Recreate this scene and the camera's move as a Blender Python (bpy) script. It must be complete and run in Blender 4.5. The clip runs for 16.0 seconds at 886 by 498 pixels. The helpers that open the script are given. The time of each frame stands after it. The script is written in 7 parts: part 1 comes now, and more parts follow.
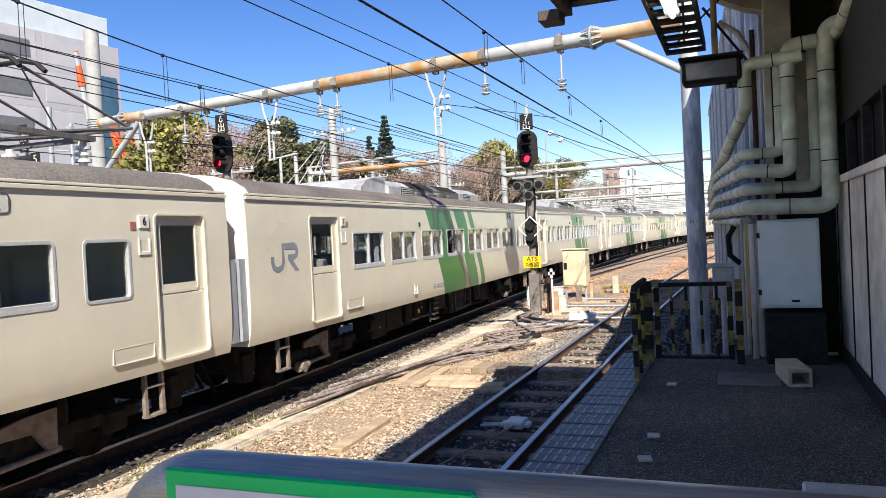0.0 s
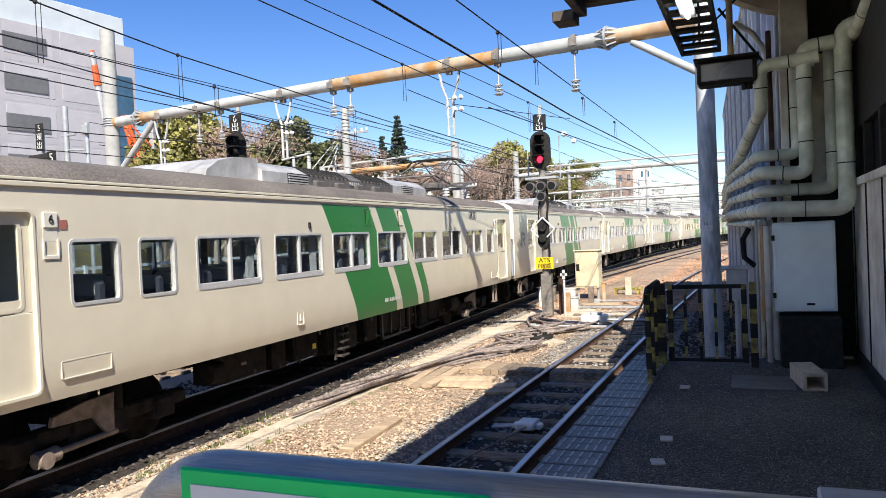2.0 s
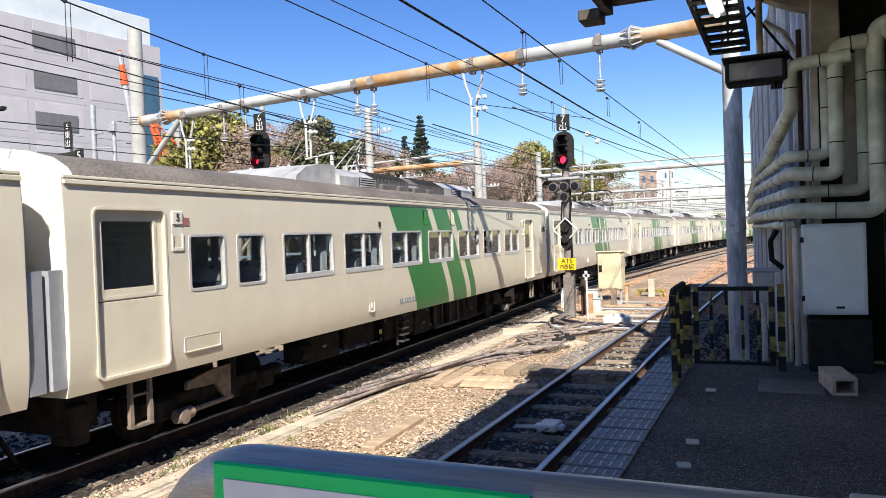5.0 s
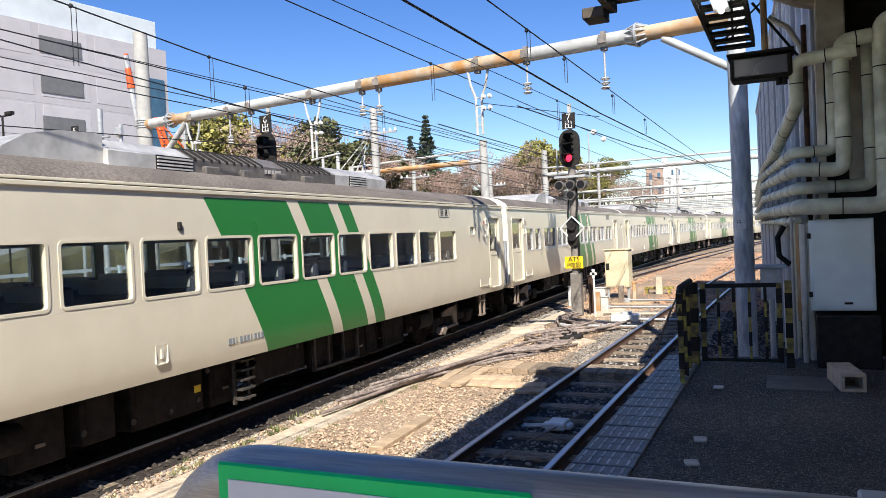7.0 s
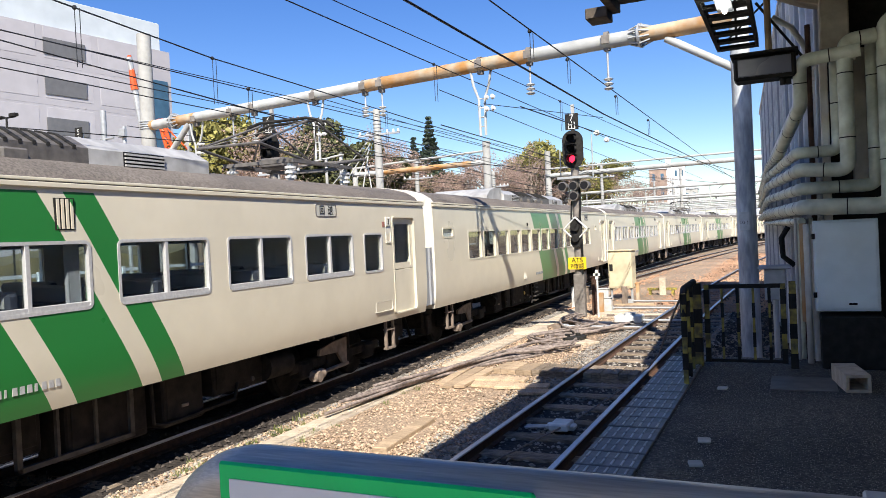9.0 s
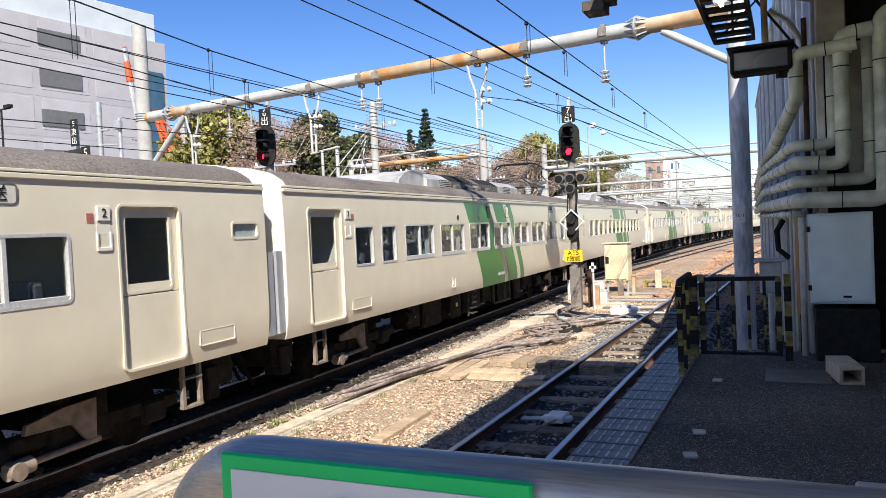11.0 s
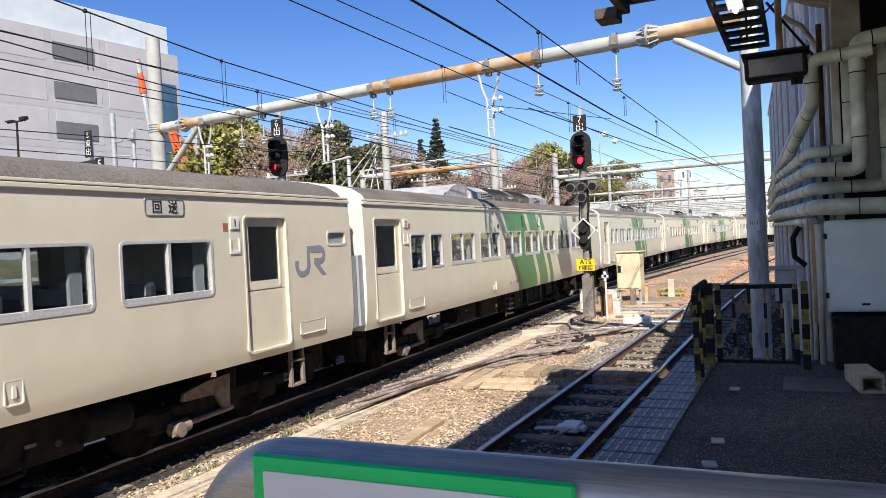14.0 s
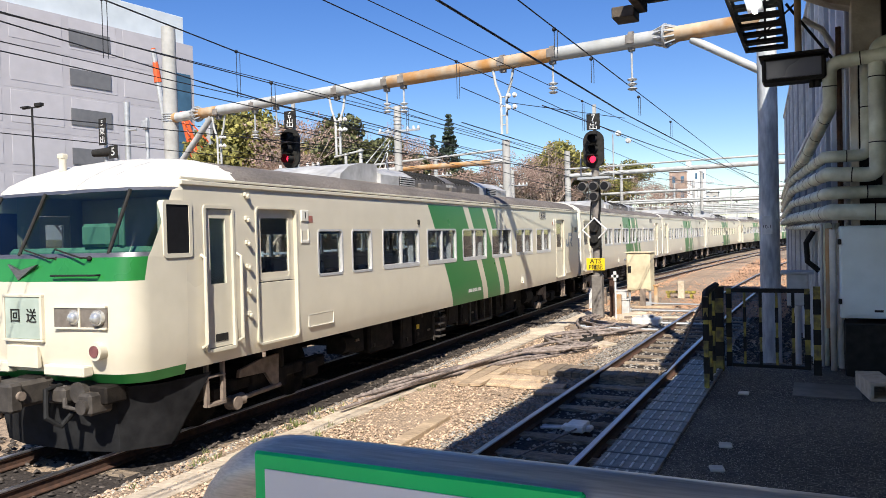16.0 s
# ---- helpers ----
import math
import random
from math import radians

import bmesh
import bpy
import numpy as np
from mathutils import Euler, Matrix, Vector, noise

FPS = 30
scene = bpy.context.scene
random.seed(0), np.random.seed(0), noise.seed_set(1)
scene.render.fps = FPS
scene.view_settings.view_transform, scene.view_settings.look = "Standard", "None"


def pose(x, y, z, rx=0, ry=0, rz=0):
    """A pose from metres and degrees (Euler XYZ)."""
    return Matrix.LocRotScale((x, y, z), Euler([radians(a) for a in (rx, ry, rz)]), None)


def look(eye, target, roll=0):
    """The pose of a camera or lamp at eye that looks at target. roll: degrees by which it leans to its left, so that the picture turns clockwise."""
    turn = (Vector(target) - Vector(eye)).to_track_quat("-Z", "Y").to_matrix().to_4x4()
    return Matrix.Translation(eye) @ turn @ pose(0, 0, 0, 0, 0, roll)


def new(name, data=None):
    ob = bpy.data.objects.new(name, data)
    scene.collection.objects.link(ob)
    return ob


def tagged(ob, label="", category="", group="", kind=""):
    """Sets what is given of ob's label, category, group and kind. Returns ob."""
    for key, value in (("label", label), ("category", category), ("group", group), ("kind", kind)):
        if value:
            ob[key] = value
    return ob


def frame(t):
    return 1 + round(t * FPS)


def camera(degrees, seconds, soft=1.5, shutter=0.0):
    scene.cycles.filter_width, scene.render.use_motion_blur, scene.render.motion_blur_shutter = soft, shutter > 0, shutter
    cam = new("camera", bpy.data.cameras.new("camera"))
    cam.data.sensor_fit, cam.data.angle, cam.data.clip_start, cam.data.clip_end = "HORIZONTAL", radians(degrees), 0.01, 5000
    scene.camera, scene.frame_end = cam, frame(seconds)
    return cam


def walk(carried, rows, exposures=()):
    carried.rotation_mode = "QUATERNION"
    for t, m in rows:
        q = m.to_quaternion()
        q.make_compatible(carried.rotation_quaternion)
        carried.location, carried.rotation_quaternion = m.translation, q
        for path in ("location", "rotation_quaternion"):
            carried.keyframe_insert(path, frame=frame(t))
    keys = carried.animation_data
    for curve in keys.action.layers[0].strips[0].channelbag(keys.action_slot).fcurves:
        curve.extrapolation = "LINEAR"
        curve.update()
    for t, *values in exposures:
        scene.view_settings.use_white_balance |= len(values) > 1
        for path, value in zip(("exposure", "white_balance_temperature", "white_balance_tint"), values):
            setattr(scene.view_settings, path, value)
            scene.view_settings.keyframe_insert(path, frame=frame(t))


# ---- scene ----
cam = camera(60.7, 16.0, soft=0.7)
walk(cam, [
    (0.0, pose(0.044, -0.004, 2.486, 88.910, 2.854, 21.536)),
    (0.5, pose(0.040, 0.008, 2.482, 89.213, 2.926, 22.361)),
    (1.0, pose(0.052, -0.005, 2.485, 89.141, 3.076, 22.385)),
    (1.5, pose(0.049, -0.014, 2.489, 88.878, 2.157, 22.332)),
    (2.0, pose(0.037, -0.001, 2.487, 88.982, 2.502, 22.452)),
    (2.5, pose(0.027, 0.006, 2.485, 89.399, 1.932, 22.763)),
    (3.0, pose(0.032, -0.010, 2.490, 89.266, 1.636, 22.945)),
    (3.5, pose(0.038, -0.014, 2.484, 88.395, 1.576, 22.821)),
    (4.0, pose(0.036, -0.007, 2.487, 88.338, 1.943, 22.727)),
    (4.5, pose(0.015, 0.009, 2.483, 88.790, 1.952, 23.100)),
    (5.0, pose(0.010, 0.010, 2.479, 89.056, 2.058, 24.077)),
    (7.5, pose(0.028, 0.003, 2.482, 89.018, 2.759, 24.643)),
    (8.0, pose(0.032, 0.001, 2.483, 89.022, 2.892, 24.668)),
    (8.5, pose(0.024, 0.008, 2.478, 89.042, 2.733, 24.744)),
    (9.0, pose(0.020, 0.012, 2.477, 89.137, 2.699, 24.839)),
    (11.5, pose(0.023, -0.002, 2.479, 88.493, 2.671, 24.487)),
    (12.0, pose(0.014, 0.005, 2.479, 88.731, 3.101, 24.480)),
    (12.5, pose(0.000, -0.000, 2.475, 89.019, 2.295, 24.336)),
    (13.0, pose(-0.009, -0.003, 2.474, 89.225, 2.226, 24.787)),
    (13.5, pose(-0.008, -0.010, 2.470, 89.310, 2.140, 25.368)),
    (14.0, pose(-0.009, -0.001, 2.466, 89.332, 2.828, 25.369)),
    (14.5, pose(-0.015, 0.007, 2.461, 89.076, 2.758, 25.794)),
    (15.0, pose(-0.024, 0.010, 2.465, 88.856, 2.523, 25.959)),
    (15.5, pose(-0.018, 0.006, 2.470, 88.696, 2.250, 26.057)),
    (16.0, pose(-0.021, 0.020, 2.468, 89.034, 1.440, 26.134)),
], [(0.0, 0.85), (13.0, 0.82), (14.5, 0.68), (16.0, 0.69)])

# ---- world, sun, exposure ----
SUN = Vector((0.46, -0.93, 1.0)).normalized()
world = bpy.data.worlds.new("sky")
scene.world = world
world.use_nodes = True
sky = world.node_tree.nodes.new("ShaderNodeTexSky")
sky.sky_type = 'NISHITA'
sky.sun_disc = False
sky.sun_elevation = math.asin(SUN.z)
sky.sun_rotation = math.atan2(SUN.x, SUN.y)
sky.air_density, sky.dust_density, sky.ozone_density = 1.0, 0.0, 2.6
bg = world.node_tree.nodes["Background"]
bg.inputs["Strength"].default_value = 0.085
vivid = world.node_tree.nodes.new("ShaderNodeHueSaturation")
vivid.inputs["Hue"].default_value, vivid.inputs["Saturation"].default_value, vivid.inputs["Value"].default_value = 0.517, 1.32, 1.03
world.node_tree.links.new(sky.outputs[0], vivid.inputs["Color"])
world.node_tree.links.new(vivid.outputs[0], bg.inputs["Color"])
sun = new("sun", bpy.data.lights.new("sun", 'SUN'))
sun.data.energy, sun.data.angle, sun.data.color = 5.0, radians(0.5), (1.0, 0.95, 0.86)
sun.matrix_world = look(SUN * 60, (0, 0, 0))


# ---- materials ----
def mat(name, c1, c2=None, scale=8.0, rough=0.6, metal=0.0, bump=0.0, bscale=60.0, coarse=0.25, cscale=0.7, tone=0.0, stretch=None, island=0.0):
    """A surface with fine grain between c1 and c2, coarse patches, tone shifts from piece to piece, and relief."""
    m = bpy.data.materials.new(name)
    m.use_nodes = True
    nt = m.node_tree
    nd, ln = nt.nodes, nt.links
    p = nd["Principled BSDF"]
    p.inputs["Roughness"].default_value, p.inputs["Metallic"].default_value = rough, metal
    tc = nd.new("ShaderNodeTexCoord")
    src = tc.outputs["Object"]
    if stretch:
        mp = nd.new("ShaderNodeMapping")
        mp.inputs["Scale"].default_value = stretch
        ln.new(src, mp.inputs["Vector"])
        src = mp.outputs["Vector"]
    c2 = c2 or tuple(v * 0.8 for v in c1)
    n1 = nd.new("ShaderNodeTexNoise")
    n1.inputs["Scale"].default_value, n1.inputs["Detail"].default_value = scale, 6
    ln.new(src, n1.inputs["Vector"])
    r1 = nd.new("ShaderNodeValToRGB")
    r1.color_ramp.elements[0].position, r1.color_ramp.elements[1].position = 0.35, 0.65
    r1.color_ramp.elements[0].color, r1.color_ramp.elements[1].color = (*c2, 1), (*c1, 1)
    ln.new(n1.outputs["Fac"], r1.inputs["Fac"])
    n2 = nd.new("ShaderNodeTexNoise")
    n2.inputs["Scale"].default_value, n2.inputs["Detail"].default_value = cscale, 4
    ln.new(src, n2.inputs["Vector"])
    mr = nd.new("ShaderNodeMapRange")
    mr.inputs["From Min"].default_value, mr.inputs["From Max"].default_value = 0.3, 0.7
    mr.inputs["To Min"].default_value, mr.inputs["To Max"].default_value = 1 - coarse, 1 + coarse * 0.4
    ln.new(n2.outputs["Fac"], mr.inputs["Value"])
    val = mr.outputs["Result"]
    if tone or island:
        src2 = nd.new("ShaderNodeObjectInfo").outputs["Random"] if tone else nd.new("ShaderNodeNewGeometry").outputs["Random Per Island"]
        t2 = nd.new("ShaderNodeMapRange")
        t2.inputs["To Min"].default_value, t2.inputs["To Max"].default_value = 1 - (tone or island), 1 + (tone or island) * 0.6
        ln.new(src2, t2.inputs["Value"])
        mu = nd.new("ShaderNodeMath")
        mu.operation = 'MULTIPLY'
        ln.new(val, mu.inputs[0]), ln.new(t2.outputs["Result"], mu.inputs[1])
        val = mu.outputs[0]
    mx = nd.new("ShaderNodeVectorMath")
    mx.operation = 'SCALE'
    ln.new(r1.outputs["Color"], mx.inputs[0]), ln.new(val, mx.inputs["Scale"])
    ln.new(mx.outputs[0], p.inputs["Base Color"])
    rr = nd.new("ShaderNodeMapRange")
    rr.inputs["To Min"].default_value, rr.inputs["To Max"].default_value = max(0.03, rough - 0.1), min(1, rough + 0.1)
    ln.new(n2.outputs["Fac"], rr.inputs["Value"]), ln.new(rr.outputs["Result"], p.inputs["Roughness"])
    if bump:
        n3 = nd.new("ShaderNodeTexNoise")
        n3.inputs["Scale"].default_value, n3.inputs["Detail"].default_value = bscale, 4
        ln.new(src, n3.inputs["Vector"])
        b = nd.new("ShaderNodeBump")
        b.inputs["Strength"].default_value, b.inputs["Distance"].default_value = bump, 0.02
        ln.new(n3.outputs["Fac"], b.inputs["Height"]), ln.new(b.outputs["Normal"], p.inputs["Normal"])
    return m


def glass(name, tint, gloss=0.05, rough=0.02):
    m = bpy.data.materials.new(name)
    m.use_nodes = True
    nd, ln = m.node_tree.nodes, m.node_tree.links
    nd.remove(nd["Principled BSDF"])
    tr, gl, fr, mix = nd.new("ShaderNodeBsdfTransparent"), nd.new("ShaderNodeBsdfGlossy"), nd.new("ShaderNodeLayerWeight"), nd.new("ShaderNodeMixShader")
    pw, mr = nd.new("ShaderNodeMath"), nd.new("ShaderNodeMapRange")
    tr.inputs["Color"].default_value = (*tint, 1)
    gl.inputs["Roughness"].default_value = rough
    pw.operation = 'POWER'
    pw.inputs[1].default_value = 4.0
    mr.inputs["To Min"].default_value, mr.inputs["To Max"].default_value = gloss, 0.8
    ln.new(fr.outputs["Facing"], pw.inputs[0]), ln.new(pw.outputs[0], mr.inputs["Value"])
    ln.new(mr.outputs[0], mix.inputs[0]), ln.new(tr.outputs[0], mix.inputs[1]), ln.new(gl.outputs[0], mix.inputs[2])
    ln.new(mix.outputs[0], nd["Material Output"].inputs["Surface"])
    return m


def glow(name, colour, strength):
    m = bpy.data.materials.new(name)
    m.use_nodes = True
    p = m.node_tree.nodes["Principled BSDF"]
    p.inputs["Base Color"].default_value = (*colour, 1)
    p.inputs["Emission Color"].default_value = (*colour, 1)
    p.inputs["Emission Strength"].default_value = strength
    return m


def livery():
    """Cream car paint with three slanted green bands, by the car's own metres."""
    m = mat("cream_paint", (0.66, 0.6, 0.47), (0.63, 0.57, 0.445), 3.0, 0.3, 0.0, 0.02, 90, 0.06, 0.5)
    nd, ln = m.node_tree.nodes, m.node_tree.links
    p = nd["Principled BSDF"]
    base = p.inputs["Base Color"].links[0].from_socket
    tc, sp = nd.new("ShaderNodeTexCoord"), nd.new("ShaderNodeSeparateXYZ")
    ln.new(tc.outputs["Object"], sp.inputs[0])

    def op(kind, a, b):
        n = nd.new("ShaderNodeMath")
        n.operation = kind
        for i, s in enumerate((a, b)):
            if isinstance(s, (int, float)):
                n.inputs[i].default_value = s
            else:
                ln.new(s, n.inputs[i])
        return n.outputs[0]
    run = op('ADD', sp.outputs["Y"], op('MULTIPLY', sp.outputs["Z"], 0.59))      # shifts with height
    run = op('SUBTRACT', run, 0.59 * 3.05 - 10.0)
    inside = 0.0
    for a, b in ((7.74, 9.56), (9.86, 10.74), (11.04, 11.42)):
        inside = op('ADD', inside, op('MULTIPLY', op('GREATER_THAN', run, a), op('LESS_THAN', run, b)))
    inside = op('MULTIPLY', inside, op('LESS_THAN', sp.outputs["Z"], 3.115))
    mx = nd.new("ShaderNodeMix")
    mx.data_type = 'RGBA'
    ln.new(inside, mx.inputs["Factor"]), ln.new(base, mx.inputs["A"])
    mx.inputs["B"].default_value = (0.022, 0.175, 0.038, 1)
    ln.new(mx.outputs["Result"], p.inputs["Base Color"])
    return m


LIVERY = livery()
CREAM = mat("cream_metal", (0.66, 0.6, 0.47), (0.62, 0.565, 0.44), 4.0, 0.32, 0, 0.02, 90, 0.08, 0.6)
WHITE = mat("white_end_paint", (0.74, 0.7, 0.6), (0.68, 0.64, 0.54), 4.0, 0.4, 0, 0.02, 90, 0.12, 0.8)
GREEN = mat("green_paint", (0.022, 0.19, 0.04), (0.019, 0.165, 0.035), 4.0, 0.3, 0, 0, 50, 0.08)
ROOF = mat("roof_grey", (0.22, 0.19, 0.16), (0.12, 0.1, 0.085), 30.0, 0.85, 0, 0.5, 90, 0.3, 1.2)
UNIT = mat("unit_grey", (0.5, 0.49, 0.47), (0.36, 0.35, 0.33), 5.0, 0.5, 0, 0.05, 60, 0.25, 1.5)
UNIT_DARK = mat("unit_dark_grey", (0.16, 0.145, 0.13), (0.1, 0.09, 0.08), 9.0, 0.55, 0, 0.08, 60, 0.3, 1.5)
UNDER = mat("underfloor_brown", (0.026, 0.021, 0.017), (0.01, 0.008, 0.007), 7.0, 0.8, 0, 0.2, 40, 0.35, 1.1)
EDGE = mat("grimy_frame_steel", (0.075, 0.063, 0.052), (0.035, 0.029, 0.024), 9.0, 0.75, 0, 0.1, 60, 0.3, 2.0)
DUST = mat("dusty_steel", (0.27, 0.21, 0.165), (0.17, 0.13, 0.1), 9.0, 0.8, 0, 0.15, 60, 0.3, 2.0)
ALU = mat("aluminium", (0.64, 0.63, 0.61), (0.54, 0.53, 0.52), 30.0, 0.4, 0.3, 0, 50, 0.12)
TUBEM = mat("brushed_tube", (0.66, 0.6, 0.53), (0.5, 0.45, 0.39), 20.0, 0.36, 0.35, 0.03, 200, 0.2, 3.0, stretch=(1, 20, 20))
STEEL = mat("stainless_steel", (0.3, 0.29, 0.29), (0.22, 0.21, 0.21), 20.0, 0.42, 0.85, 0.03, 200, 0.15, 3.0, stretch=(1, 20, 20))
BLACK = mat("black_rubber", (0.018, 0.018, 0.018), (0.012, 0.012, 0.012), 20.0, 0.7, 0, 0.05, 60)
SKIRT = mat("skirt_grey", (0.02, 0.02, 0.021), (0.01, 0.01, 0.011), 6.0, 0.8, 0, 0.05, 60, 0.3, 1.6)
GREY = mat("mid_grey_paint", (0.34, 0.35, 0.37), (0.3, 0.31, 0.33), 6.0, 0.5, 0, 0.03, 60, 0.12)
LOGO = mat("logo_grey", (0.24, 0.26, 0.28), (0.22, 0.24, 0.26), 6.0, 0.5)
SEAT = mat("seat_cloth", (0.045, 0.05, 0.07), (0.035, 0.04, 0.055), 40.0, 0.95)
COVER = mat("seat_cover_cloth", (0.3, 0.3, 0.29), (0.24, 0.24, 0.23), 30.0, 0.95)
LINING = mat("car_lining", (0.5, 0.48, 0.43), (0.45, 0.43, 0.38), 10.0, 0.7)
PANE = glass("window_pane", (0.84, 0.88, 0.88))
SHIELD = glass("windscreen_pane", (0.5, 0.58, 0.56), 0.06)
LENS_RED = glow("red_lamp", (1.0, 0.015, 0.045), 2.6)
LENS_OFF = mat("dark_lens", (0.012, 0.012, 0.014), None, 20.0, 0.85)
LENS = mat("clear_lens", (0.75, 0.75, 0.72), None, 20.0, 0.08, 0.6)
TUBE = glow("tube_light", (1.0, 0.98, 0.9), 14.0)
RAIL = mat("rail_head_steel", (0.6, 0.6, 0.63), (0.42, 0.42, 0.45), 25.0, 0.36, 0.95, 0.02, 80, 0.2, stretch=(8, 0.6, 8))
RUST = mat("rail_rust", (0.1, 0.048, 0.028), (0.055, 0.028, 0.018), 14.0, 0.85, 0, 0.2, 60, 0.3)
CONC = mat("concrete", (0.66, 0.55, 0.41), (0.5, 0.4, 0.29), 14.0, 0.92, 0, 0.35, 60, 0.3, 0.9, tone=0.1)
CONC_POLE = mat("pole_concrete", (0.44, 0.43, 0.4), (0.38, 0.37, 0.34), 7.0, 0.85, 0, 0.1, 50, 0.2, 0.8)
SLEEPER = mat("sleeper_timber", (0.4, 0.31, 0.22), (0.16, 0.12, 0.085), 9.0, 0.9, 0, 0.5, 30, 0.35, 1.2, tone=0.35, stretch=(1, 8, 8))
BOARD = mat("weathered_boards", (0.58, 0.43, 0.28), (0.38, 0.27, 0.17), 10.0, 0.9, 0, 0.4, 30, 0.3, 1.0, tone=0.35, stretch=(1, 6, 6))
STONE = mat("ballast_stone", (0.62, 0.455, 0.315), (0.36, 0.25, 0.165), 16.0, 0.95, 0, 0.2, 50, 0.3, 0.4, island=0.58)
GROUND = mat("ballast_bed", (0.46, 0.34, 0.23), (0.17, 0.12, 0.08), 30.0, 0.95, 0, 1.0, 26, 0.4, 0.25)
RUSTY = mat("rusty_ballast", (0.52, 0.31, 0.19), (0.33, 0.19, 0.11), 30.0, 0.95, 0, 0.9, 26, 0.35, 0.25)


def asphalt():
    """Dark binder with pale grit showing through where it is worn."""
    m = mat("platform_asphalt", (0.165, 0.147, 0.122), (0.04, 0.036, 0.031), 60.0, 0.8, 0, 1.0, 110, 0.6, 1.1)
    nd, ln = m.node_tree.nodes, m.node_tree.links
    p = nd["Principled BSDF"]
    base = p.inputs["Base Color"].links[0].from_socket
    tc, vo = nd.new("ShaderNodeTexCoord"), nd.new("ShaderNodeTexVoronoi")
    vo.inputs["Scale"].default_value = 110.0
    ln.new(tc.outputs["Object"], vo.inputs["Vector"])
    sep = nd.new("ShaderNodeSeparateColor")
    ln.new(vo.outputs["Color"], sep.inputs[0])
    near, some, both = nd.new("ShaderNodeMath"), nd.new("ShaderNodeMath"), nd.new("ShaderNodeMath")
    near.operation, some.operation, both.operation = 'LESS_THAN', 'GREATER_THAN', 'MULTIPLY'
    near.inputs[1].default_value, some.inputs[1].default_value = 0.42, 0.76
    ln.new(vo.outputs["Distance"], near.inputs[0]), ln.new(sep.outputs[0], some.inputs[0])
    ln.new(near.outputs[0], both.inputs[0]), ln.new(some.outputs[0], both.inputs[1])
    mx = nd.new("ShaderNodeMix")
    mx.data_type = 'RGBA'
    ln.new(both.outputs[0], mx.inputs["Factor"]), ln.new(base, mx.inputs["A"])
    mx.inputs["B"].default_value = (0.42, 0.39, 0.34, 1)
    ln.new(mx.outputs["Result"], p.inputs["Base Color"])
    return m


ASPHALT = asphalt()
TILE = mat("edge_tile", (0.19, 0.185, 0.18), (0.1, 0.097, 0.094), 14.0, 0.5, 0, 0.15, 60, 0.35, 1.1, tone=0.15)
STUDM = mat("stud_ceramic", (0.6, 0.58, 0.52), (0.5, 0.48, 0.42), 14.0, 0.6)
YELLOW = mat("yellow_paint", (0.46, 0.37, 0.06), (0.1, 0.08, 0.035), 11.0, 0.6, 0, 0.15, 60, 0.4, 3.0)
YSIGN = mat("yellow_sign", (0.85, 0.6, 0.02), (0.8, 0.56, 0.02), 8.0, 0.4)
SIGNG = mat("sign_green", (0.005, 0.68, 0.18), (0.005, 0.65, 0.17), 8.0, 0.3)
SIGNW = mat("sign_white", (0.78, 0.79, 0.82), (0.75, 0.76, 0.79), 8.0, 0.35)
BLUEGREY = mat("box_blue_grey", (0.74, 0.83, 0.85), (0.68, 0.77, 0.79), 6.0, 0.45, 0, 0.03, 60, 0.12, 1.2)
PIPE = mat("pipe_lagging", (0.74, 0.77, 0.64), (0.52, 0.54, 0.42), 7.0, 0.5, 0, 0.12, 40, 0.35, 1.6)
WALLP = mat("wall_panel_grey", (0.86, 0.82, 0.73), (0.66, 0.6, 0.5), 5.0, 0.7, 0, 0.1, 40, 0.35, 0.8)
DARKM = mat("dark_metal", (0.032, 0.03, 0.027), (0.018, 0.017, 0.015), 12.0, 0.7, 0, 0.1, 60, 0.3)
CANOPY = mat("canopy_brown", (0.13, 0.1, 0.072), (0.06, 0.046, 0.034), 9.0, 0.8, 0, 0.15, 50, 0.35, 1.0)
FACADE = mat("facade_blue_grey", (0.78, 0.78, 0.77), (0.6, 0.6, 0.59), 5.0, 0.7, 0, 0.05, 40, 0.3, 0.5)
BEAM = mat("gantry_white", (0.52, 0.52, 0.5), (0.42, 0.42, 0.39), 4.0, 0.6, 0, 0.05, 40, 0.25, 1.2)
OCHRE = mat("gantry_rust_ochre", (0.46, 0.22, 0.06), (0.5, 0.4, 0.28), 2.6, 0.8, 0, 0.1, 40, 0.3, 1.5)
GALV = mat("galvanised", (0.5, 0.51, 0.51), (0.4, 0.41, 0.41), 8.0, 0.5, 0.3, 0.05, 60, 0.2)
BLUEPOLE = mat("pole_blue_grey", (0.66, 0.68, 0.68), (0.42, 0.44, 0.46), 5.0, 0.6, 0, 0.1, 30, 0.45, 1.6, stretch=(3, 3, 0.8))
WIRE = mat("wire_dark", (0.03, 0.03, 0.032), None, 10.0, 0.6, 0.4)
PORC = mat("porcelain_white", (0.72, 0.71, 0.68), None, 10.0, 0.3)
BLDG = mat("building_panel_lilac", (0.47, 0.45, 0.47), (0.43, 0.41, 0.43), 0.8, 0.8, 0, 0, 40, 0.1, 0.08)
BLDG2 = mat("building_panel_dark", (0.44, 0.42, 0.44), (0.41, 0.39, 0.41), 0.8, 0.8, 0, 0, 40, 0.12, 0.08)
LOUVRE = mat("louvre_grey", (0.16, 0.16, 0.165), (0.135, 0.135, 0.14), 2.0, 0.6, 0, 0, 40, 0.1, 0.3)
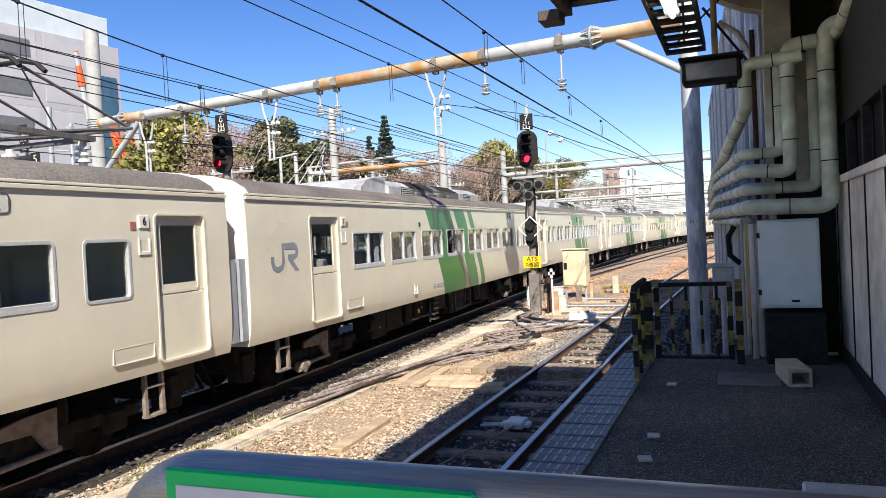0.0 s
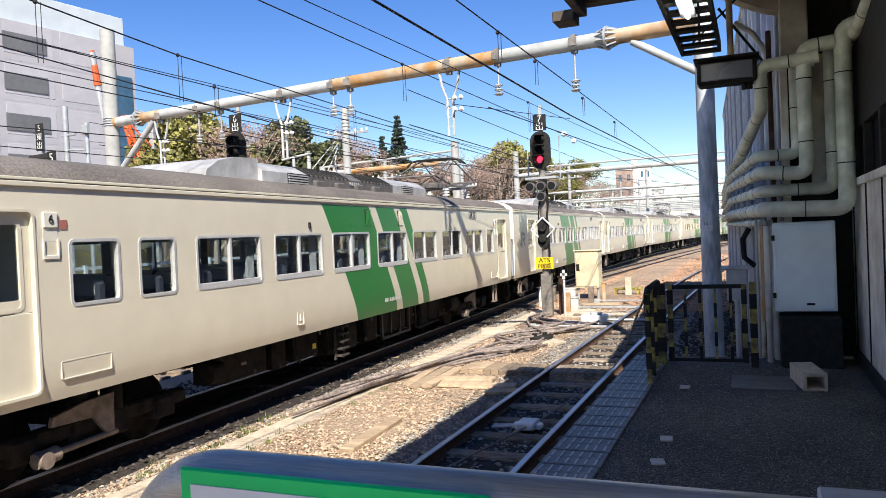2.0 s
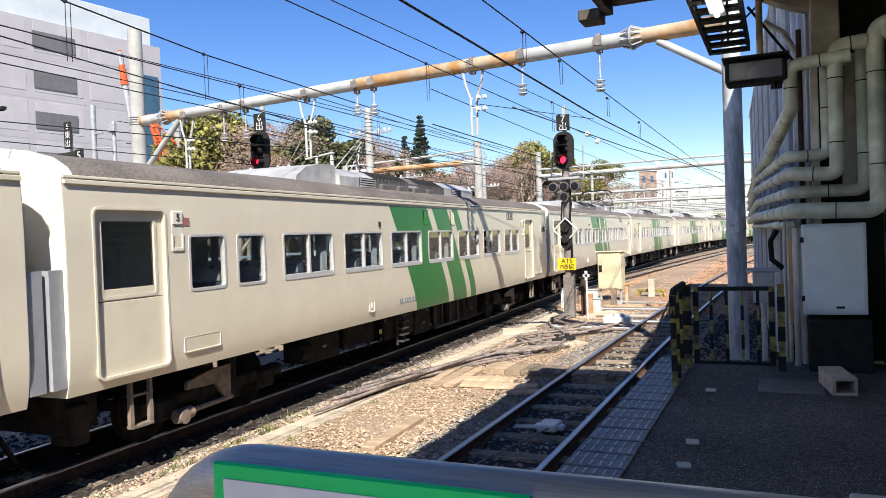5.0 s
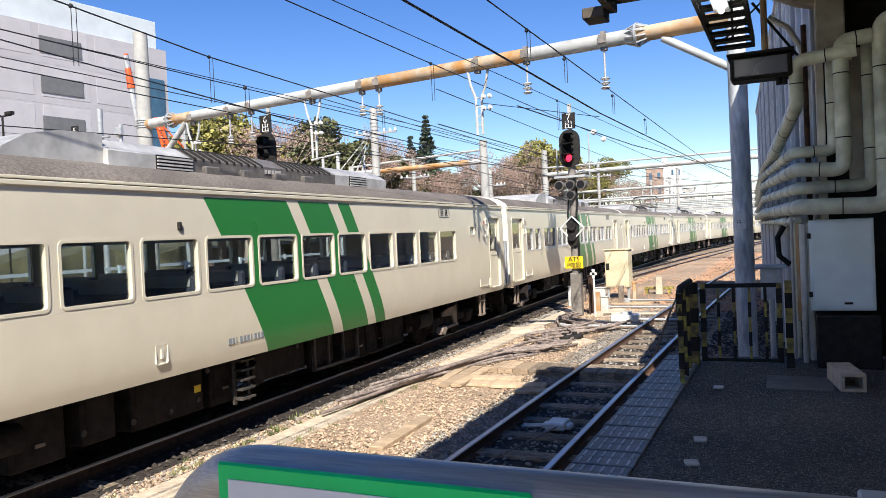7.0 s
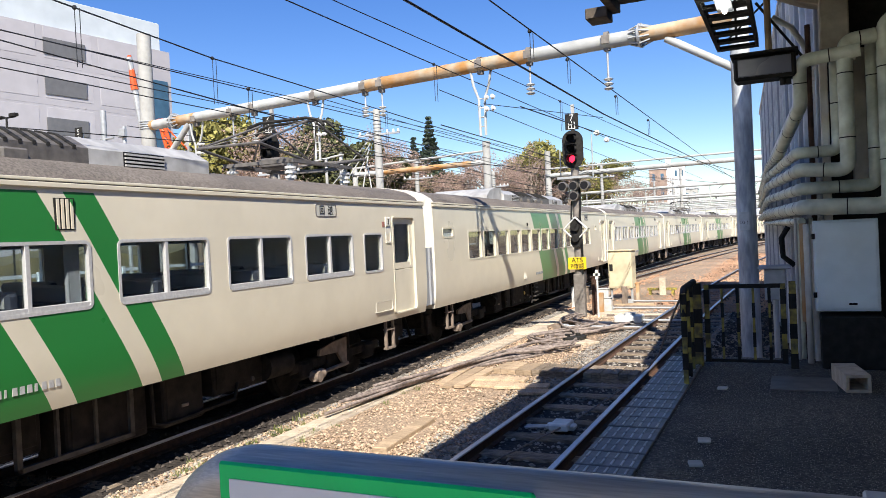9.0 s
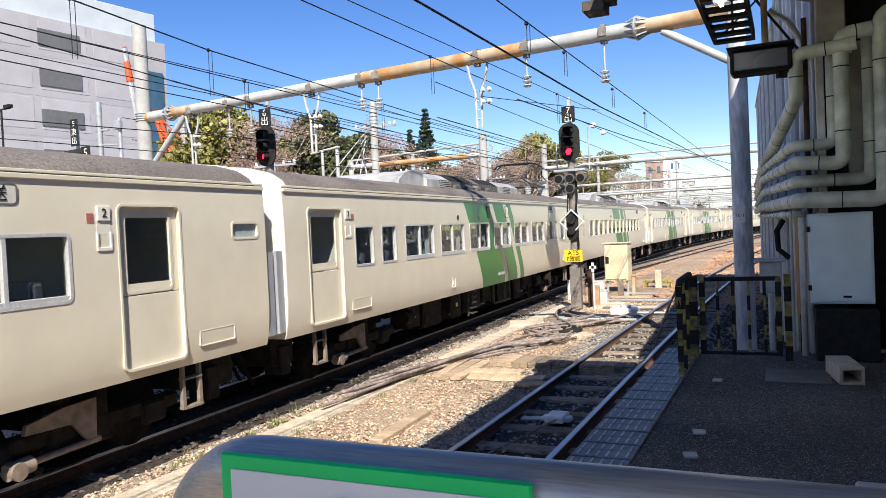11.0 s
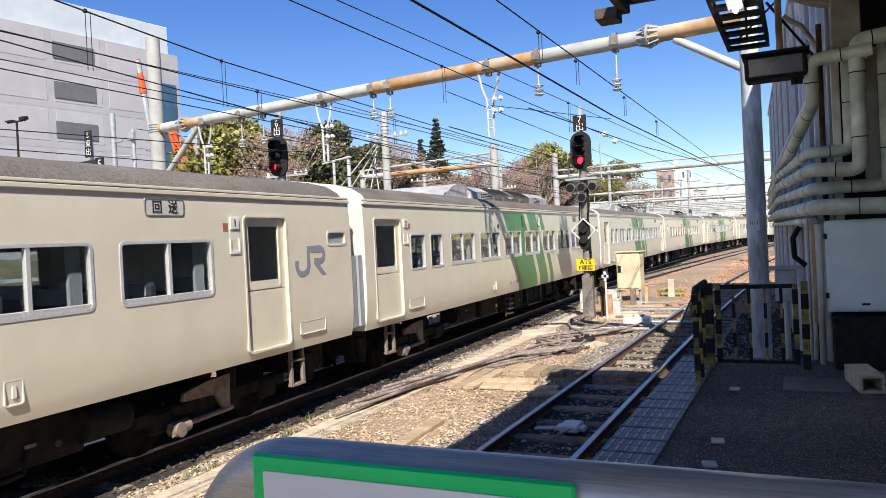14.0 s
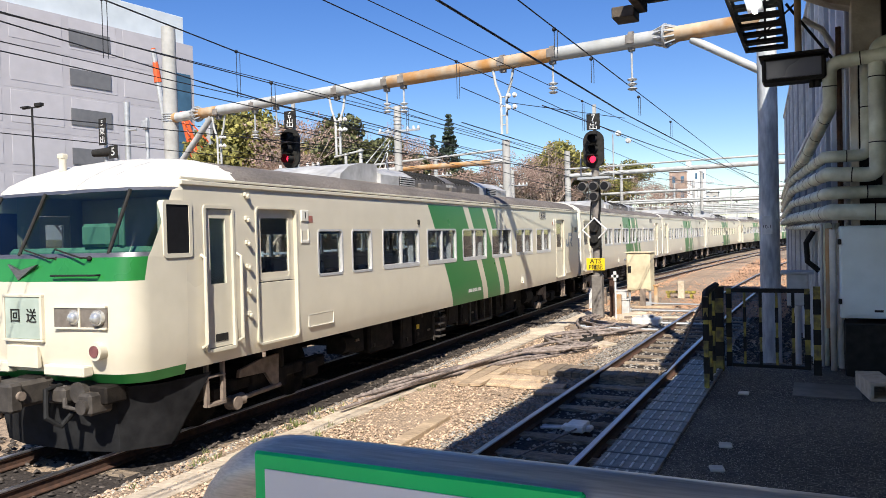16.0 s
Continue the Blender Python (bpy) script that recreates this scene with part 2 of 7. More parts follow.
PALE = mat("parapet_pale", (0.58, 0.63, 0.66), (0.53, 0.58, 0.61), 0.8, 0.7, 0, 0, 40, 0.1, 0.1)
BLUEGL = mat("facade_glass", (0.06, 0.13, 0.2), (0.05, 0.11, 0.17), 1.0, 0.12, 0.0)
ORANGE = mat("orange_paint", (0.75, 0.12, 0.02), (0.62, 0.09, 0.02), 4.0, 0.5)
BARK = mat("bark", (0.2, 0.15, 0.11), (0.11, 0.08, 0.06), 6.0, 0.95, 0, 0.3, 20, 0.3)
TWIG = mat("twig", (0.5, 0.4, 0.32), (0.33, 0.25, 0.19), 6.0, 0.95)
LEAF_D = mat("leaf_dark", (0.13, 0.13, 0.045), (0.065, 0.072, 0.025), 3.0, 0.65, 0, 0, 40, 0.25, 0.6, island=0.6)
LEAF_Y = mat("leaf_yellow_green", (0.32, 0.28, 0.07), (0.17, 0.165, 0.04), 3.0, 0.65, 0, 0, 40, 0.25, 0.6, island=0.6)
LEAF_F = mat("needle_dark", (0.05, 0.075, 0.04), (0.028, 0.045, 0.024), 3.0, 0.7, 0, 0, 40, 0.2, 0.6, island=0.5)
BUD = mat("bud_pink_brown", (0.46, 0.32, 0.26), (0.34, 0.24, 0.19), 3.0, 0.9, 0, 0, 40, 0.2, 0.6, island=0.5)
# Shade painted into the stone colour, under the train and past the platform end.
DARKSTONE = mat("shade_dark_ballast", (0.12, 0.1, 0.085), (0.06, 0.05, 0.043), 22.0, 0.9, 0, 0.3, 40, 0.3, 0.6, island=0.5)
DARKBED = mat("oily_shaded_bed", (0.07, 0.058, 0.05), (0.03, 0.025, 0.022), 26.0, 0.95, 0, 0.9, 26, 0.35, 0.4)
MAST = mat("signal_mast", (0.26, 0.23, 0.2), (0.17, 0.15, 0.13), 9.0, 0.7, 0.1, 0.1, 50, 0.3, 1.4)
CABLE = mat("cable_sheath", (0.36, 0.29, 0.25), (0.17, 0.135, 0.115), 12.0, 0.75, 0, 0.1, 60, 0.35, 2.0)
CURTAIN = mat("curtain_cloth", (0.3, 0.31, 0.33), (0.22, 0.23, 0.25), 20.0, 0.95)
WEED = mat("weed_green", (0.22, 0.24, 0.07), (0.12, 0.15, 0.04), 6.0, 0.8, island=0.5)
STICKER = mat("red_sticker", (0.45, 0.1, 0.07), (0.3, 0.2, 0.16), 40.0, 0.5)
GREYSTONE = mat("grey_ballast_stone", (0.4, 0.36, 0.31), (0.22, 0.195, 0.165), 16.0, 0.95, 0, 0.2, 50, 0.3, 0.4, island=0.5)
PILLAR = mat("pillar_concrete", (0.62, 0.57, 0.46), (0.4, 0.36, 0.28), 5.0, 0.85, 0, 0.15, 40, 0.35, 0.9)
PALEBOARD = mat("blind_pale", (0.6, 0.58, 0.5), (0.54, 0.52, 0.45), 10.0, 0.5)
LAMPBOX = mat("lamp_recess", (0.2, 0.17, 0.14), (0.13, 0.11, 0.09), 10.0, 0.5)
CABINET = mat("cabinet_cream", (0.72, 0.63, 0.42), (0.62, 0.52, 0.34), 4.0, 0.6, 0, 0.03, 60, 0.25, 1.4)

FROST = mat("frosted_pane", (0.34, 0.39, 0.4), (0.28, 0.33, 0.34), 12.0, 0.2)
BARM = mat("tile_bar", (0.66, 0.65, 0.63), (0.42, 0.41, 0.4), 20.0, 0.55, 0, 0, 50, 0.35, 1.5)
for dull in (SKIRT, DARKM, UNDER, BLACK, LENS_OFF, DARKBED, DARKSTONE, SEAT):
    dull.node_tree.nodes["Principled BSDF"].inputs["Specular IOR Level"].default_value = 0.18


# ---- mesh tools ----
class Shape:
    """Collects faces, and becomes one mesh."""

    def __init__(self):
        self.v, self.f = [], []

    def add(self, verts, faces):
        k = len(self.v)
        self.v += [tuple(p) for p in verts]
        self.f += [tuple(i + k for i in f) for f in faces]
        return self

    def box(self, x0, x1, y0, y1, z0, z1, c=0.0, m=None):
        """A box; c: chamfer."""
        if c <= 0:
            vs = [(x, y, z) for x in (x0, x1) for y in (y0, y1) for z in (z0, z1)]
            fs = [(0, 1, 3, 2), (4, 6, 7, 5), (0, 4, 5, 1), (2, 3, 7, 6), (0, 2, 6, 4), (1, 5, 7, 3)]
        else:
            bm = bmesh.new()
            bmesh.ops.create_cube(bm, size=1.0)
            for q in bm.verts:
                q.co = Vector(((x0 + x1) / 2 + q.co.x * (x1 - x0), (y0 + y1) / 2 + q.co.y * (y1 - y0), (z0 + z1) / 2 + q.co.z * (z1 - z0)))
            bmesh.ops.bevel(bm, geom=bm.edges[:], offset=c, segments=1, affect='EDGES')
            bm.verts.index_update()
            vs = [tuple(q.co) for q in bm.verts]
            fs = [tuple(q.index for q in f.verts) for f in bm.faces]
            bm.free()
        if m is not None:
            vs = [m @ Vector(p) for p in vs]
        return self.add(vs, fs)

    def cyl(self, p0, p1, r, n=12, r2=None, caps=True):
        p0, p1 = Vector(p0), Vector(p1)
        q = (p1 - p0).to_track_quat('Z', 'Y')
        r2 = r if r2 is None else r2
        vs = []
        for p, rr in ((p0, r), (p1, r2)):
            for i in range(n):
                a = 2 * math.pi * i / n
                vs.append(p + q @ Vector((rr * math.cos(a), rr * math.sin(a), 0)))
        fs = [(i, (i + 1) % n, n + (i + 1) % n, n + i) for i in range(n)]
        if caps:
            fs += [tuple(range(n - 1, -1, -1)), tuple(range(n, 2 * n))]
        return self.add(vs, fs)

    def tube(self, pts, r, n=8, closed=False):
        pts = [Vector(p) for p in pts]
        vs, up = [], Vector((0, 0, 1))
        side = None
        for i, p in enumerate(pts):
            d = (pts[min(i + 1, len(pts) - 1)] - pts[max(i - 1, 0)]).normalized()
            if side is None:
                side = d.cross(up if abs(d.z) < 0.95 else Vector((1, 0, 0))).normalized()
            side = (side - d * side.dot(d)).normalized()
            o = d.cross(side)
            for j in range(n):
                a = 2 * math.pi * j / n
                vs.append(p + (side * math.cos(a) + o * math.sin(a)) * r)
        fs = []
        for i in range(len(pts) - 1):
            for j in range(n):
                fs.append((i * n + j, i * n + (j + 1) % n, (i + 1) * n + (j + 1) % n, (i + 1) * n + j))
        fs += [tuple(range(n - 1, -1, -1)), tuple(range((len(pts) - 1) * n, len(pts) * n))]
        return self.add(vs, fs)

    def prism(self, poly, a, b, axis=0):
        """A polygon (two coordinates) drawn out from a to b along the axis."""
        n = len(poly)

        def put(p, t):
            return (t, *p) if axis == 0 else ((p[0], t, p[1]) if axis == 1 else (*p, t))
        vs = [put(p, a) for p in poly] + [put(p, b) for p in poly]
        fs = [(i, (i + 1) % n, n + (i + 1) % n, n + i) for i in range(n)] + [tuple(range(n - 1, -1, -1)), tuple(range(n, 2 * n))]
        return self.add(vs, fs)

    def sweep(self, section, stations):
        """A closed section (across, up) swept along stations of (point, side vector)."""
        n = len(section)
        vs = [p + s * a + Vector((0, 0, b)) for p, s in stations for a, b in section]
        fs = [(i * n + j, i * n + (j + 1) % n, (i + 1) * n + (j + 1) % n, (i + 1) * n + j) for i in range(len(stations) - 1) for j in range(n)]
        fs += [tuple(range(n - 1, -1, -1)), tuple(range((len(stations) - 1) * n, len(stations) * n))]
        return self.add(vs, fs)

    def ball(self, c, r, n=10, k=6, sz=1.0):
        vs, fs = [], []
        for i in range(k + 1):
            t = math.pi * i / k
            for j in range(n):
                a = 2 * math.pi * j / n
                vs.append((c[0] + r * math.sin(t) * math.cos(a), c[1] + r * math.sin(t) * math.sin(a), c[2] + r * sz * math.cos(t)))
        for i in range(k):
            for j in range(n):
                fs.append((i * n + j, (i + 1) * n + j, (i + 1) * n + (j + 1) % n, i * n + (j + 1) % n))
        return self.add(vs, fs)

    def mesh(self, name, material, smooth=True, weld=False):
        me = bpy.data.meshes.new(name)
        me.from_pydata(self.v, [], self.f)
        bm = bmesh.new()
        bm.from_mesh(me)
        loose = [q for q in bm.verts if not q.link_faces] if len(self.v) < 5000 else []
        if loose:
            bmesh.ops.delete(bm, geom=loose, context='VERTS')
        if weld:
            bmesh.ops.remove_doubles(bm, verts=bm.verts[:], dist=1e-5)
        if len(self.f) < 60000:
            bmesh.ops.recalc_face_normals(bm, faces=bm.faces[:])
        bm.to_mesh(me)
        bm.free()
        me.materials.append(material)
        if smooth:
            me.polygons.foreach_set("use_smooth", [True] * len(me.polygons))
            me.set_sharp_from_angle(angle=radians(32))
        return me


def empty(name, m=None):
    e = new(name)
    e.empty_display_size = 0.2
    if m is not None:
        e.matrix_basis = m
    return e


def part(name, shape, material, parent=None, label=""):
    """One mesh object out of a Shape or a mesh, under its thing."""
    me = shape.mesh(name, material) if isinstance(shape, Shape) else shape
    ob = new(name, me)
    ob.parent = parent
    return tagged(ob, label)


def thing(name, shape, material, label, category, group="", kind=""):
    return tagged(part(name, shape, material), label, category, group, kind)


def text_mesh(words, size, material, depth=0.004):
    cu = bpy.data.curves.new("writing", 'FONT')
    cu.body, cu.size, cu.extrude, cu.align_x, cu.align_y = words, size, depth, 'CENTER', 'CENTER'
    ob = bpy.data.objects.new("writing", cu)
    me = bpy.data.meshes.new_from_object(ob)
    bpy.data.objects.remove(ob)
    bpy.data.curves.remove(cu)
    me.materials.clear()
    me.materials.append(material)
    return me


def writing(words, size, material, parent, m):
    ob = new("lettering", text_mesh(words, size, material))
    ob.parent = parent
    ob.matrix_basis = m
    return ob


def round_rect(w, h, r, k=4):
    pts = []
    for cx, cy, a0 in ((w / 2 - r, h / 2 - r, 0), (-w / 2 + r, h / 2 - r, 90), (-w / 2 + r, -h / 2 + r, 180), (w / 2 - r, -h / 2 + r, 270)):
        for i in range(k + 1):
            a = radians(a0 + 90 * i / k)
            pts.append((cx + r * math.cos(a), cy + r * math.sin(a)))
    return pts


def ring(shape, u, z, w, h, bw, r, x0, x1, holes=True):
    """A rounded frame in the plane of u and z, from x0 (inside) to x1 (outside)."""
    o, i = round_rect(w, h, r), round_rect(w - 2 * bw, h - 2 * bw, max(0.01, r - bw))
    n = len(o)
    vs = [(x, u + p[0], z + p[1]) for x in (x0, x1) for lst in (o, i) for p in lst]
    fs = []
    for j in range(n):
        k = (j + 1) % n
        fs += [(2 * n + j, 2 * n + k, 3 * n + k, 3 * n + j), (j, k, 2 * n + k, 2 * n + j), (n + j, 3 * n + j, 3 * n + k, n + k), (j, n + j, n + k, k)]
    return shape.add(vs, fs)


# ---- lines of the tracks ----
TURN = radians(2.1)
NORMAL, ALONG = Vector((math.cos(TURN), math.sin(TURN), 0)), Vector((-math.sin(TURN), math.cos(TURN), 0))
BEND, RADIUS = 38.0, 450.0


def line_at(s, off=0.0, base=-7.84):
    """A place on the far line and the direction there; off: metres to its right."""
    p = NORMAL * base + ALONG * min(s, BEND)
    a = TURN
    if s > BEND:
        g = (s - BEND) / RADIUS
        a = TURN - g
        c = p + NORMAL * RADIUS
        p = c - Vector((math.cos(a), math.sin(a), 0)) * RADIUS
    d = Vector((-math.sin(a), math.cos(a), 0))
    return p + Vector((d.y, -d.x, 0)) * off, d


def near_at(y):
    k = max(0.0, y - 12.0)
    d = Vector((k / 700.0, 1.0, 0)).normalized()
    return Vector((-2.95 + k * k / 1400.0, y, 0)), d


def stations(fn, a, b, step):
    out, n = [], max(1, round((b - a) / step))
    for i in range(n + 1):
        p, d = fn(a + (b - a) * i / n)
        out.append((p, Vector((d.y, -d.x, 0))))
    return out


RAIL_BODY = [(-0.062, -0.15), (-0.062, -0.138), (-0.012, -0.122), (-0.009, -0.045), (-0.031, -0.032), (-0.031, -0.01), (0.031, -0.01), (0.031, -0.032), (0.009, -0.045), (0.012, -0.122), (0.062, -0.138), (0.062, -0.15)]
RAIL_HEAD = [(-0.036, -0.016), (-0.035, -0.003), (-0.031, 0.0), (0.031, 0.0), (0.035, -0.003), (0.036, -0.016)]


def track(fn, a, b, label, step=2.0, shiny=True, sleepers=None, pitch=0.62, sunk=0.0):
    tr = tagged(empty("railway_track"), label, "railway track", "railway tracks", "structure")
    st = stations(fn, a, b, step)
    for off in (-0.566, 0.566):
        sec = [(x + off, z) for x, z in RAIL_BODY]
        rail = part("rail", Shape().sweep(sec, st), RUST, tr)
        if shiny:
            part("rail_head", Shape().sweep([(x + off, z) for x, z in RAIL_HEAD], st), RAIL, rail, "polished running surface of a rail")
    if sleepers:
        me = Shape().box(-1.05, 1.05, -0.12, 0.12, -0.29, -0.128, 0.012).mesh("sleeper", SLEEPER)
        y = sleepers[0]
        while y < sleepers[1]:
            p, d = fn(y)
            ob = part("sleeper", me, SLEEPER, tr)
            ob.matrix_basis = Matrix.Translation(p + Vector((random.uniform(-.02, .02), 0, random.uniform(-.008, .004) - sunk))) @ pose(0, 0, 0, 0, 0, math.degrees(math.atan2(-d.x, d.y)) + random.uniform(-.7, .7))
            y += pitch
    return tr


track(near_at, -30, 70, "platform track with polished rails on dark timber sleepers", 2.0, True, (3.4, 60.0), 0.84)
track(line_at, -25, 150, "ballasted track under the passing train", 2.5, True, (-6.0, 60.0), 0.62, 0.038)
track(lambda s: line_at(s, -3.9), -25, 150, "rusty ballasted track beyond the passing train", 3.0, True, (0.0, 40.0), 0.62)
track(lambda s: line_at(s, -7.9), -25, 150, "rusty ballasted siding by the far embankment", 3.0, True)
track(lambda s: line_at(s, 3.7 - 14.0 * max(0, 1 - (s - 30) / 60) ** 2 * 0.25), 33, 150, "rusty crossover track on brown ballast", 2.0, True, (33.0, 90.0), 0.62)

# ---- ground: one sheet, with a raised, stony bed between the tracks ----


def ground():
    xs = [-3000, -600, -120, -40, -24] + [-18 + 0.5 * i for i in range(0, 35)] + [0.2, 2.5, 6, 40, 160, 600, 3000]
    ys = [-3000, -500, -80, -20, -8] + [-4 + 0.5 * i for i in range(0, 78)] + [36 + 4 * i for i in range(0, 24)] + [160, 260, 600, 3000]
    vs, fs = [], []
    for y in ys:
        for x in xs:
            z = -0.19
            if -18 < x < 0.5 and -4 < y < 130:
                z += 0.035 * noise.noise(Vector((x * 0.9, y * 0.9, 0))) + 0.02 * noise.noise(Vector((x * 3, y * 3, 4)))
                if -6.6 < x < -4.2:
                    z += 0.08
            vs.append((x, y, z))
    n = len(xs)
    for j in range(len(ys) - 1):
        for i in range(n - 1):
            fs.append((j * n + i, j * n + i + 1, (j + 1) * n + i + 1, (j + 1) * n + i))
    return thing("ground", Shape().add(vs, fs), GROUND, "brown crushed-stone ballast bed of the station yard", "ground", kind="structure")


ground()


def stones(name, count, region, size, label, material=STONE):
    """Loose stones: squashed, jittered lumps lying on the bed."""
    rng = np.random.default_rng(7)
    base = np.array([(0, 0, 1), (1, 0, 0.1), (0.3, 0.95, 0), (-0.8, 0.6, 0.1), (-0.8, -0.6, 0), (0.3, -0.95, 0.1), (0, 0, -0.6)])
    tri = np.array([(0, 1, 2), (0, 2, 3), (0, 3, 4), (0, 4, 5), (0, 5, 1), (6, 2, 1), (6, 3, 2), (6, 4, 3), (6, 5, 4), (6, 1, 5)])
    pts = np.array(region(rng, count))
    k = len(pts)
    r = size * rng.uniform(0.55, 1.35, (k, 1, 1))
    b = base[None] * (1 + rng.uniform(-0.35, 0.35, (k, 7, 3))) * r * np.array([1, 1, 0.72])
    a = rng.uniform(0, 6.28, k)
    ca, sa = np.cos(a)[:, None], np.sin(a)[:, None]
    x = b[:, :, 0] * ca - b[:, :, 1] * sa
    y = b[:, :, 0] * sa + b[:, :, 1] * ca
    tilt = rng.uniform(-0.5, 0.5, (k, 1))
    z = b[:, :, 2] + x * tilt
    v = np.stack([x, y, z], 2) + pts[:, None, :]
    f = (tri[None] + 7 * np.arange(k)[:, None, None]).reshape(-1, 3)
    me = bpy.data.meshes.new(name)
    me.from_pydata(v.reshape(-1, 3).tolist(), [], f.tolist())
    me.materials.append(material)
    return tagged(new(name, me), label, "ballast", kind="stuff")


def bed_near(rng, n):
    x, y = rng.uniform(-6.7, -3.72, n), 4 + 22 * rng.uniform(0, 1, n) ** 1.3
    z = np.where((x < -4.2), -0.125, -0.17) + rng.uniform(-0.02, 0.03, n)
    return np.stack([x, y, z], 1)


def bed_train(rng, n):
    x, y = rng.uniform(-9.9, -6.2, n), -2 + 27 * rng.uniform(0, 1, n)
    return np.stack([x - 0.037 * y, y, np.full(n, -0.175) + rng.uniform(-0.02, 0.03, n)], 1)


def bed_far(rng, n):
    y = 24 + 46 * rng.uniform(0, 1, n) ** 1.4
    x = rng.uniform(-7.0, -0.8, n)
    return np.stack([x, y, np.full(n, -0.16) + rng.uniform(-0.02, 0.03, n)], 1)


stones("ballast", 60000, bed_near, 0.021, "loose tan and grey ballast stones between the tracks")
stones("ballast", 9000, bed_train, 0.036, "oily ballast stones under the train, darkened for its shade", DARKSTONE)
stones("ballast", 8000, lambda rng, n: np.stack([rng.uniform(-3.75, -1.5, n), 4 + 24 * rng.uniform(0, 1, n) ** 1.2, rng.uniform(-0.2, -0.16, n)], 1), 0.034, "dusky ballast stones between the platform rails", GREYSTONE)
stones("ballast", 9000, lambda rng, n: (lambda y: np.stack([rng.uniform(-6.75, -6.35, n) - 0.02 * (y - 8), y, rng.uniform(-0.17, -0.11, n)], 1))(rng.uniform(1, 24, n)), 0.026, "grey ballast shoulder beside the trough lids", GREYSTONE)
stones("ballast", 9000, lambda rng, n: (lambda y: np.stack([rng.uniform(-4.35, -3.62, n), y, rng.uniform(-0.17, -0.11, n)], 1))(rng.uniform(4, 26, n)), 0.026, "grey ballast stones at the sleeper ends", GREYSTONE)
# One dark bed colour: oil stain plus, below the train, its painted shade.
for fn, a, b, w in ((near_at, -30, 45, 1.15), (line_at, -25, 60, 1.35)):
    thing("track_bed", Shape().sweep([(-w, -0.34), (-w + 0.15, -0.168), (w - 0.15, -0.168), (w, -0.34)], stations(fn, a, b, 2.0)), DARKBED, "ballast bed under a track, dark with oil and painted shade", "track bed", kind="structure")
# Stones behind the gate carry their shade in the dark colour.
stones("ballast", 6000, lambda rng, n: np.stack([rng.uniform(-1.7, 0.5, n), 8.4 + 22 * rng.uniform(0, 1, n) ** 1.2, rng.uniform(-0.19, -0.13, n)], 1), 0.04, "grey ballast stones beyond the platform end, coloured dark for shade", DARKSTONE)
stones("ballast", 15000, bed_far, 0.06, "loose rust-stained ballast stones farther along the yard", RUSTY)

# ---- platform ----
platform = tagged(empty("platform"), "dark asphalt station platform with a tiled edge", "platform", kind="structure")
part("slab", Shape().box(-1.14, 6.0, -30, 8.35, -0.25, 1.1, 0.01), CONC, platform)
part("asphalt", Shape().box(-0.834, 6.0, 1.0, 8.3, 1.1005, 1.106), ASPHALT, platform, "worn dark asphalt")
# Added out of view: pale concrete that bounces sun onto railing and wall.
part("paving", Shape().box(-0.834, 6.0, -30, 0.998, 1.1005, 1.106), CONC, platform, "unseen pale concrete added to bounce warm sunlight forward")


def edge_tile():
    return Shape().box(-0.18, 0.18, -0.141, 0.141, 0.0, 0.022, 0.005).mesh("edge_tile", TILE, False)


def tile_bars():
    s = Shape()
    for r in range(2):
        for c in range(6):
            s.box(-0.15 + c * 0.057, -0.15 + c * 0.057 + 0.012, -0.122 + r * 0.135, -0.122 + r * 0.135 + 0.105, 0.0215, 0.0265)
    return s.mesh("bars", BARM, False)


tile_mesh, bars_mesh = edge_tile(), tile_bars()
for i in range(-20, 27):
    ob = part("edge_tile", tile_mesh, TILE, platform)
    ob.matrix_basis = pose(-1.012, 0.25 + i * 0.3, 1.1015 + random.uniform(-0.002, 0.002), random.uniform(-.4, .4), random.uniform(-.4, .4), random.uniform(-.4, .4))
    part("bars", bars_mesh, BARM, ob, "pale raised warning bars")["kind"] = "stuff"

for i, (x, y) in enumerate(((-0.563, 6.67), (-0.54, 5.02), (-0.536, 4.51), (-0.53, 3.2), (-0.52, 2.0))):
    s = Shape().box(-0.04, 0.04, -0.045, 0.045, 0, 0.018, 0.006)
    ob = thing("platform_stud", s, STUDM, "small pale ceramic stud set in the asphalt", "stud", "studs along the platform")
    ob.matrix_basis = pose(x, y, 1.106, 0, 0, 7 * i)

s = Shape().box(-0.2, 0.3, 6.7, 7.28, 1.107, 1.116, 0.002)
thing("floor_plate", s, UNIT_DARK, "flat grey steel plate lying on the asphalt", "floor plate")

# hollow concrete block in front of the cabinet
s = Shape()
for a in ((0.38, 0.56, 1.107, 1.13), (0.38, 0.56, 1.225, 1.25), (0.38, 0.405, 1.13, 1.225), (0.535, 0.56, 1.13, 1.225)):
    s.box(a[0] - 0.47, a[1] - 0.47, -0.27, 0.27, a[2], a[3], 0.003)
ob = thing("cable_trough", s, CONC, "hollow pale concrete cable trough block on the platform", "concrete block")
ob.matrix_basis = pose(0.4, 6.98, 0, 0, 0, 8.6)
thing("pale_ledge", Shape().box(0.25, 1.3, 3.1, 3.72, 1.107, 1.3, 0.01), PORC, "low pale concrete ledge on the platform", "ledge")


# ---- the train ----
BODY_X = ((0.97, 1.405), (1.04, 1.424), (1.12, 1.441), (1.22, 1.455), (1.34, 1.466), (1.48, 1.472), (1.6, 1.473), (1.9, 1.473), (2.62, 1.473), (2.9, 1.466), (3.16, 1.45))
WIN_Z = (1.935, 2.6)
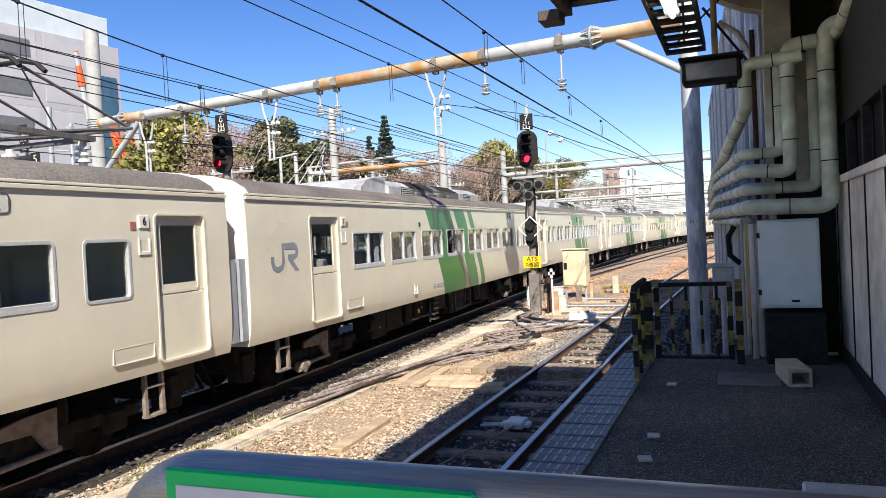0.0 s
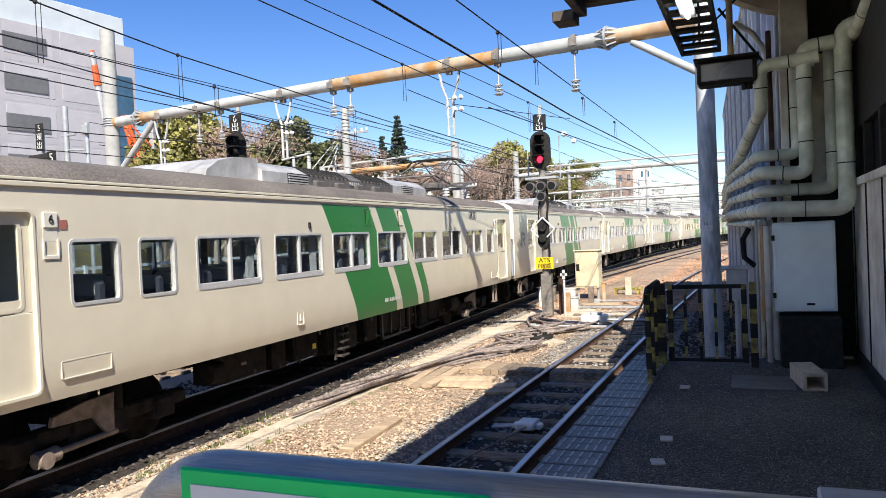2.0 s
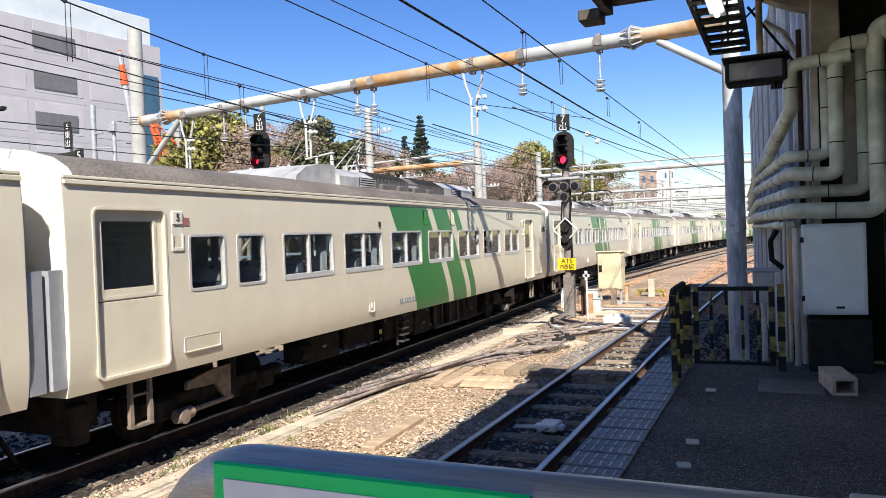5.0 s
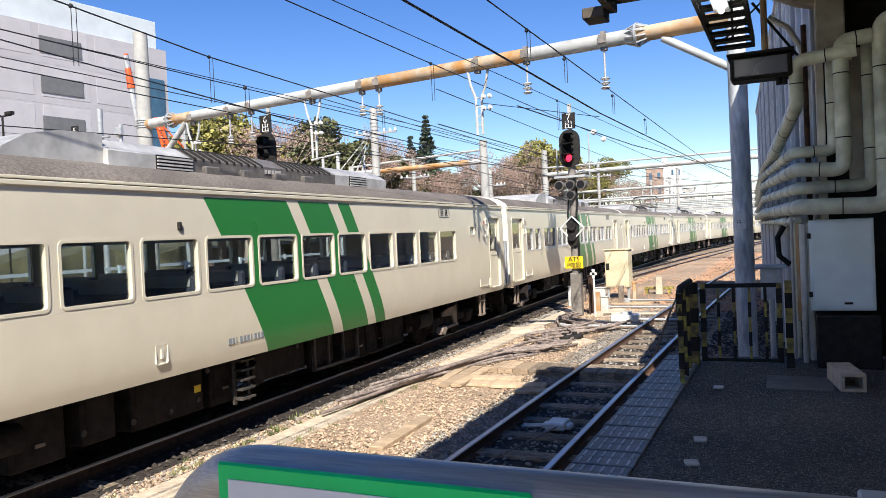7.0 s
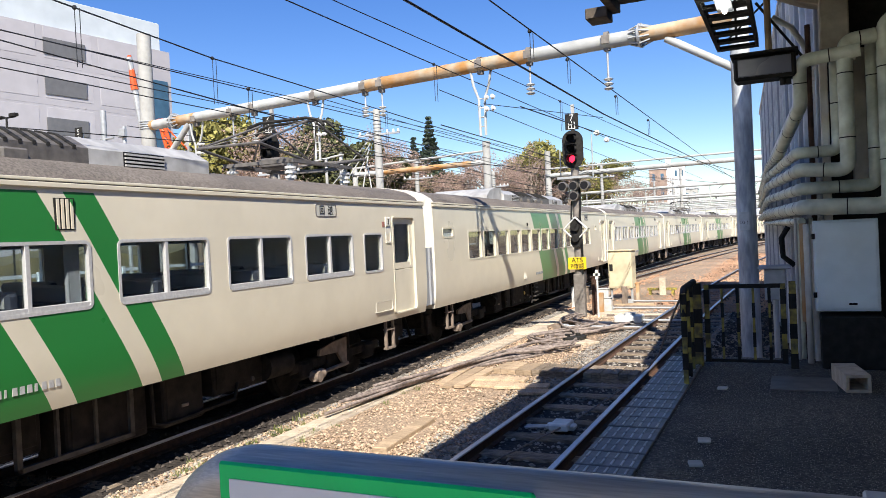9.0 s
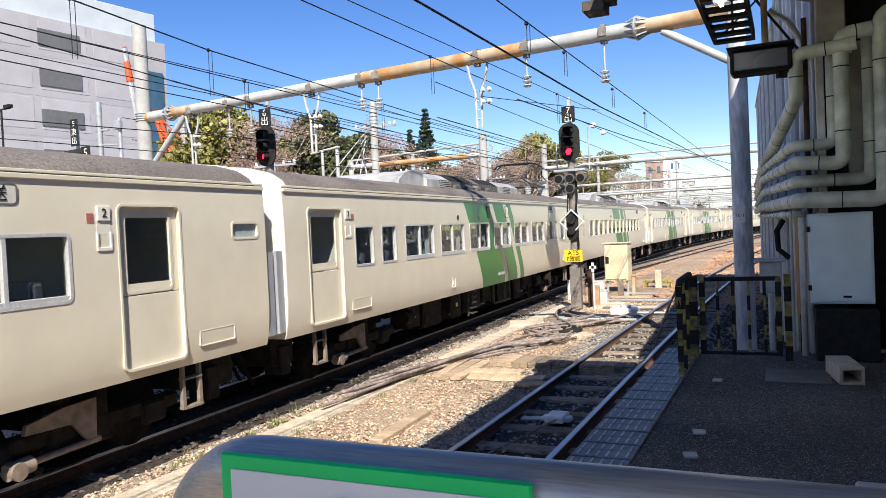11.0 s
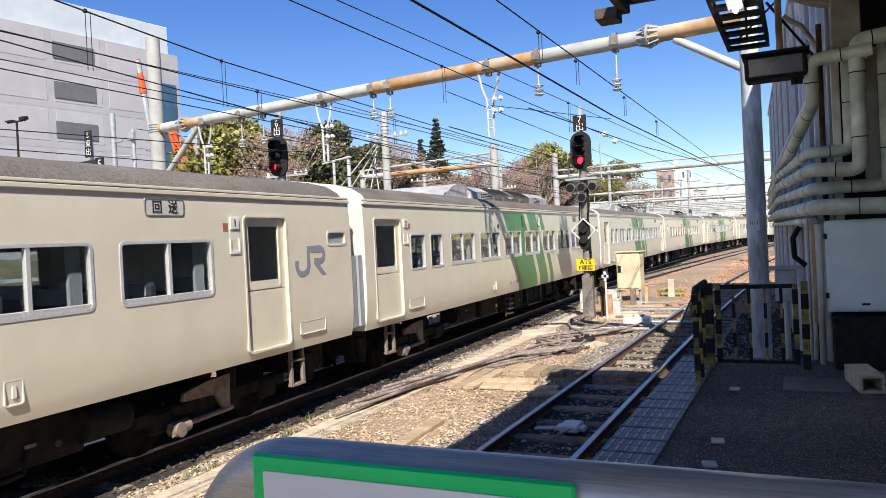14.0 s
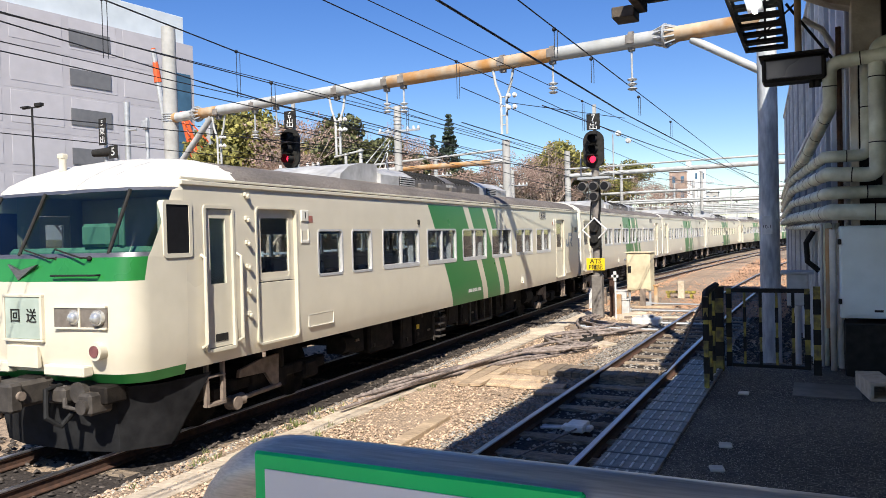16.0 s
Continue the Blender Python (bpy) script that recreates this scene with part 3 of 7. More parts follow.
ROOF_SEC = ((1.45, 3.16), (1.44, 3.21), (1.36, 3.32), (1.16, 3.44), (0.82, 3.53), (0.42, 3.58), (0.0, 3.6))


def body_x(z):
    for (a, xa), (b, xb) in zip(BODY_X, BODY_X[1:]):
        if z <= b:
            return xa + (xb - xa) * (z - a) / (b - a)
    return BODY_X[-1][1]


PITCH = 1.823


def pairs(first, count):
    return [(first + PITCH * i, first + PITCH * i + 1.43, 1) for i in range(count)]


REAR = [(2.05, 2.72, 0), (2.99, 3.6, 0)]
KINDS = {
    "plain": dict(win=REAR + pairs(4.08, 7), small=[(19.05, 19.59)], doors=[(0.59, 1.64), (17.1, 18.05)], logo=18.55),
    "plain_high": dict(win=REAR + pairs(4.08, 7), small=[(19.03, 19.58)], doors=[(0.59, 1.64), (17.1, 18.05)], logo=None, small_z=2.6),
    "panto": dict(win=[(2.34, 3.01, 0), (3.34, 3.94, 0)] + pairs(4.37, 7) + [(17.15, 17.82, 0)], small=[], doors=[(0.87, 1.9), (18.28, 19.24)], logo=None),
    "single": dict(win=[(2.27 + 1.085 * i, 3.2 + 1.085 * i, 2) for i in range(13)], small=[(0.72, 1.31), (17.15, 17.5)], doors=[(18.6, 19.42)], logo=None),
    "front": dict(win=pairs(3.71, 7) + [(16.6, 17.2, 0), (17.5, 18.1, 0)], small=[], doors=[(2.08, 3.12), (18.4, 19.4)], logo=1.2),
    "cab": dict(win=[(3.77, 4.45, 0), (4.76, 5.39, 0)] + pairs(5.8, 6), small=[(19.05, 19.59)], doors=[(2.31, 3.22), (17.0, 17.95)], logo=18.5),
}
CACHE = {}


def cached(key, make):
    if key not in CACHE:
        CACHE[key] = make()
    return CACHE[key]


def wall_grid(s, sign, openings, u0, u1, inset):
    """A side wall as cells, leaving the openings out, with reveals round them."""
    us = sorted({u0, u1, *[o[0] for o in openings], *[o[1] for o in openings]})
    zs = sorted({z for z, _ in BODY_X} | {o[2] for o in openings} | {o[3] for o in openings})
    for a, b in zip(us, us[1:]):
        for c, d in zip(zs, zs[1:]):
            mu, mz = (a + b) / 2, (c + d) / 2
            if any(o[0] < mu < o[1] and o[2] < mz < o[3] for o in openings):
                continue
            s.add([(sign * (body_x(z) - inset), u - 10, z) for u, z in ((a, c), (b, c), (b, d), (a, d))], [(0, 1, 2, 3)])
    if not inset:
        for a, b, c, d in openings:
            for (ua, za), (ub, zb) in (((a, c), (b, c)), ((b, c), (b, d)), ((b, d), (a, d)), ((a, d), (a, c))):
                s.add([(sign * body_x(za), ua - 10, za), (sign * body_x(zb), ub - 10, zb), (sign * (body_x(zb) - 0.07), ub - 10, zb), (sign * (body_x(za) - 0.07), ua - 10, za)], [(0, 1, 2, 3)])


def car_shell(kind):
    k = KINDS[kind]
    ops = [(a, b, *WIN_Z) for a, b, _ in k["win"]] + [(a, b, k.get("small_z", 2.585) - 0.1, k.get("small_z", 2.585) + 0.1) for a, b in k["small"]] + [(a, b, 1.1, 2.9) for a, b in k["doors"]]
    u0 = 1.0 if kind == "cab" else 0.24
    if kind == "cab":
        ops += [(1.33, 1.82, 1.16, 2.88)]
    outs, inn = [Shape(), Shape()], Shape()
    for out, sign in zip(outs, (1, -1)):
        wall_grid(out, sign, ops, u0, 19.76, 0.0)
        wall_grid(inn, sign, ops, u0, 19.76, 0.07)
    inn.add([(sg * 1.35, u - 10, 1.2) for sg, u in ((-1, u0), (1, u0), (1, 19.7), (-1, 19.7))], [(0, 1, 2, 3)])
    inn.add([(sg * 1.38, u - 10, 3.12) for sg, u in ((-1, u0), (1, u0), (1, 19.7), (-1, 19.7))], [(0, 1, 2, 3)])
    return [o.mesh("body_side", LIVERY, True, True) for o in outs], inn.mesh("lining", LINING)


def roof_mesh(u0, u1):
    sec = [(x, z) for x, z in ROOF_SEC] + [(-x, z) for x, z in ROOF_SEC[-2::-1]]
    low = [(x * 0.97, z - 0.06) for x, z in sec[::-1]]
    return Shape().prism(sec + low, u0 - 10, u1 - 10, 1).mesh("roof", ROOF)


def gutter_mesh(u0, u1, sign):
    s = Shape().box(min(sign * 1.44, sign * 1.482), max(sign * 1.44, sign * 1.482), u0 - 10, u1 - 10, 3.15, 3.2, 0.006)
    s.box(min(sign * 1.44, sign * 1.466), max(sign * 1.44, sign * 1.466), u0 - 10, u1 - 10, 3.215, 3.245, 0.005)
    return s.mesh("gutter", CREAM)


def end_mesh(u, inner):
    """A car's end: flat wall with rounded shoulders and a gangway hole."""
    prof = [(x - 0.006, z) for z, x in BODY_X] + [(x, z + 0.012) for x, z in ROOF_SEC[1:]]
    prof = [(-x, z) for x, z in prof[::-1]] + prof
    s = Shape().prism(prof, u - 10, inner - 10, 1)
    return s.mesh("end_wall", WHITE)


def window_frame(w, h, sash):
    s = Shape()
    x = 1.473
    ring(s, 0, 0, w + 0.045, h + 0.045, 0.035, 0.075, x - 0.05, x + 0.008)
    if sash == 1:
        s.box(x - 0.05, x + 0.004, -0.026, 0.026, -h / 2, h / 2, 0.004)
        s.box(x - 0.05, x + 0.002, -w / 2, w / 2, -h / 2, -h / 2 + 0.06, 0.004)
    return s.mesh("window_frame", ALU if sash != 2 else CREAM)


def pane_mesh(w, h, m=PANE):
    x = 1.44
    return Shape().box(x - 0.006, x, -w / 2, w / 2, -h / 2, h / 2).mesh("pane", m, False)


def door_mesh(w):
    """A recessed sliding door with a rounded window hole."""
    s, x, z0, z1 = Shape(), 1.425, 1.1, 2.9
    a, b, c, d = -w / 2, w / 2, 1.95, 2.79
    s.box(x - 0.03, x, a, b, z0, 1.9, 0.004)
    return s.mesh("door", CREAM)


def door_upper(w):
    return ring(Shape(), 0, 2.405, w, 0.99, 0.125, 0.012, 1.393, 1.423).mesh("door_upper", CREAM)


def door_trim(w):
    s, x = Shape(), 1.473
    ring(s, 0, 2.0, w + 0.04, 1.85, 0.028, 0.09, x - 0.05, x + 0.008)
    return s.mesh("door_frame", CREAM)


def door_window_frame(w):
    return ring(Shape(), 0, 2.37, w - 0.2, 0.9, 0.04, 0.08, 1.4, 1.43).mesh("door_window_frame", CREAM)


def curtain_mesh(w, sg):
    """A gathered curtain at one side of the window."""
    s, n = Shape(), 13
    row = [(1.35 + 0.018 * (1 if j % 2 else -1), sg * (w / 2 - 0.02 - 0.17 * j / (n - 1))) for j in range(n)]
    vs = [(x - d, y, z) for d in (0, 0.006) for z in (-0.4, 0.4) for x, y in row]
    s.add(vs, [(j, j + 1, n + j + 1, n + j) for j in range(n - 1)] + [(2 * n + j, 3 * n + j, 3 * n + j + 1, 2 * n + j + 1) for j in range(n - 1)] + [(0, n, 3 * n, 2 * n), (n - 1, 3 * n - 1, 4 * n - 1, 2 * n - 1)])
    return s.mesh("curtain", CURTAIN)


def seat_mesh():
    s = Shape()
    s.box(-0.46, 0.46, -0.06, 0.07, 1.55, 2.14, 0.03)
    s.box(-0.46, 0.46, -0.45, 0.0, 1.5, 1.66, 0.03)
    s.box(-0.4, 0.4, -0.38, -0.05, 1.2, 1.5)
    return s.mesh("seat", SEAT)


def cover_mesh():
    return Shape().box(-0.42, 0.42, -0.075, 0.085, 1.98, 2.155, 0.02).mesh("headrest_cover", COVER)


def bogie(parent, u, powered):
    b = part("bogie", cached("bogie", lambda: Shape().box(-0.95, 0.95, -0.3, 0.3, 0.5, 0.72, 0.03).box(0.84, 1.0, -1.5, 1.5, 0.42, 0.6, 0.03).box(-1.0, -0.84, -1.5, 1.5, 0.42, 0.6, 0.03)
             .box(0.84, 1.02, -0.45, 0.45, 0.28, 0.62, 0.04).box(-1.02, -0.84, -0.45, 0.45, 0.28, 0.62, 0.04)
             .box(0.8, 1.04, -1.25, -0.85, 0.3, 0.58, 0.04).box(0.8, 1.04, 0.85, 1.25, 0.3, 0.58, 0.04).box(-1.04, -0.8, -1.25, -0.85, 0.3, 0.58, 0.04).box(-1.04, -0.8, 0.85, 1.25, 0.3, 0.58, 0.04)
             .cyl((0.93, -0.25, 0.6), (0.93, -0.25, 0.95), 0.13).cyl((0.93, 0.25, 0.6), (0.93, 0.25, 0.95), 0.13).cyl((-0.93, 0, 0.6), (-0.93, 0, 0.95), 0.2).mesh("bogie", UNDER)), UNDER, parent)
    b.location = (0, u - 10, 0)
    wheel = cached("wheel", lambda: Shape().cyl((0.52, 0, 0), (0.635, 0, 0), 0.43, 28).cyl((0.635, 0, 0), (0.65, 0, 0), 0.36, 28).cyl((0.65, 0, 0), (0.8, 0, 0), 0.09, 14)
                   .cyl((-0.52, 0, 0), (-0.635, 0, 0), 0.43, 28).cyl((-0.8, 0, 0), (-0.65, 0, 0), 0.09, 14).cyl((-0.52, 0, 0), (0.52, 0, 0), 0.075, 12).mesh("wheelset", UNDER))
    for y in (-1.05, 1.05):
        w = part("wheelset", wheel, UNDER, b)
        w.location = (0, y, 0.431)
    for sx in (1, -1):
        d = part("axle_damper", cached("damper%d" % sx, lambda: Shape().cyl((sx * 1.08, -0.95, 0.33), (sx * 1.08, 0.15, 0.36), 0.035).cyl((sx * 1.1, -1.0, 0.32), (sx * 1.1, -0.72, 0.34), 0.085, 14)
                 .cyl((sx * 1.04, -0.92, 0.32), (sx * 1.2, -0.92, 0.32), 0.09, 14).mesh("axle_damper", DUST)), DUST, b, "dusty tan damper")
        h = part("bracket", cached("bracket%d" % sx, lambda: Shape().prism([(-0.75, 0.72), (-0.78, 0.62), (-0.2, 0.6), (-0.02, 0.38), (0.1, 0.36), (0.12, 0.82), (-0.3, 0.8)], min(sx * 1.05, sx * 1.1), max(sx * 1.05, sx * 1.1), 0).mesh("bracket", DUST)), DUST, b)
    return b


def underfloor(parent, rnd, powered, cab=False):
    """Equipment boxes hung below the floor."""
    part("underframe", cached("underframe%d" % cab, lambda: Shape().box(-1.38, 1.38, -8.8 if cab else -9.7, 9.7, 0.985, 1.1).box(-0.2, 0.2, -9.9, 9.9, 0.78, 0.985).mesh("underframe", UNDER)), UNDER, parent)
    u = 5.2
    i = 0
    while u < 14.3:
        w = rnd.uniform(0.4, 1.5)
        low = rnd.uniform(0.3, 0.52)
        deep = rnd.uniform(0.98, 1.1)
        s = Shape().box(0.62, deep, u - 10, u + w - 10, low, 0.98, 0.02)
        eb = part("equipment_box", s, UNDER, parent, "grimy dark brown underfloor box")
        part("lid", Shape().box(deep - 0.05, deep + 0.012, u - 9.94, u + w - 10.06, low + 0.08, 0.9, 0.008), UNDER, eb)
        if i % 3 == 0:
            part("handle", Shape().box(deep, deep + 0.03, u + w / 2 - 10.06, u + w / 2 - 9.94, low + 0.2, low + 0.24, 0.004), DUST, eb)
        s2 = Shape().box(-1.32, -0.62, u - 10, u + w - 10, low, 0.98, 0.02)
        part("equipment_box", s2, UNDER, parent)
        u += w + rnd.uniform(0.12, 0.32)
        i += 1
    def fittings():
        g = Shape().box(1.07, 1.125, 0.6, 0.66, 0.36, 0.95).box(1.07, 1.125, 2.04, 2.1, 0.36, 0.95).box(1.07, 1.125, 0.6, 2.1, 0.36, 0.41).box(1.07, 1.125, 0.6, 2.1, 0.9, 0.95)
        for q in (1.07, 1.56):
            g.box(1.07, 1.115, q, q + 0.035, 0.41, 0.9)
        pipes = Shape().tube([(1.1, 2.4, 0.95), (1.12, 2.4, 0.42), (1.12, 2.6, 0.36), (1.12, 3.9, 0.4), (1.1, 4.0, 0.6)], 0.025, 6).tube([(1.08, 2.8, 0.98), (1.08, 2.9, 0.6), (1.03, 3.1, 0.56)], 0.02, 6).tube([(1.14, -4.6, 0.92), (1.14, 4.6, 0.92)], 0.018, 6)
        lad = Shape()
        for q in (-1.5, -1.2):
            lad.prism([(q - 0.03, 0.3), (q + 0.03, 0.3), (q + 0.02, 0.96), (q - 0.02, 0.96)], 1.14, 1.17, 0)
        for q in range(5):
            lad.box(1.14, 1.29, -1.5, -1.2, 0.36 + q * 0.13, 0.39 + q * 0.13)
        plugs = Shape()
        for q, zz in ((-3.3, 0.5), (-2.7, 0.48), (-2.2, 0.52), (-2.0, 0.86), (-0.2, 0.5), (0.1, 0.86), (0.3, 0.5), (4.3, 0.6), (-4.0, 0.55)):
            plugs.cyl((1.12, q, zz), (1.142, q, zz), 0.035, 10)
        return g.mesh("grille_frame", EDGE), pipes.mesh("air_pipe", UNDER), lad.mesh("ladder", EDGE), plugs.mesh("plug", EDGE), Shape().cyl((1.0, -0.85, 0.62), (1.1, -0.85, 0.62), 0.17, 18).mesh("round_cover", UNDER), Shape().box(1.13, 1.136, -2.27, -2.15, 0.62, 0.71).mesh("caution_label", YSIGN)
    for nm, me in zip(("grille_frame", "air_pipe", "ladder", "plug", "round_cover", "caution_label"), cached("fittings", fittings)):
        fit = part(nm, me, UNDER, parent, "small yellow caution label" if nm == "caution_label" else "")
        if nm in ("ladder", "plug", "air_pipe"):
            fit["kind"] = "stuff"
    for u0, u1 in ((18.75, 19.5),) if cab else ((0.45, 1.0), (18.75, 19.5)):
        part("end_equipment", Shape().box(-1.0, 1.0, u0 - 10, u1 - 10, 0.5, 0.98, 0.03).box(0.75, 1.08, u0 - 9.9, u0 - 9.65, 0.36, 0.8, 0.02), UNDER, parent)
    part("air_tank", Shape().cyl((1.0, 5.3 - 10, 0.68), (1.0, 5.0 - 10, 0.68), 0.16), UNDER, parent)
    part("air_tank", Shape().cyl((1.05, 14.6 - 10, 0.7), (1.05, 15.2 - 10, 0.7), 0.2, 16), UNDER, parent)
    for a in (1.62 if cab else 1.32, 18.3):
        st = Shape()
        for y in (a - 0.15, a + 0.15):
            st.prism([(y - 10 - 0.03, 0.42), (y - 10 + 0.03, 0.42), (y - 10 + 0.02, 0.99), (y - 10 - 0.02, 0.99)], 1.27, 1.32, 0)
        st.box(1.24, 1.34, a - 10.16, a - 9.84, 0.42, 0.45).box(1.24, 1.34, a - 10.16, a - 9.84, 0.78, 0.8)
        part("step", st, DUST, parent, "rusty boarding step")
    hose = Shape()
    for q in range(3):
        pts = [(0.5 + 0.22 * q, 9.62 + 0.38 * math.sin(math.pi * j / 10), 0.95 - (0.52 + 0.05 * q) * math.sin(math.pi * j / 10)) for j in range(11)]
        hose.tube(pts, 0.03, 8)
    part("jumper_hose", hose, BLACK, parent, "sagging black jumper hoses")
    part("coupler", Shape().box(-0.16, 0.16, 9.6, 10.02, 0.72, 1.0, 0.03).box(-0.16, 0.16, -10.02, -9.6, 0.72, 1.0, 0.03), UNDER, parent)


def ac_unit(parent, u, ln, label):
    """A roof cooler: sloped casing, dark middle with boxes, pale ends with louvres."""
    w0, w1, z0, z1 = 0.98, 0.72, 3.4, 3.84
    a, b = u - 10, u + ln - 10

    def casing(p, q):
        vs = []
        for y, t in ((p, 0), (q, 0)):
            for x, z in ((-w0, z0), (-w0, z0 + 0.26), (-w1, z1 - 0.03), (-w1 + 0.12, z1), (w1 - 0.12, z1), (w1, z1 - 0.03), (w0, z0 + 0.26), (w0, z0)):
                vs.append((x, y, z))
        fs = [(i, (i + 1) % 8, 8 + (i + 1) % 8, 8 + i) for i in range(8)] + [tuple(range(7, -1, -1)), tuple(range(8, 16))]
        return vs, fs
    unit = part("roof_cooler", cached("ac%.1f%.1f" % (u, ln), lambda: Shape().add(*casing(a + 1.4, b - 2.0)).mesh("roof_cooler", UNIT_DARK)), UNIT_DARK, parent, label)

    def ends():
        return [Shape().add(*casing(a, a + 1.4)).mesh("cooler_end", UNIT), Shape().add(*casing(b - 2.0, b)).mesh("cooler_end", UNIT)]
    for me in cached("ace%.1f%.1f" % (u, ln), ends):
        part("cooler_end", me, UNIT, unit, "pale grey cooler end casing")

    def louvre():
        s = Shape()
        for j in range(5):
            s.box(0.97, 1.012, 0.01, 0.64, 3.448 + j * 0.044, 3.47 + j * 0.044)
        return s.mesh("louvre", UNIT), Shape().box(0.94, 0.992, 0, 0.65, 3.44, 3.665).mesh("louvre_recess", BLACK)
    for y0 in (a + 0.75, b - 1.5):
        for nm, me in zip(("louvre", "louvre_recess"), cached("acl", louvre)):
            part(nm, me, UNIT, unit).location = (0, y0, 0)

    def lugs():
        return [Shape().box(0.96, 1.05, 0, 0.3, 3.42, 3.58, 0.02).mesh("fan_housing", UNIT_DARK), Shape().prism([(0.56, z1 - 0.02), (0.62, z1 + 0.016), (0.735, z1 - 0.014), (0.985, z0 + 0.28), (0.985, z0 + 0.24)], 0, 0.045, 1).mesh("rib", DARKM)]
    lug, rib = cached("acg", lugs)
    for j in range(int((ln - 3.6) / 0.8)):
        part("fan_housing", lug, UNIT, unit).location = (0, a + 1.6 + j * 0.8, 0)
    for j in range(22):
        if j not in (10, 11, 12):
            part("rib", rib, DARKM, unit).location = (0, a + 1.45 + j * (ln - 3.5) / 22, 0)
    part("type_mark", cached("acm%.1f" % u, lambda: Shape().box(0.99, 0.996, a + 3.0, a + 3.06, 3.56, 3.62).box(0.99, 0.996, a + 3.09, a + 3.15, 3.56, 3.62).box(0.99, 0.996, a + 3.18, a + 3.24, 3.56, 3.62).box(0.99, 0.996, a + 3.27, a + 3.33, 3.56, 3.62).box(0.99, 0.996, a + 3.36, a + 3.42, 3.56, 3.62).mesh("type_mark", UNIT)), UNIT, unit, "pale bars of unreadable lettering")

    def hood():
        return Shape().prism([(a - 1.35, 3.45), (a - 1.28, 3.6), (a - 1.0, 3.75), (a - 0.6, 3.83), (a - 0.1, 3.85), (a, 3.84), (a, 3.4), (a - 1.35, 3.4)], -0.9, 0.9, 0).mesh("ventilator_hood", UNIT)
    part("ventilator_hood", cached("ach%.1f" % u, hood), UNIT, parent, "rounded grey ventilator hood")


def pantograph(parent, u):
    y = u - 10
    p = part("pantograph", Shape().box(-0.7, 0.7, y - 1.0, y - 0.92, 3.86, 3.92).box(-0.7, 0.7, y + 0.92, y + 1.0, 3.86, 3.92).box(-0.72, -0.64, y - 1, y + 1, 3.86, 3.92).box(0.64, 0.72, y - 1, y + 1, 3.86, 3.92)
             .box(-0.25, 0.25, y - 0.6, y - 0.1, 3.84, 4.02, 0.03), UNIT_DARK, parent, "raised diamond pantograph on insulators")
    arm = Shape()
    for x in (-0.62, 0.62):
        for sg in (-1, 1):
            arm.cyl((x, y + sg * 0.25, 3.9), (x * 0.97, y + sg * 1.75, 4.12), 0.026, 8)
            arm.cyl((x * 0.97, y + sg * 1.75, 4.12), (x * 0.8, y + sg * 0.12, 4.68), 0.02, 8)
    for sg in (-1, 1):
        arm.cyl((-0.62, y + sg * 1.75, 4.12), (0.62, y + sg * 1.75, 4.12), 0.024, 8)
        arm.cyl((-0.62, y + sg * 0.3, 3.92), (0.58, y + sg * 1.73, 4.12), 0.014, 6)
        arm.cyl((-0.6, y + sg * 1.73, 4.12), (0.5, y + sg * 0.14, 4.68), 0.012, 6)
    part("arm_frame", arm, UNIT_DARK, p)
    head = Shape()
    for sg in (-0.17, 0.17):
        head.tube([(-0.85, y + sg, 4.56), (-0.72, y + sg, 4.67), (-0.5, y + sg, 4.72), (0.5, y + sg, 4.72), (0.72, y + sg, 4.67), (0.85, y + sg, 4.56)], 0.03, 6)
    part("contact_head", head, DARKM, p)
    ins = cached("insulator", lambda: Shape().cyl((0, 0, 3.5), (0, 0, 3.86), 0.05, 10).cyl((0, 0, 3.6), (0, 0, 3.64), 0.1, 12).cyl((0, 0, 3.68), (0, 0, 3.72), 0.1, 12).cyl((0, 0, 3.76), (0, 0, 3.8), 0.1, 12).mesh("insulator", PORC))
    for x, yy in ((0.6, y - 0.9), (0.6, y + 0.9), (-0.6, y - 0.9), (-0.6, y + 0.9)):
        o = part("insulator", ins, PORC, p)
        o.location = (x, yy, 0)


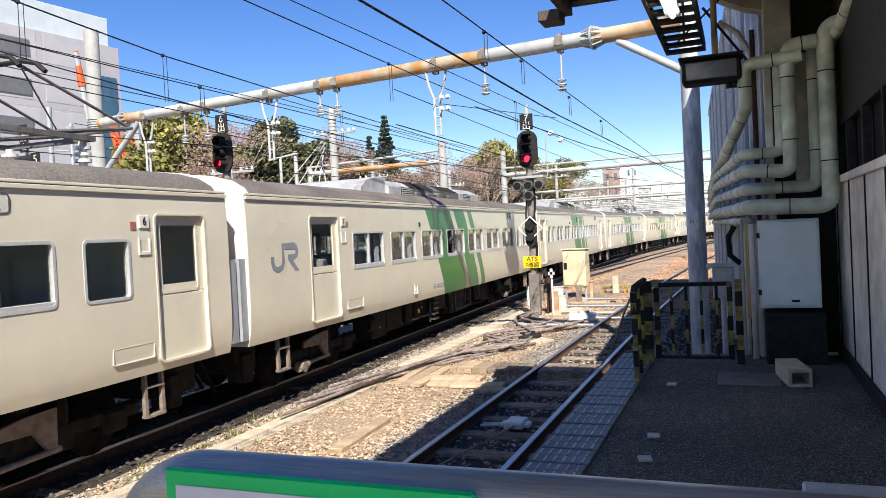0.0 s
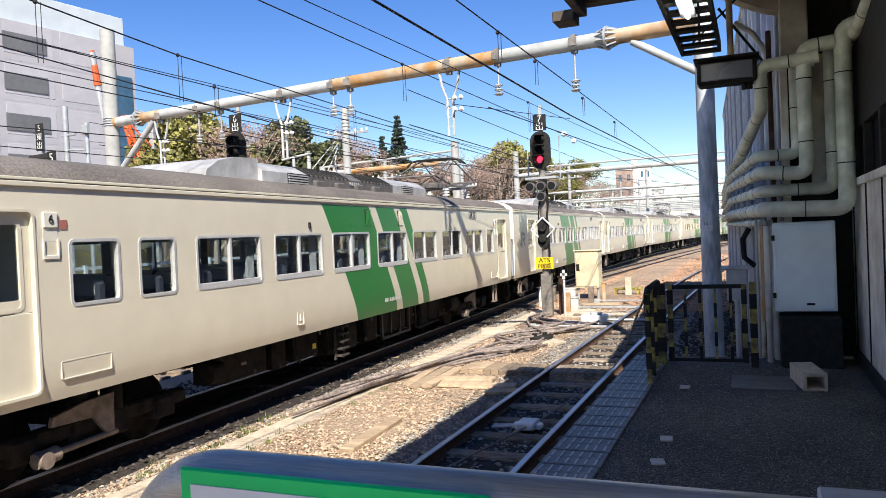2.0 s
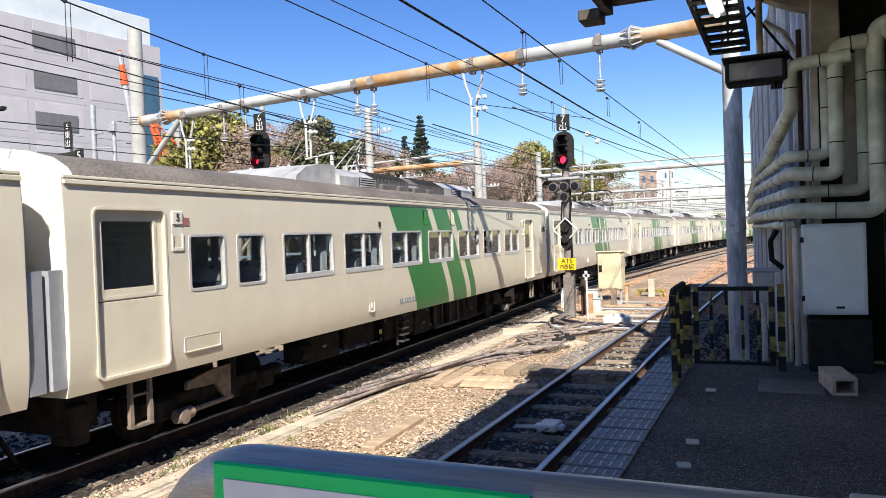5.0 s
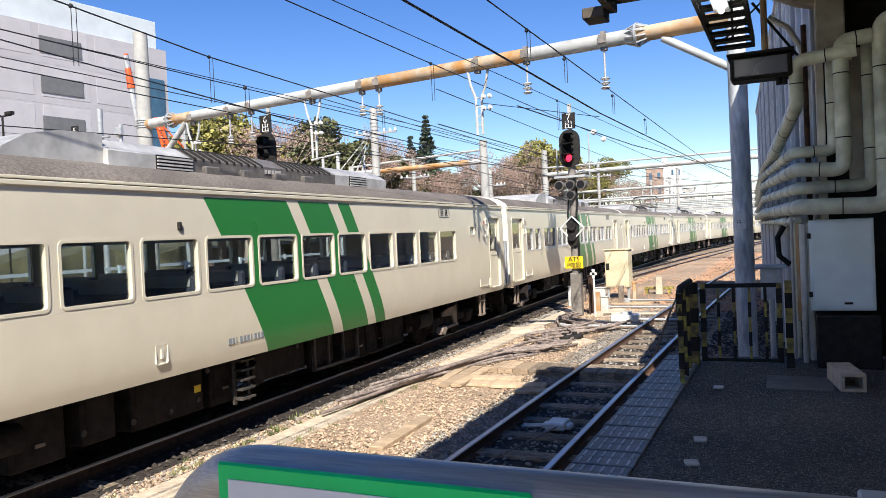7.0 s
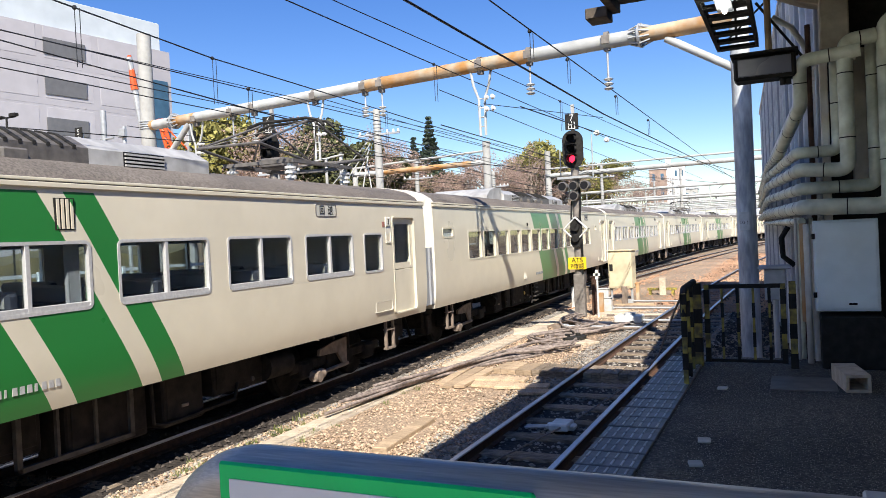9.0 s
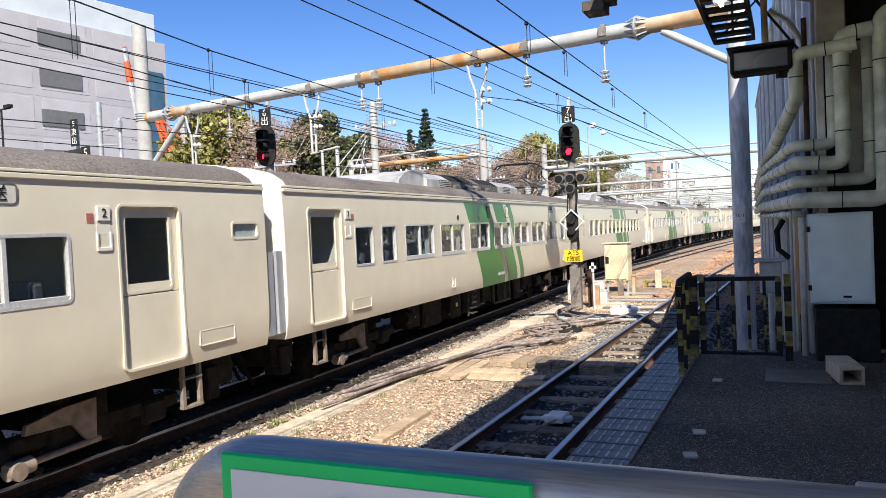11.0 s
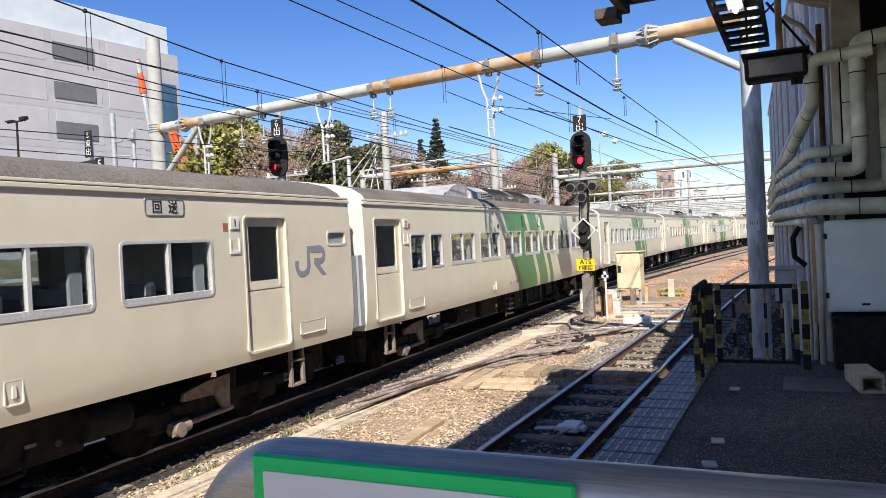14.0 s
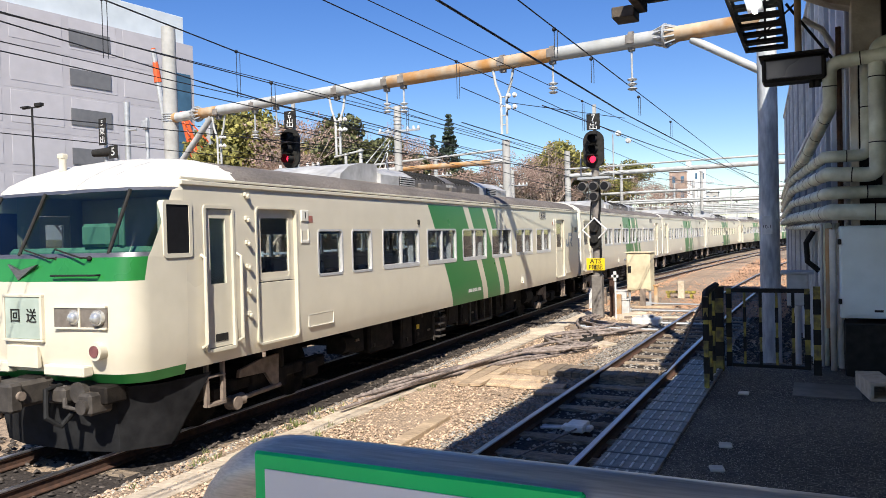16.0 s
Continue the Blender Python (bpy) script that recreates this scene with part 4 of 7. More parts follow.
def cab_nose(car):
    """The driving end: lofted outlines by height, a raked windscreen and a bluff bumper."""
    def outline(z):
        f = [(0.93, 0.2), (1.05, 0.1), (1.35, 0.03), (2.07, 0.03), (2.33, 0.09), (2.38, 0.13), (3.08, 0.5), (3.12, 0.52), (3.17, 0.54), (3.24, 0.62), (3.36, 0.82), (3.47, 1.08), (3.56, 1.45), (3.61, 1.9)]
        for (a, fa), (b, fb) in zip(f, f[1:]):
            if z <= b:
                fz = fa + (fb - fa) * (z - a) / (b - a)
                break
        half = body_x(min(z, 3.16)) if z <= 3.16 else np.interp(z, [3.16, 3.24, 3.36, 3.47, 3.56, 3.61], [1.45, 1.42, 1.3, 1.08, 0.7, 0.12])
        r = 0.34 if z < 3.1 else 0.5
        bow = 0.12
        pts = []
        for j in range(9):
            x = (half - r) * j / 8
            pts.append((x, fz + bow * (x / half) ** 2))
        y1 = fz + bow * ((half - r) / half) ** 2
        for j in range(1, 8):
            a = radians(90 * j / 7)
            pts.append((half - r + r * math.sin(a), y1 + r * (1 - math.cos(a))))
        pts.append((half, max(2.05 if z > 3.17 else 1.0, y1 + r + 0.02)))
        return [(-x, y) for x, y in pts[:0:-1]] + pts
    bands = [("nose_skirt", GREEN, [0.93, 0.98, 1.05]), ("nose", CREAM, [1.05, 1.2, 1.35, 1.6, 2.07]), ("nose_band", GREEN, [2.07, 2.2, 2.33]), ("windscreen_sill", STEEL, [2.33, 2.38]),
             ("windscreen", SHIELD, [2.38, 2.7, 3.08]), ("windscreen_head", STEEL, [3.08, 3.12]), ("nose_roof", WHITE, [3.12, 3.16, 3.24, 3.36, 3.47, 3.56, 3.61])]
    for name, material, zs in bands:
        s = Shape()
        rows = [outline(z) for z in zs]
        n = len(rows[0])
        vs = [(x, u - 10, z) for z, row in zip(zs, rows) for x, u in row]
        glassy = name == "windscreen"
        lo, hi = (2, n - 3) if glassy or name in ("nose_band", "windscreen_sill", "windscreen_head") else (0, n - 1)
        fs = [(i * n + j, i * n + j + 1, (i + 1) * n + j + 1, (i + 1) * n + j) for i in range(len(zs) - 1) for j in range(lo, hi)]
        part(name, s.add(vs, fs).mesh(name, material, True, True), material, car, {"windscreen": "raked dark windscreen", "nose_roof": "rounded white cab roof dome"}.get(name, ""))
        if lo:
            for js in (range(0, lo), range(hi, n - 1)):
                fs = [(i * n + j, i * n + j + 1, (i + 1) * n + j + 1, (i + 1) * n + j) for i in range(len(zs) - 1) for j in js]
                part("nose_corner", Shape().add(vs, fs), CREAM, car)
    part("windscreen_post", Shape().cyl((-0.2, 0.12 - 10, 2.37), (-0.2, 0.49 - 10, 3.09), 0.02, 8).cyl((1.12, 0.2 - 10, 2.37), (1.08, 0.57 - 10, 3.09), 0.022, 8).cyl((-1.12, 0.2 - 10, 2.37), (-1.08, 0.57 - 10, 3.09), 0.022, 8), DARKM, car)
    part("driver_desk", Shape().box(-1.2, 1.2, 0.7 - 10, 1.1 - 10, 1.9, 2.44, 0.05).box(0.15, 0.6, 0.66 - 10, 0.86 - 10, 2.44, 2.72, 0.04).box(0.72, 0.8, 0.7 - 10, 0.76 - 10, 2.44, 2.9, 0.02), mat("desk_green", (0.2, 0.44, 0.3), (0.16, 0.37, 0.25), 8, 0.6), car, "pale green driving desk")
    part("cab_bulkhead", Shape().box(-1.3, 1.3, 1.95 - 10, 2.0 - 10, 1.2, 3.1), LINING, car)
    for x in (0.42, 0.92):
        w = Shape().tube([(x, 0.14 - 10, 2.33), (x - 0.04, 0.04 - 10, 2.33), (x - 0.5, 0.1 - 10, 2.43)], 0.01, 6).ball((x, 0.12 - 10, 2.32), 0.03)
        part("wiper", w, DARKM, car)
    for sg in (1, -1):
        x0, x1 = (0.49, 1.17) if sg > 0 else (-1.17, -0.49)
        turn = pose(sg * 0.83, 0.045 - 10, 0, 0, 0, 6 * sg)
        hb = Shape().box(-0.36, 0.36, 0.0, 0.12, 1.56, 1.8, 0.008, turn)
        lamp_box = part("headlight_box", hb, LAMPBOX, car)
        part("lamp_divider", Shape().box(-0.012, 0.012, -0.012, 0.1, 1.57, 1.79, 0, turn).box(-0.36, 0.36, -0.012, 0.1, 1.785, 1.805, 0, turn).box(-0.36, 0.36, -0.012, 0.1, 1.555, 1.575, 0, turn), CREAM, lamp_box)
        for k in (0.26, 0.6):
            x = x0 + k if sg > 0 else x1 - k
            part("headlight", Shape().cyl((x, 0.03 - 10, 1.68), (x, 0.1 - 10, 1.68), 0.085, 20).ball((x, 0.035 - 10, 1.68), 0.07, 14, 6), LENS, lamp_box)
        x = sg * 1.06
        part("tail_lamp", Shape().cyl((x, 0.02 - 10, 1.32), (x, 0.2 - 10, 1.32), 0.1, 20), CREAM, car)
        part("tail_lens", Shape().cyl((x, 0.008 - 10, 1.32), (x, 0.05 - 10, 1.32), 0.065, 16), mat("tail_lens_red", (0.2, 0.08, 0.08), None, 10, 0.15), car)
        part("bumper_flap", Shape().box(min(sg * 0.29, sg * 0.91), max(sg * 0.29, sg * 0.91), 0.0 - 10, 0.14 - 10, 1.03, 1.15, 0.015), CREAM, car)
    board = part("destination_board", Shape().box(-0.31, 0.27, -0.0 - 10, 0.06 - 10, 1.42, 1.91, 0.012), mat("board_pale_green", (0.42, 0.48, 0.41), (0.36, 0.42, 0.35), 6, 0.4), car, "white front destination panel")
    writing("回  送", 0.17, DARKM, board, pose(0.0, -10.006, 1.68, 90, 0, 0))
    part("board_frame", Shape().box(-0.34, 0.3, -10.012, -9.96, 1.9, 1.935, 0.006).box(-0.34, 0.3, -10.012, -9.96, 1.395, 1.425, 0.006).box(-0.34, -0.305, -10.012, -9.96, 1.425, 1.9, 0.006).box(0.265, 0.3, -10.012, -9.96, 1.425, 1.9, 0.006), CREAM, board)
    part("coupler_hatch", Shape().box(-0.3, 0.2, -0.0 - 10, 0.06 - 10, 1.1, 1.35, 0.008), CREAM, car)
    part("nose_grip", Shape().tube([(0.46, 0.08 - 10, 2.14), (0.46, -0.0 - 10, 2.14), (1.08, 0.05 - 10, 2.14), (1.08, 0.12 - 10, 2.14)], 0.012, 6), SKIRT, car)
    part("nose_emblem", Shape().prism([(-0.27, 2.27), (-0.08, 2.2), (0.2, 2.26), (-0.1, 2.09)], 0.02 - 10, 0.06 - 10, 1), STEEL, car, "small silver winged plate")
    # skirt, ploughs and coupler
    pts = [(-1.35, 1.5), (-1.3, 0.75), (-1.0, 0.35), (-0.5, 0.22), (0.5, 0.22), (1.0, 0.35), (1.3, 0.75), (1.35, 1.5)]
    vs = [(x, u - 10, 0.86) for x, u in pts] + [(x * 0.93, min(u, 0.8) - 10 + 0.1, 0.11) for x, u in pts] + [(x * 0.97, u - 10 + 0.05, 0.86) for x, u in pts] + [(x * 0.9, min(u, 0.85) - 9.85, 0.11) for x, u in pts]
    fs = [(j, j + 1, 9 + j, 8 + j) for j in range(7)] + [(16 + j, 24 + j, 25 + j, 17 + j) for j in range(7)] + [(8 + j, 9 + j, 25 + j, 24 + j) for j in range(7)] + [(j, 16 + j, 17 + j, j + 1) for j in range(7)]
    part("front_skirt", Shape().add(vs, fs), SKIRT, car, "scuffed dark grey front skirt")
    part("front_coupler", Shape().box(-0.22, 0.22, -0.3 - 10, 0.5 - 10, 0.7, 0.98, 0.04).box(-0.16, 0.3, -0.42 - 10, -0.25 - 10, 0.68, 1.0, 0.03).box(0.3, 0.6, 0.0 - 10, 0.3 - 10, 0.72, 0.9, 0.03).cyl((0.75, 0.05 - 10, 0.85), (0.75, 0.3 - 10, 0.85), 0.12)
         .tube([(0.5, 0.1 - 10, 0.9), (0.62, 0.0 - 10, 0.7), (0.75, 0.05 - 10, 0.66), (0.85, 0.15 - 10, 0.8)], 0.03, 8), EDGE, car, "worn tight-lock coupler with hoses")
    for x0, x1 in ((-0.55, -0.75), (0.42, 0.62), (-0.32, -0.42)):
        part("air_hose", Shape().tube([(x0, 0.2 - 10, 0.92), (x0, -0.08 - 10, 0.88), ((x0 + x1) / 2, -0.16 - 10, 0.6), (x1, -0.06 - 10, 0.5), (x1, 0.1 - 10, 0.62)], 0.032, 8), BLACK, car)
    part("buffer_beam", Shape().box(-1.1, 1.1, 0.12 - 10, 0.42 - 10, 0.72, 0.92, 0.02), UNDER, car)
    part("coupler_pin", Shape().cyl((0.02, -0.36 - 10, 0.62), (0.02, -0.36 - 10, 1.06), 0.045, 12).cyl((-0.2, -0.3 - 10, 0.86), (0.34, -0.3 - 10, 0.86), 0.05, 12), DUST, car)
    part("plug_box", Shape().box(0.82, 1.02, -0.02 - 10, 0.3 - 10, 0.62, 0.86, 0.03).cyl((0.92, -0.06 - 10, 0.72), (0.92, 0.0 - 10, 0.72), 0.08, 14), EDGE, car)
    part("plug_box", Shape().box(-1.0, -0.82, 0.02 - 10, 0.3 - 10, 0.62, 0.86, 0.03).cyl((-0.92, -0.04 - 10, 0.72), (-0.92, 0.02 - 10, 0.72), 0.08, 14), EDGE, car)
    # crew door, its rails and the side light
    for sg in (1, -1):
        o = part("crew_door", Shape().box(min(sg * 1.41, sg * 1.45), max(sg * 1.41, sg * 1.45), 1.34 - 10, 1.81 - 10, 1.17, 1.95).box(min(sg * 1.41, sg * 1.45), max(sg * 1.41, sg * 1.45), 1.34 - 10, 1.43 - 10, 1.95, 2.87)
                 .box(min(sg * 1.41, sg * 1.45), max(sg * 1.41, sg * 1.45), 1.72 - 10, 1.81 - 10, 1.95, 2.87).box(min(sg * 1.41, sg * 1.45), max(sg * 1.41, sg * 1.45), 1.43 - 10, 1.72 - 10, 2.76, 2.87), CREAM, car)
        part("door_pane", Shape().box(min(sg * 1.42, sg * 1.43), max(sg * 1.42, sg * 1.43), 1.43 - 10, 1.72 - 10, 1.95, 2.76), PANE, o)
        part("door_frame", ring(Shape(), 1.575 - 10, 2.02, 0.56, 1.8, 0.04, 0.05, sg * 1.43, sg * 1.485), CREAM, o)
        for u in (1.25, 1.91):
            part("grab_rail", Shape().tube([(sg * 1.46, u - 10, 1.2), (sg * 1.53, u - 10, 1.24), (sg * 1.53, u - 10, 2.28), (sg * 1.46, u - 10, 2.32)], 0.022, 8), CREAM, o)
        part("vent", Shape().box(min(sg * 1.45, sg * 1.458), max(sg * 1.45, sg * 1.458), 1.49 - 10, 1.71 - 10, 1.24, 1.33), DARKM, o)
        c = part("side_light", ring(Shape(), 0.87 - 10, 2.63, 0.46, 0.66, 0.05, 0.05, sg * 1.4, sg * 1.488), CREAM, car)
        part("side_pane", Shape().box(min(sg * 1.44, sg * 1.477), max(sg * 1.44, sg * 1.477), 0.69 - 10, 1.05 - 10, 2.34, 2.92), LENS_OFF, c)
        for j in range(6):
            z = 1.5 + j * 0.31
            part("hook", Shape().box(min(sg * 1.46, sg * 1.5), max(sg * 1.46, sg * 1.5), 2.07 - 10, 2.15 - 10, z, z + 0.05, 0.006).cyl((sg * 1.47, 2.12 - 10, z), (sg * 1.53, 2.12 - 10, z), 0.03, 10), CREAM, car)
    part("whistle_lamp", Shape().cyl((-0.45, 0.95 - 10, 3.4), (-0.45, 0.95 - 10, 3.58), 0.045, 14).box(-0.5, -0.4, 0.9 - 10, 1.0 - 10, 3.56, 3.63, 0.015), CREAM, car)


def train_car(number, kind, panto):
    k = KINDS[kind]
    rnd = random.Random(number)
    car = tagged(empty("train_car"), "", "train car", "cars of the passing train")
    cab = kind == "cab"
    car["label"] = {"cab": "cream rear driving car with green bands and a raked windscreen", "panto": "cream car with slanted green bands and a raised pantograph",
                    "single": "cream car with slanted green bands and single-pane windows"}.get(kind, "cream express car with slanted green bands, rolling on the track")
    shell, lining = cached("shell" + kind, lambda: car_shell(kind))
    for me in shell:
        part("body_side", me, LIVERY, car, "cream body side with slanted green bands")
    part("lining", lining, LINING, car)
    u0 = 2.0 if cab else 0.24
    part("roof", cached("roof%.1f" % u0, lambda: roof_mesh(u0, 19.76)), ROOF, car, "sooty grey roof")
    for sg in (1, -1):
        part("gutter", cached("gut%.1f%d" % (u0, sg), lambda: gutter_mesh(0.95 if cab else 0.24, 19.76, sg)), CREAM, car)
    part("end_wall", cached("end1", lambda: end_mesh(19.77, 19.6)), WHITE, car)
    if not cab:
        part("end_wall", cached("end0", lambda: end_mesh(0.23, 0.4)), WHITE, car)
    gang = cached("gang", lambda: Shape().box(-0.5, 0.5, 9.77, 9.99, 1.05, 3.1, 0.02).mesh("gangway", BLACK))
    part("gangway", gang, BLACK, car, "black gangway bellows")
    fl = cached("flap1", lambda: Shape().prism([(1.3, 9.78), (1.44, 9.78), (1.42, 9.98), (1.34, 9.98)], 1.08, 2.28, 2).mesh("bellows_flap", GREY))
    part("bellows_flap", fl, GREY, car, "grey upright gap cover")
    if not cab:
        part("gangway", cached("gang0", lambda: Shape().box(-0.5, 0.5, -9.99, -9.77, 1.05, 3.1, 0.02).mesh("gangway", BLACK)), BLACK, car)
        part("bellows_flap", cached("flap0", lambda: Shape().prism([(1.3, -9.98), (1.44, -9.96), (1.42, -9.78), (1.34, -9.78)], 1.08, 2.28, 2).mesh("bellows_flap", GREY)), GREY, car)
    for sg in (1, -1):
        flip = Matrix.Rotation(0, 4, 'Z') if sg > 0 else Matrix.Rotation(math.pi, 4, 'Z')
        for a, b, sash in k["win"]:
            w, h = b - a, WIN_Z[1] - WIN_Z[0]
            at = Matrix.Translation((0, (a + b) / 2 - 10, sum(WIN_Z) / 2)) @ flip
            fr = part("window", cached("wf%.2f%d" % (w, sash), lambda: window_frame(w, h, sash)), ALU, car)
            fr.matrix_basis = at
            p = part("pane", cached("wp%.2f" % w, lambda: pane_mesh(w, h)), PANE, fr)
            p.visible_shadow = False
            if sash == 1 and round(a * 10) % 3:
                for end in (-1, 1):
                    part("curtain", cached("cu%.2f%d" % (w, end), lambda: curtain_mesh(w, end)), CURTAIN, fr, "gathered grey curtain")
        for a, b in k["small"]:
            at = Matrix.Translation((0, (a + b) / 2 - 10, k.get("small_z", 2.585))) @ flip
            fr = part("window", cached("sf%.2f" % (b - a), lambda: window_frame(b - a, 0.2, 2)), CREAM, car)
            fr.matrix_basis = at
            part("pane", cached("sp%.2f" % (b - a), lambda: pane_mesh(b - a, 0.2, FROST)), FROST, fr)
        for a, b in k["doors"]:
            w = b - a
            at = Matrix.Translation((0, (a + b) / 2 - 10, 0)) @ flip
            d = part("door", cached("d%.2f" % w, lambda: door_mesh(w)), CREAM, car)
            d.matrix_basis = at
            part("door_frame", cached("dt%.2f" % w, lambda: door_trim(w)), CREAM, d)
            part("door_upper", cached("du%.2f" % w, lambda: door_upper(w)), CREAM, d)
            part("window_frame", cached("dw%.2f" % w, lambda: door_window_frame(w)), CREAM, d)
            p = part("pane", cached("dp%.2f" % w, lambda: Shape().box(1.404, 1.41, -w / 2 + 0.13, w / 2 - 0.13, 1.95, 2.79).mesh("pane", PANE, False)), PANE, d)
            p.visible_shadow = False
            # number card and holder beside the door
            ub = b + 0.2 if a < 10 else a - 0.2
            card = part("number_card", cached("card", lambda: Shape().box(1.465, 1.492, -0.085, 0.085, 2.74, 2.9, 0.006).box(1.465, 1.474, -0.09, 0.09, 2.6, 2.76).box(1.465, 1.488, -0.1, 0.1, 2.42, 2.46, 0.004).box(1.465, 1.488, -0.1, -0.08, 2.46, 2.62).box(1.465, 1.488, 0.08, 0.1, 2.46, 2.62).mesh("number_card", WHITE)), WHITE, car)
            card.matrix_basis = Matrix.Translation((0, ub - 10, 0)) @ flip
            stick = part("sticker", cached("stick", lambda: Shape().box(1.462, 1.4765, -0.045, 0.045, 2.72, 2.82).mesh("sticker", STICKER)), STICKER, car, "small red sticker")
            stick.matrix_basis = Matrix.Translation((0, ub + (0.17 if a < 10 else -0.17) - 10, 0)) @ flip
            if sg > 0:
                writing(str(number), 0.13, DARKM, card, pose(1.495, 0, 2.82, 90, 0, 90))
            uh = b + 0.3 if a < 18 else a - 0.75
            hatch = part("hatch", cached("hatch", lambda: ring(Shape(), 0.3, 1.27, 0.68, 0.19, 0.008, 0.02, 1.44, 1.471).mesh("hatch", WHITE)), WHITE, car)
            hatch.matrix_basis = Matrix.Translation((0, (uh if sg > 0 else uh + 0.6) - 10, 0)) @ flip
    for j in range(16):
        u = 2.9 + j * 0.95 + (1.2 if cab else 0)
        if u > 16.6:
            break
        for x in (-0.86, 0.86):
            st = part("seat", cached("seat", seat_mesh), SEAT, car)
            st.location = (x, u - 10, 0)
            c = part("headrest_cover", cached("cover", cover_mesh), COVER, st)
    part("partition", cached("parti", lambda: Shape().box(-1.36, 1.36, 7.0, 7.05, 1.2, 3.1).box(-1.36, 1.36, -8.0, -7.95, 1.2, 3.1).mesh("partition", LINING)), LINING, car)
    # small fittings on the side towards the platform
    bu = 5.95 if panto else 5.6
    part("route_blind", cached("blind%.2f" % bu, lambda: ring(Shape(), bu, 3.0, 0.62, 0.21, 0.016, 0.05, 1.445, 1.473).mesh("route_blind", UNIT_DARK)), UNIT_DARK, car)
    bl = part("blind_board", cached("blindb%.2f" % bu, lambda: Shape().box(1.44, 1.468, bu - 0.3, bu + 0.3, 2.905, 3.095).mesh("blind_board", PALEBOARD)), PALEBOARD, car)
    writing("回  送", 0.16, DARKM, bl, pose(1.4705, bu, 2.995, 90, 0, 90))
    lu = 13.6 if cab else 6.85
    part("lock_panel", cached("lockp%d" % cab, lambda: ring(Shape(), lu - 10, 1.27, 0.2, 0.24, 0.012, 0.03, 1.44, 1.47).box(1.44, 1.474, lu - 10.02, lu - 9.98, 1.22, 1.33).mesh("lock_panel", WHITE)), WHITE, car)
    mu = 9.75 if cab else 10.1 if panto else 8.05
    s = Shape()
    for j, w in enumerate((0.06, 0.045, 0.02, 0.05, 0.05, 0.05, 0.03, 0.05, 0.05, 0.05)):
        s.box(1.44, 1.462, mu + j * 0.078 - 10, mu + j * 0.078 + w - 10, 1.2, 1.275)
    part("car_mark", cached("mark%d%d" % (cab, panto), lambda: s.mesh("car_mark", ALU if cab or panto else LOGO)), LOGO, car, "raised grey bars of unreadable lettering")["kind"] = "stuff"
    if kind in ("plain", "plain_high", "panto"):
        for uu in (9.35, 10.9):
            part("vent_recess", cached("srec%.1f" % uu, lambda: Shape().box(1.45, 1.4755, uu - 10.02, uu + 0.215 - 10, 2.73, 3.05).mesh("vent_recess", DARKM)), DARKM, car)
            v = Shape()
            for j in range(4):
                v.box(1.455, 1.484, uu + j * 0.055 - 10, uu + j * 0.055 + 0.03 - 10, 2.74, 3.04)
            part("side_vent", cached("svent%.1f" % uu, lambda: v.mesh("side_vent", LIVERY)), LIVERY, car)
    part("peep_lamp", cached("peep", lambda: Shape().box(1.46, 1.5, 7.2 - 10, 7.26 - 10, 2.7, 2.8, 0.01).mesh("peep_lamp", DARKM)), DARKM, car)
    if k["logo"]:
        y = k["logo"] - 10
        lg = Shape()
        hook = [(-0.32, 2.27), (-0.32, 2.17), (-0.29, 2.1), (-0.22, 2.065), (-0.14, 2.065), (-0.05, 2.1), (-0.01, 2.18), (-0.01, 2.425), (0.33, 2.425), (0.4, 2.4), (0.42, 2.34), (0.4, 2.28), (0.33, 2.245), (0.14, 2.245)]
        edge = []
        for j, (ya, za) in enumerate(hook):
            (yp, zp), (yn, zn) = hook[max(j - 1, 0)], hook[min(j + 1, len(hook) - 1)]
            g = math.hypot(yn - yp, zn - zp)
            wide = 0.06 if j in (7, 8) else 0.046
            edge.append(((yp - yn) / g * wide, (zp - zn) / g * wide))
        sides = [[(y + ya + q * ez, za - q * ey) for (ya, za), (ey, ez) in zip(hook, edge)] for q in (-1, 1)]
        m = len(hook)
        vs = [(x, *pt) for x in (1.455, 1.4765) for row in sides for pt in row]
        fs = [(k + j, k + j + 1, k + m + j + 1, k + m + j) for k in (0, 2 * m) for j in range(m - 1)] + [(k + j, k + j + 1, 2 * m + k + j + 1, 2 * m + k + j) for k in (0, m) for j in range(m - 1)] + [(0, m, 3 * m, 2 * m), (m - 1, 2 * m - 1, 4 * m - 1, 3 * m - 1)]
        lg.add(vs, fs)
        lg.prism([(y + 0.12, 2.22), (y + 0.25, 2.22), (y + 0.47, 2.02), (y + 0.34, 2.02)], 1.455, 1.477, 0)
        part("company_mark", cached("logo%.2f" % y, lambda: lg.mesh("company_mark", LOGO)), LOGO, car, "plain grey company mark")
    ac_unit(car, 6.68, 7.1, "long roof cooler with louvred ends")
    if panto:
        pantograph(car, 17.2)
    bogie(car, 3.1, panto)
    bogie(car, 16.9, panto)
    underfloor(car, rnd, panto, cab)
    if cab:
        cab_nose(car)
    return car


CARS = [train_car(n, k, k == "panto") for n, k in enumerate(("cab", "plain_high", "panto", "single", "plain_high", "panto", "front", "plain", "panto", "single", "plain", "panto"), 1)]


def run(t):
    """Metres that the joint behind car seven has gone along its line."""
    return 9.29 + 7.2 * t + 0.0054 * t * t


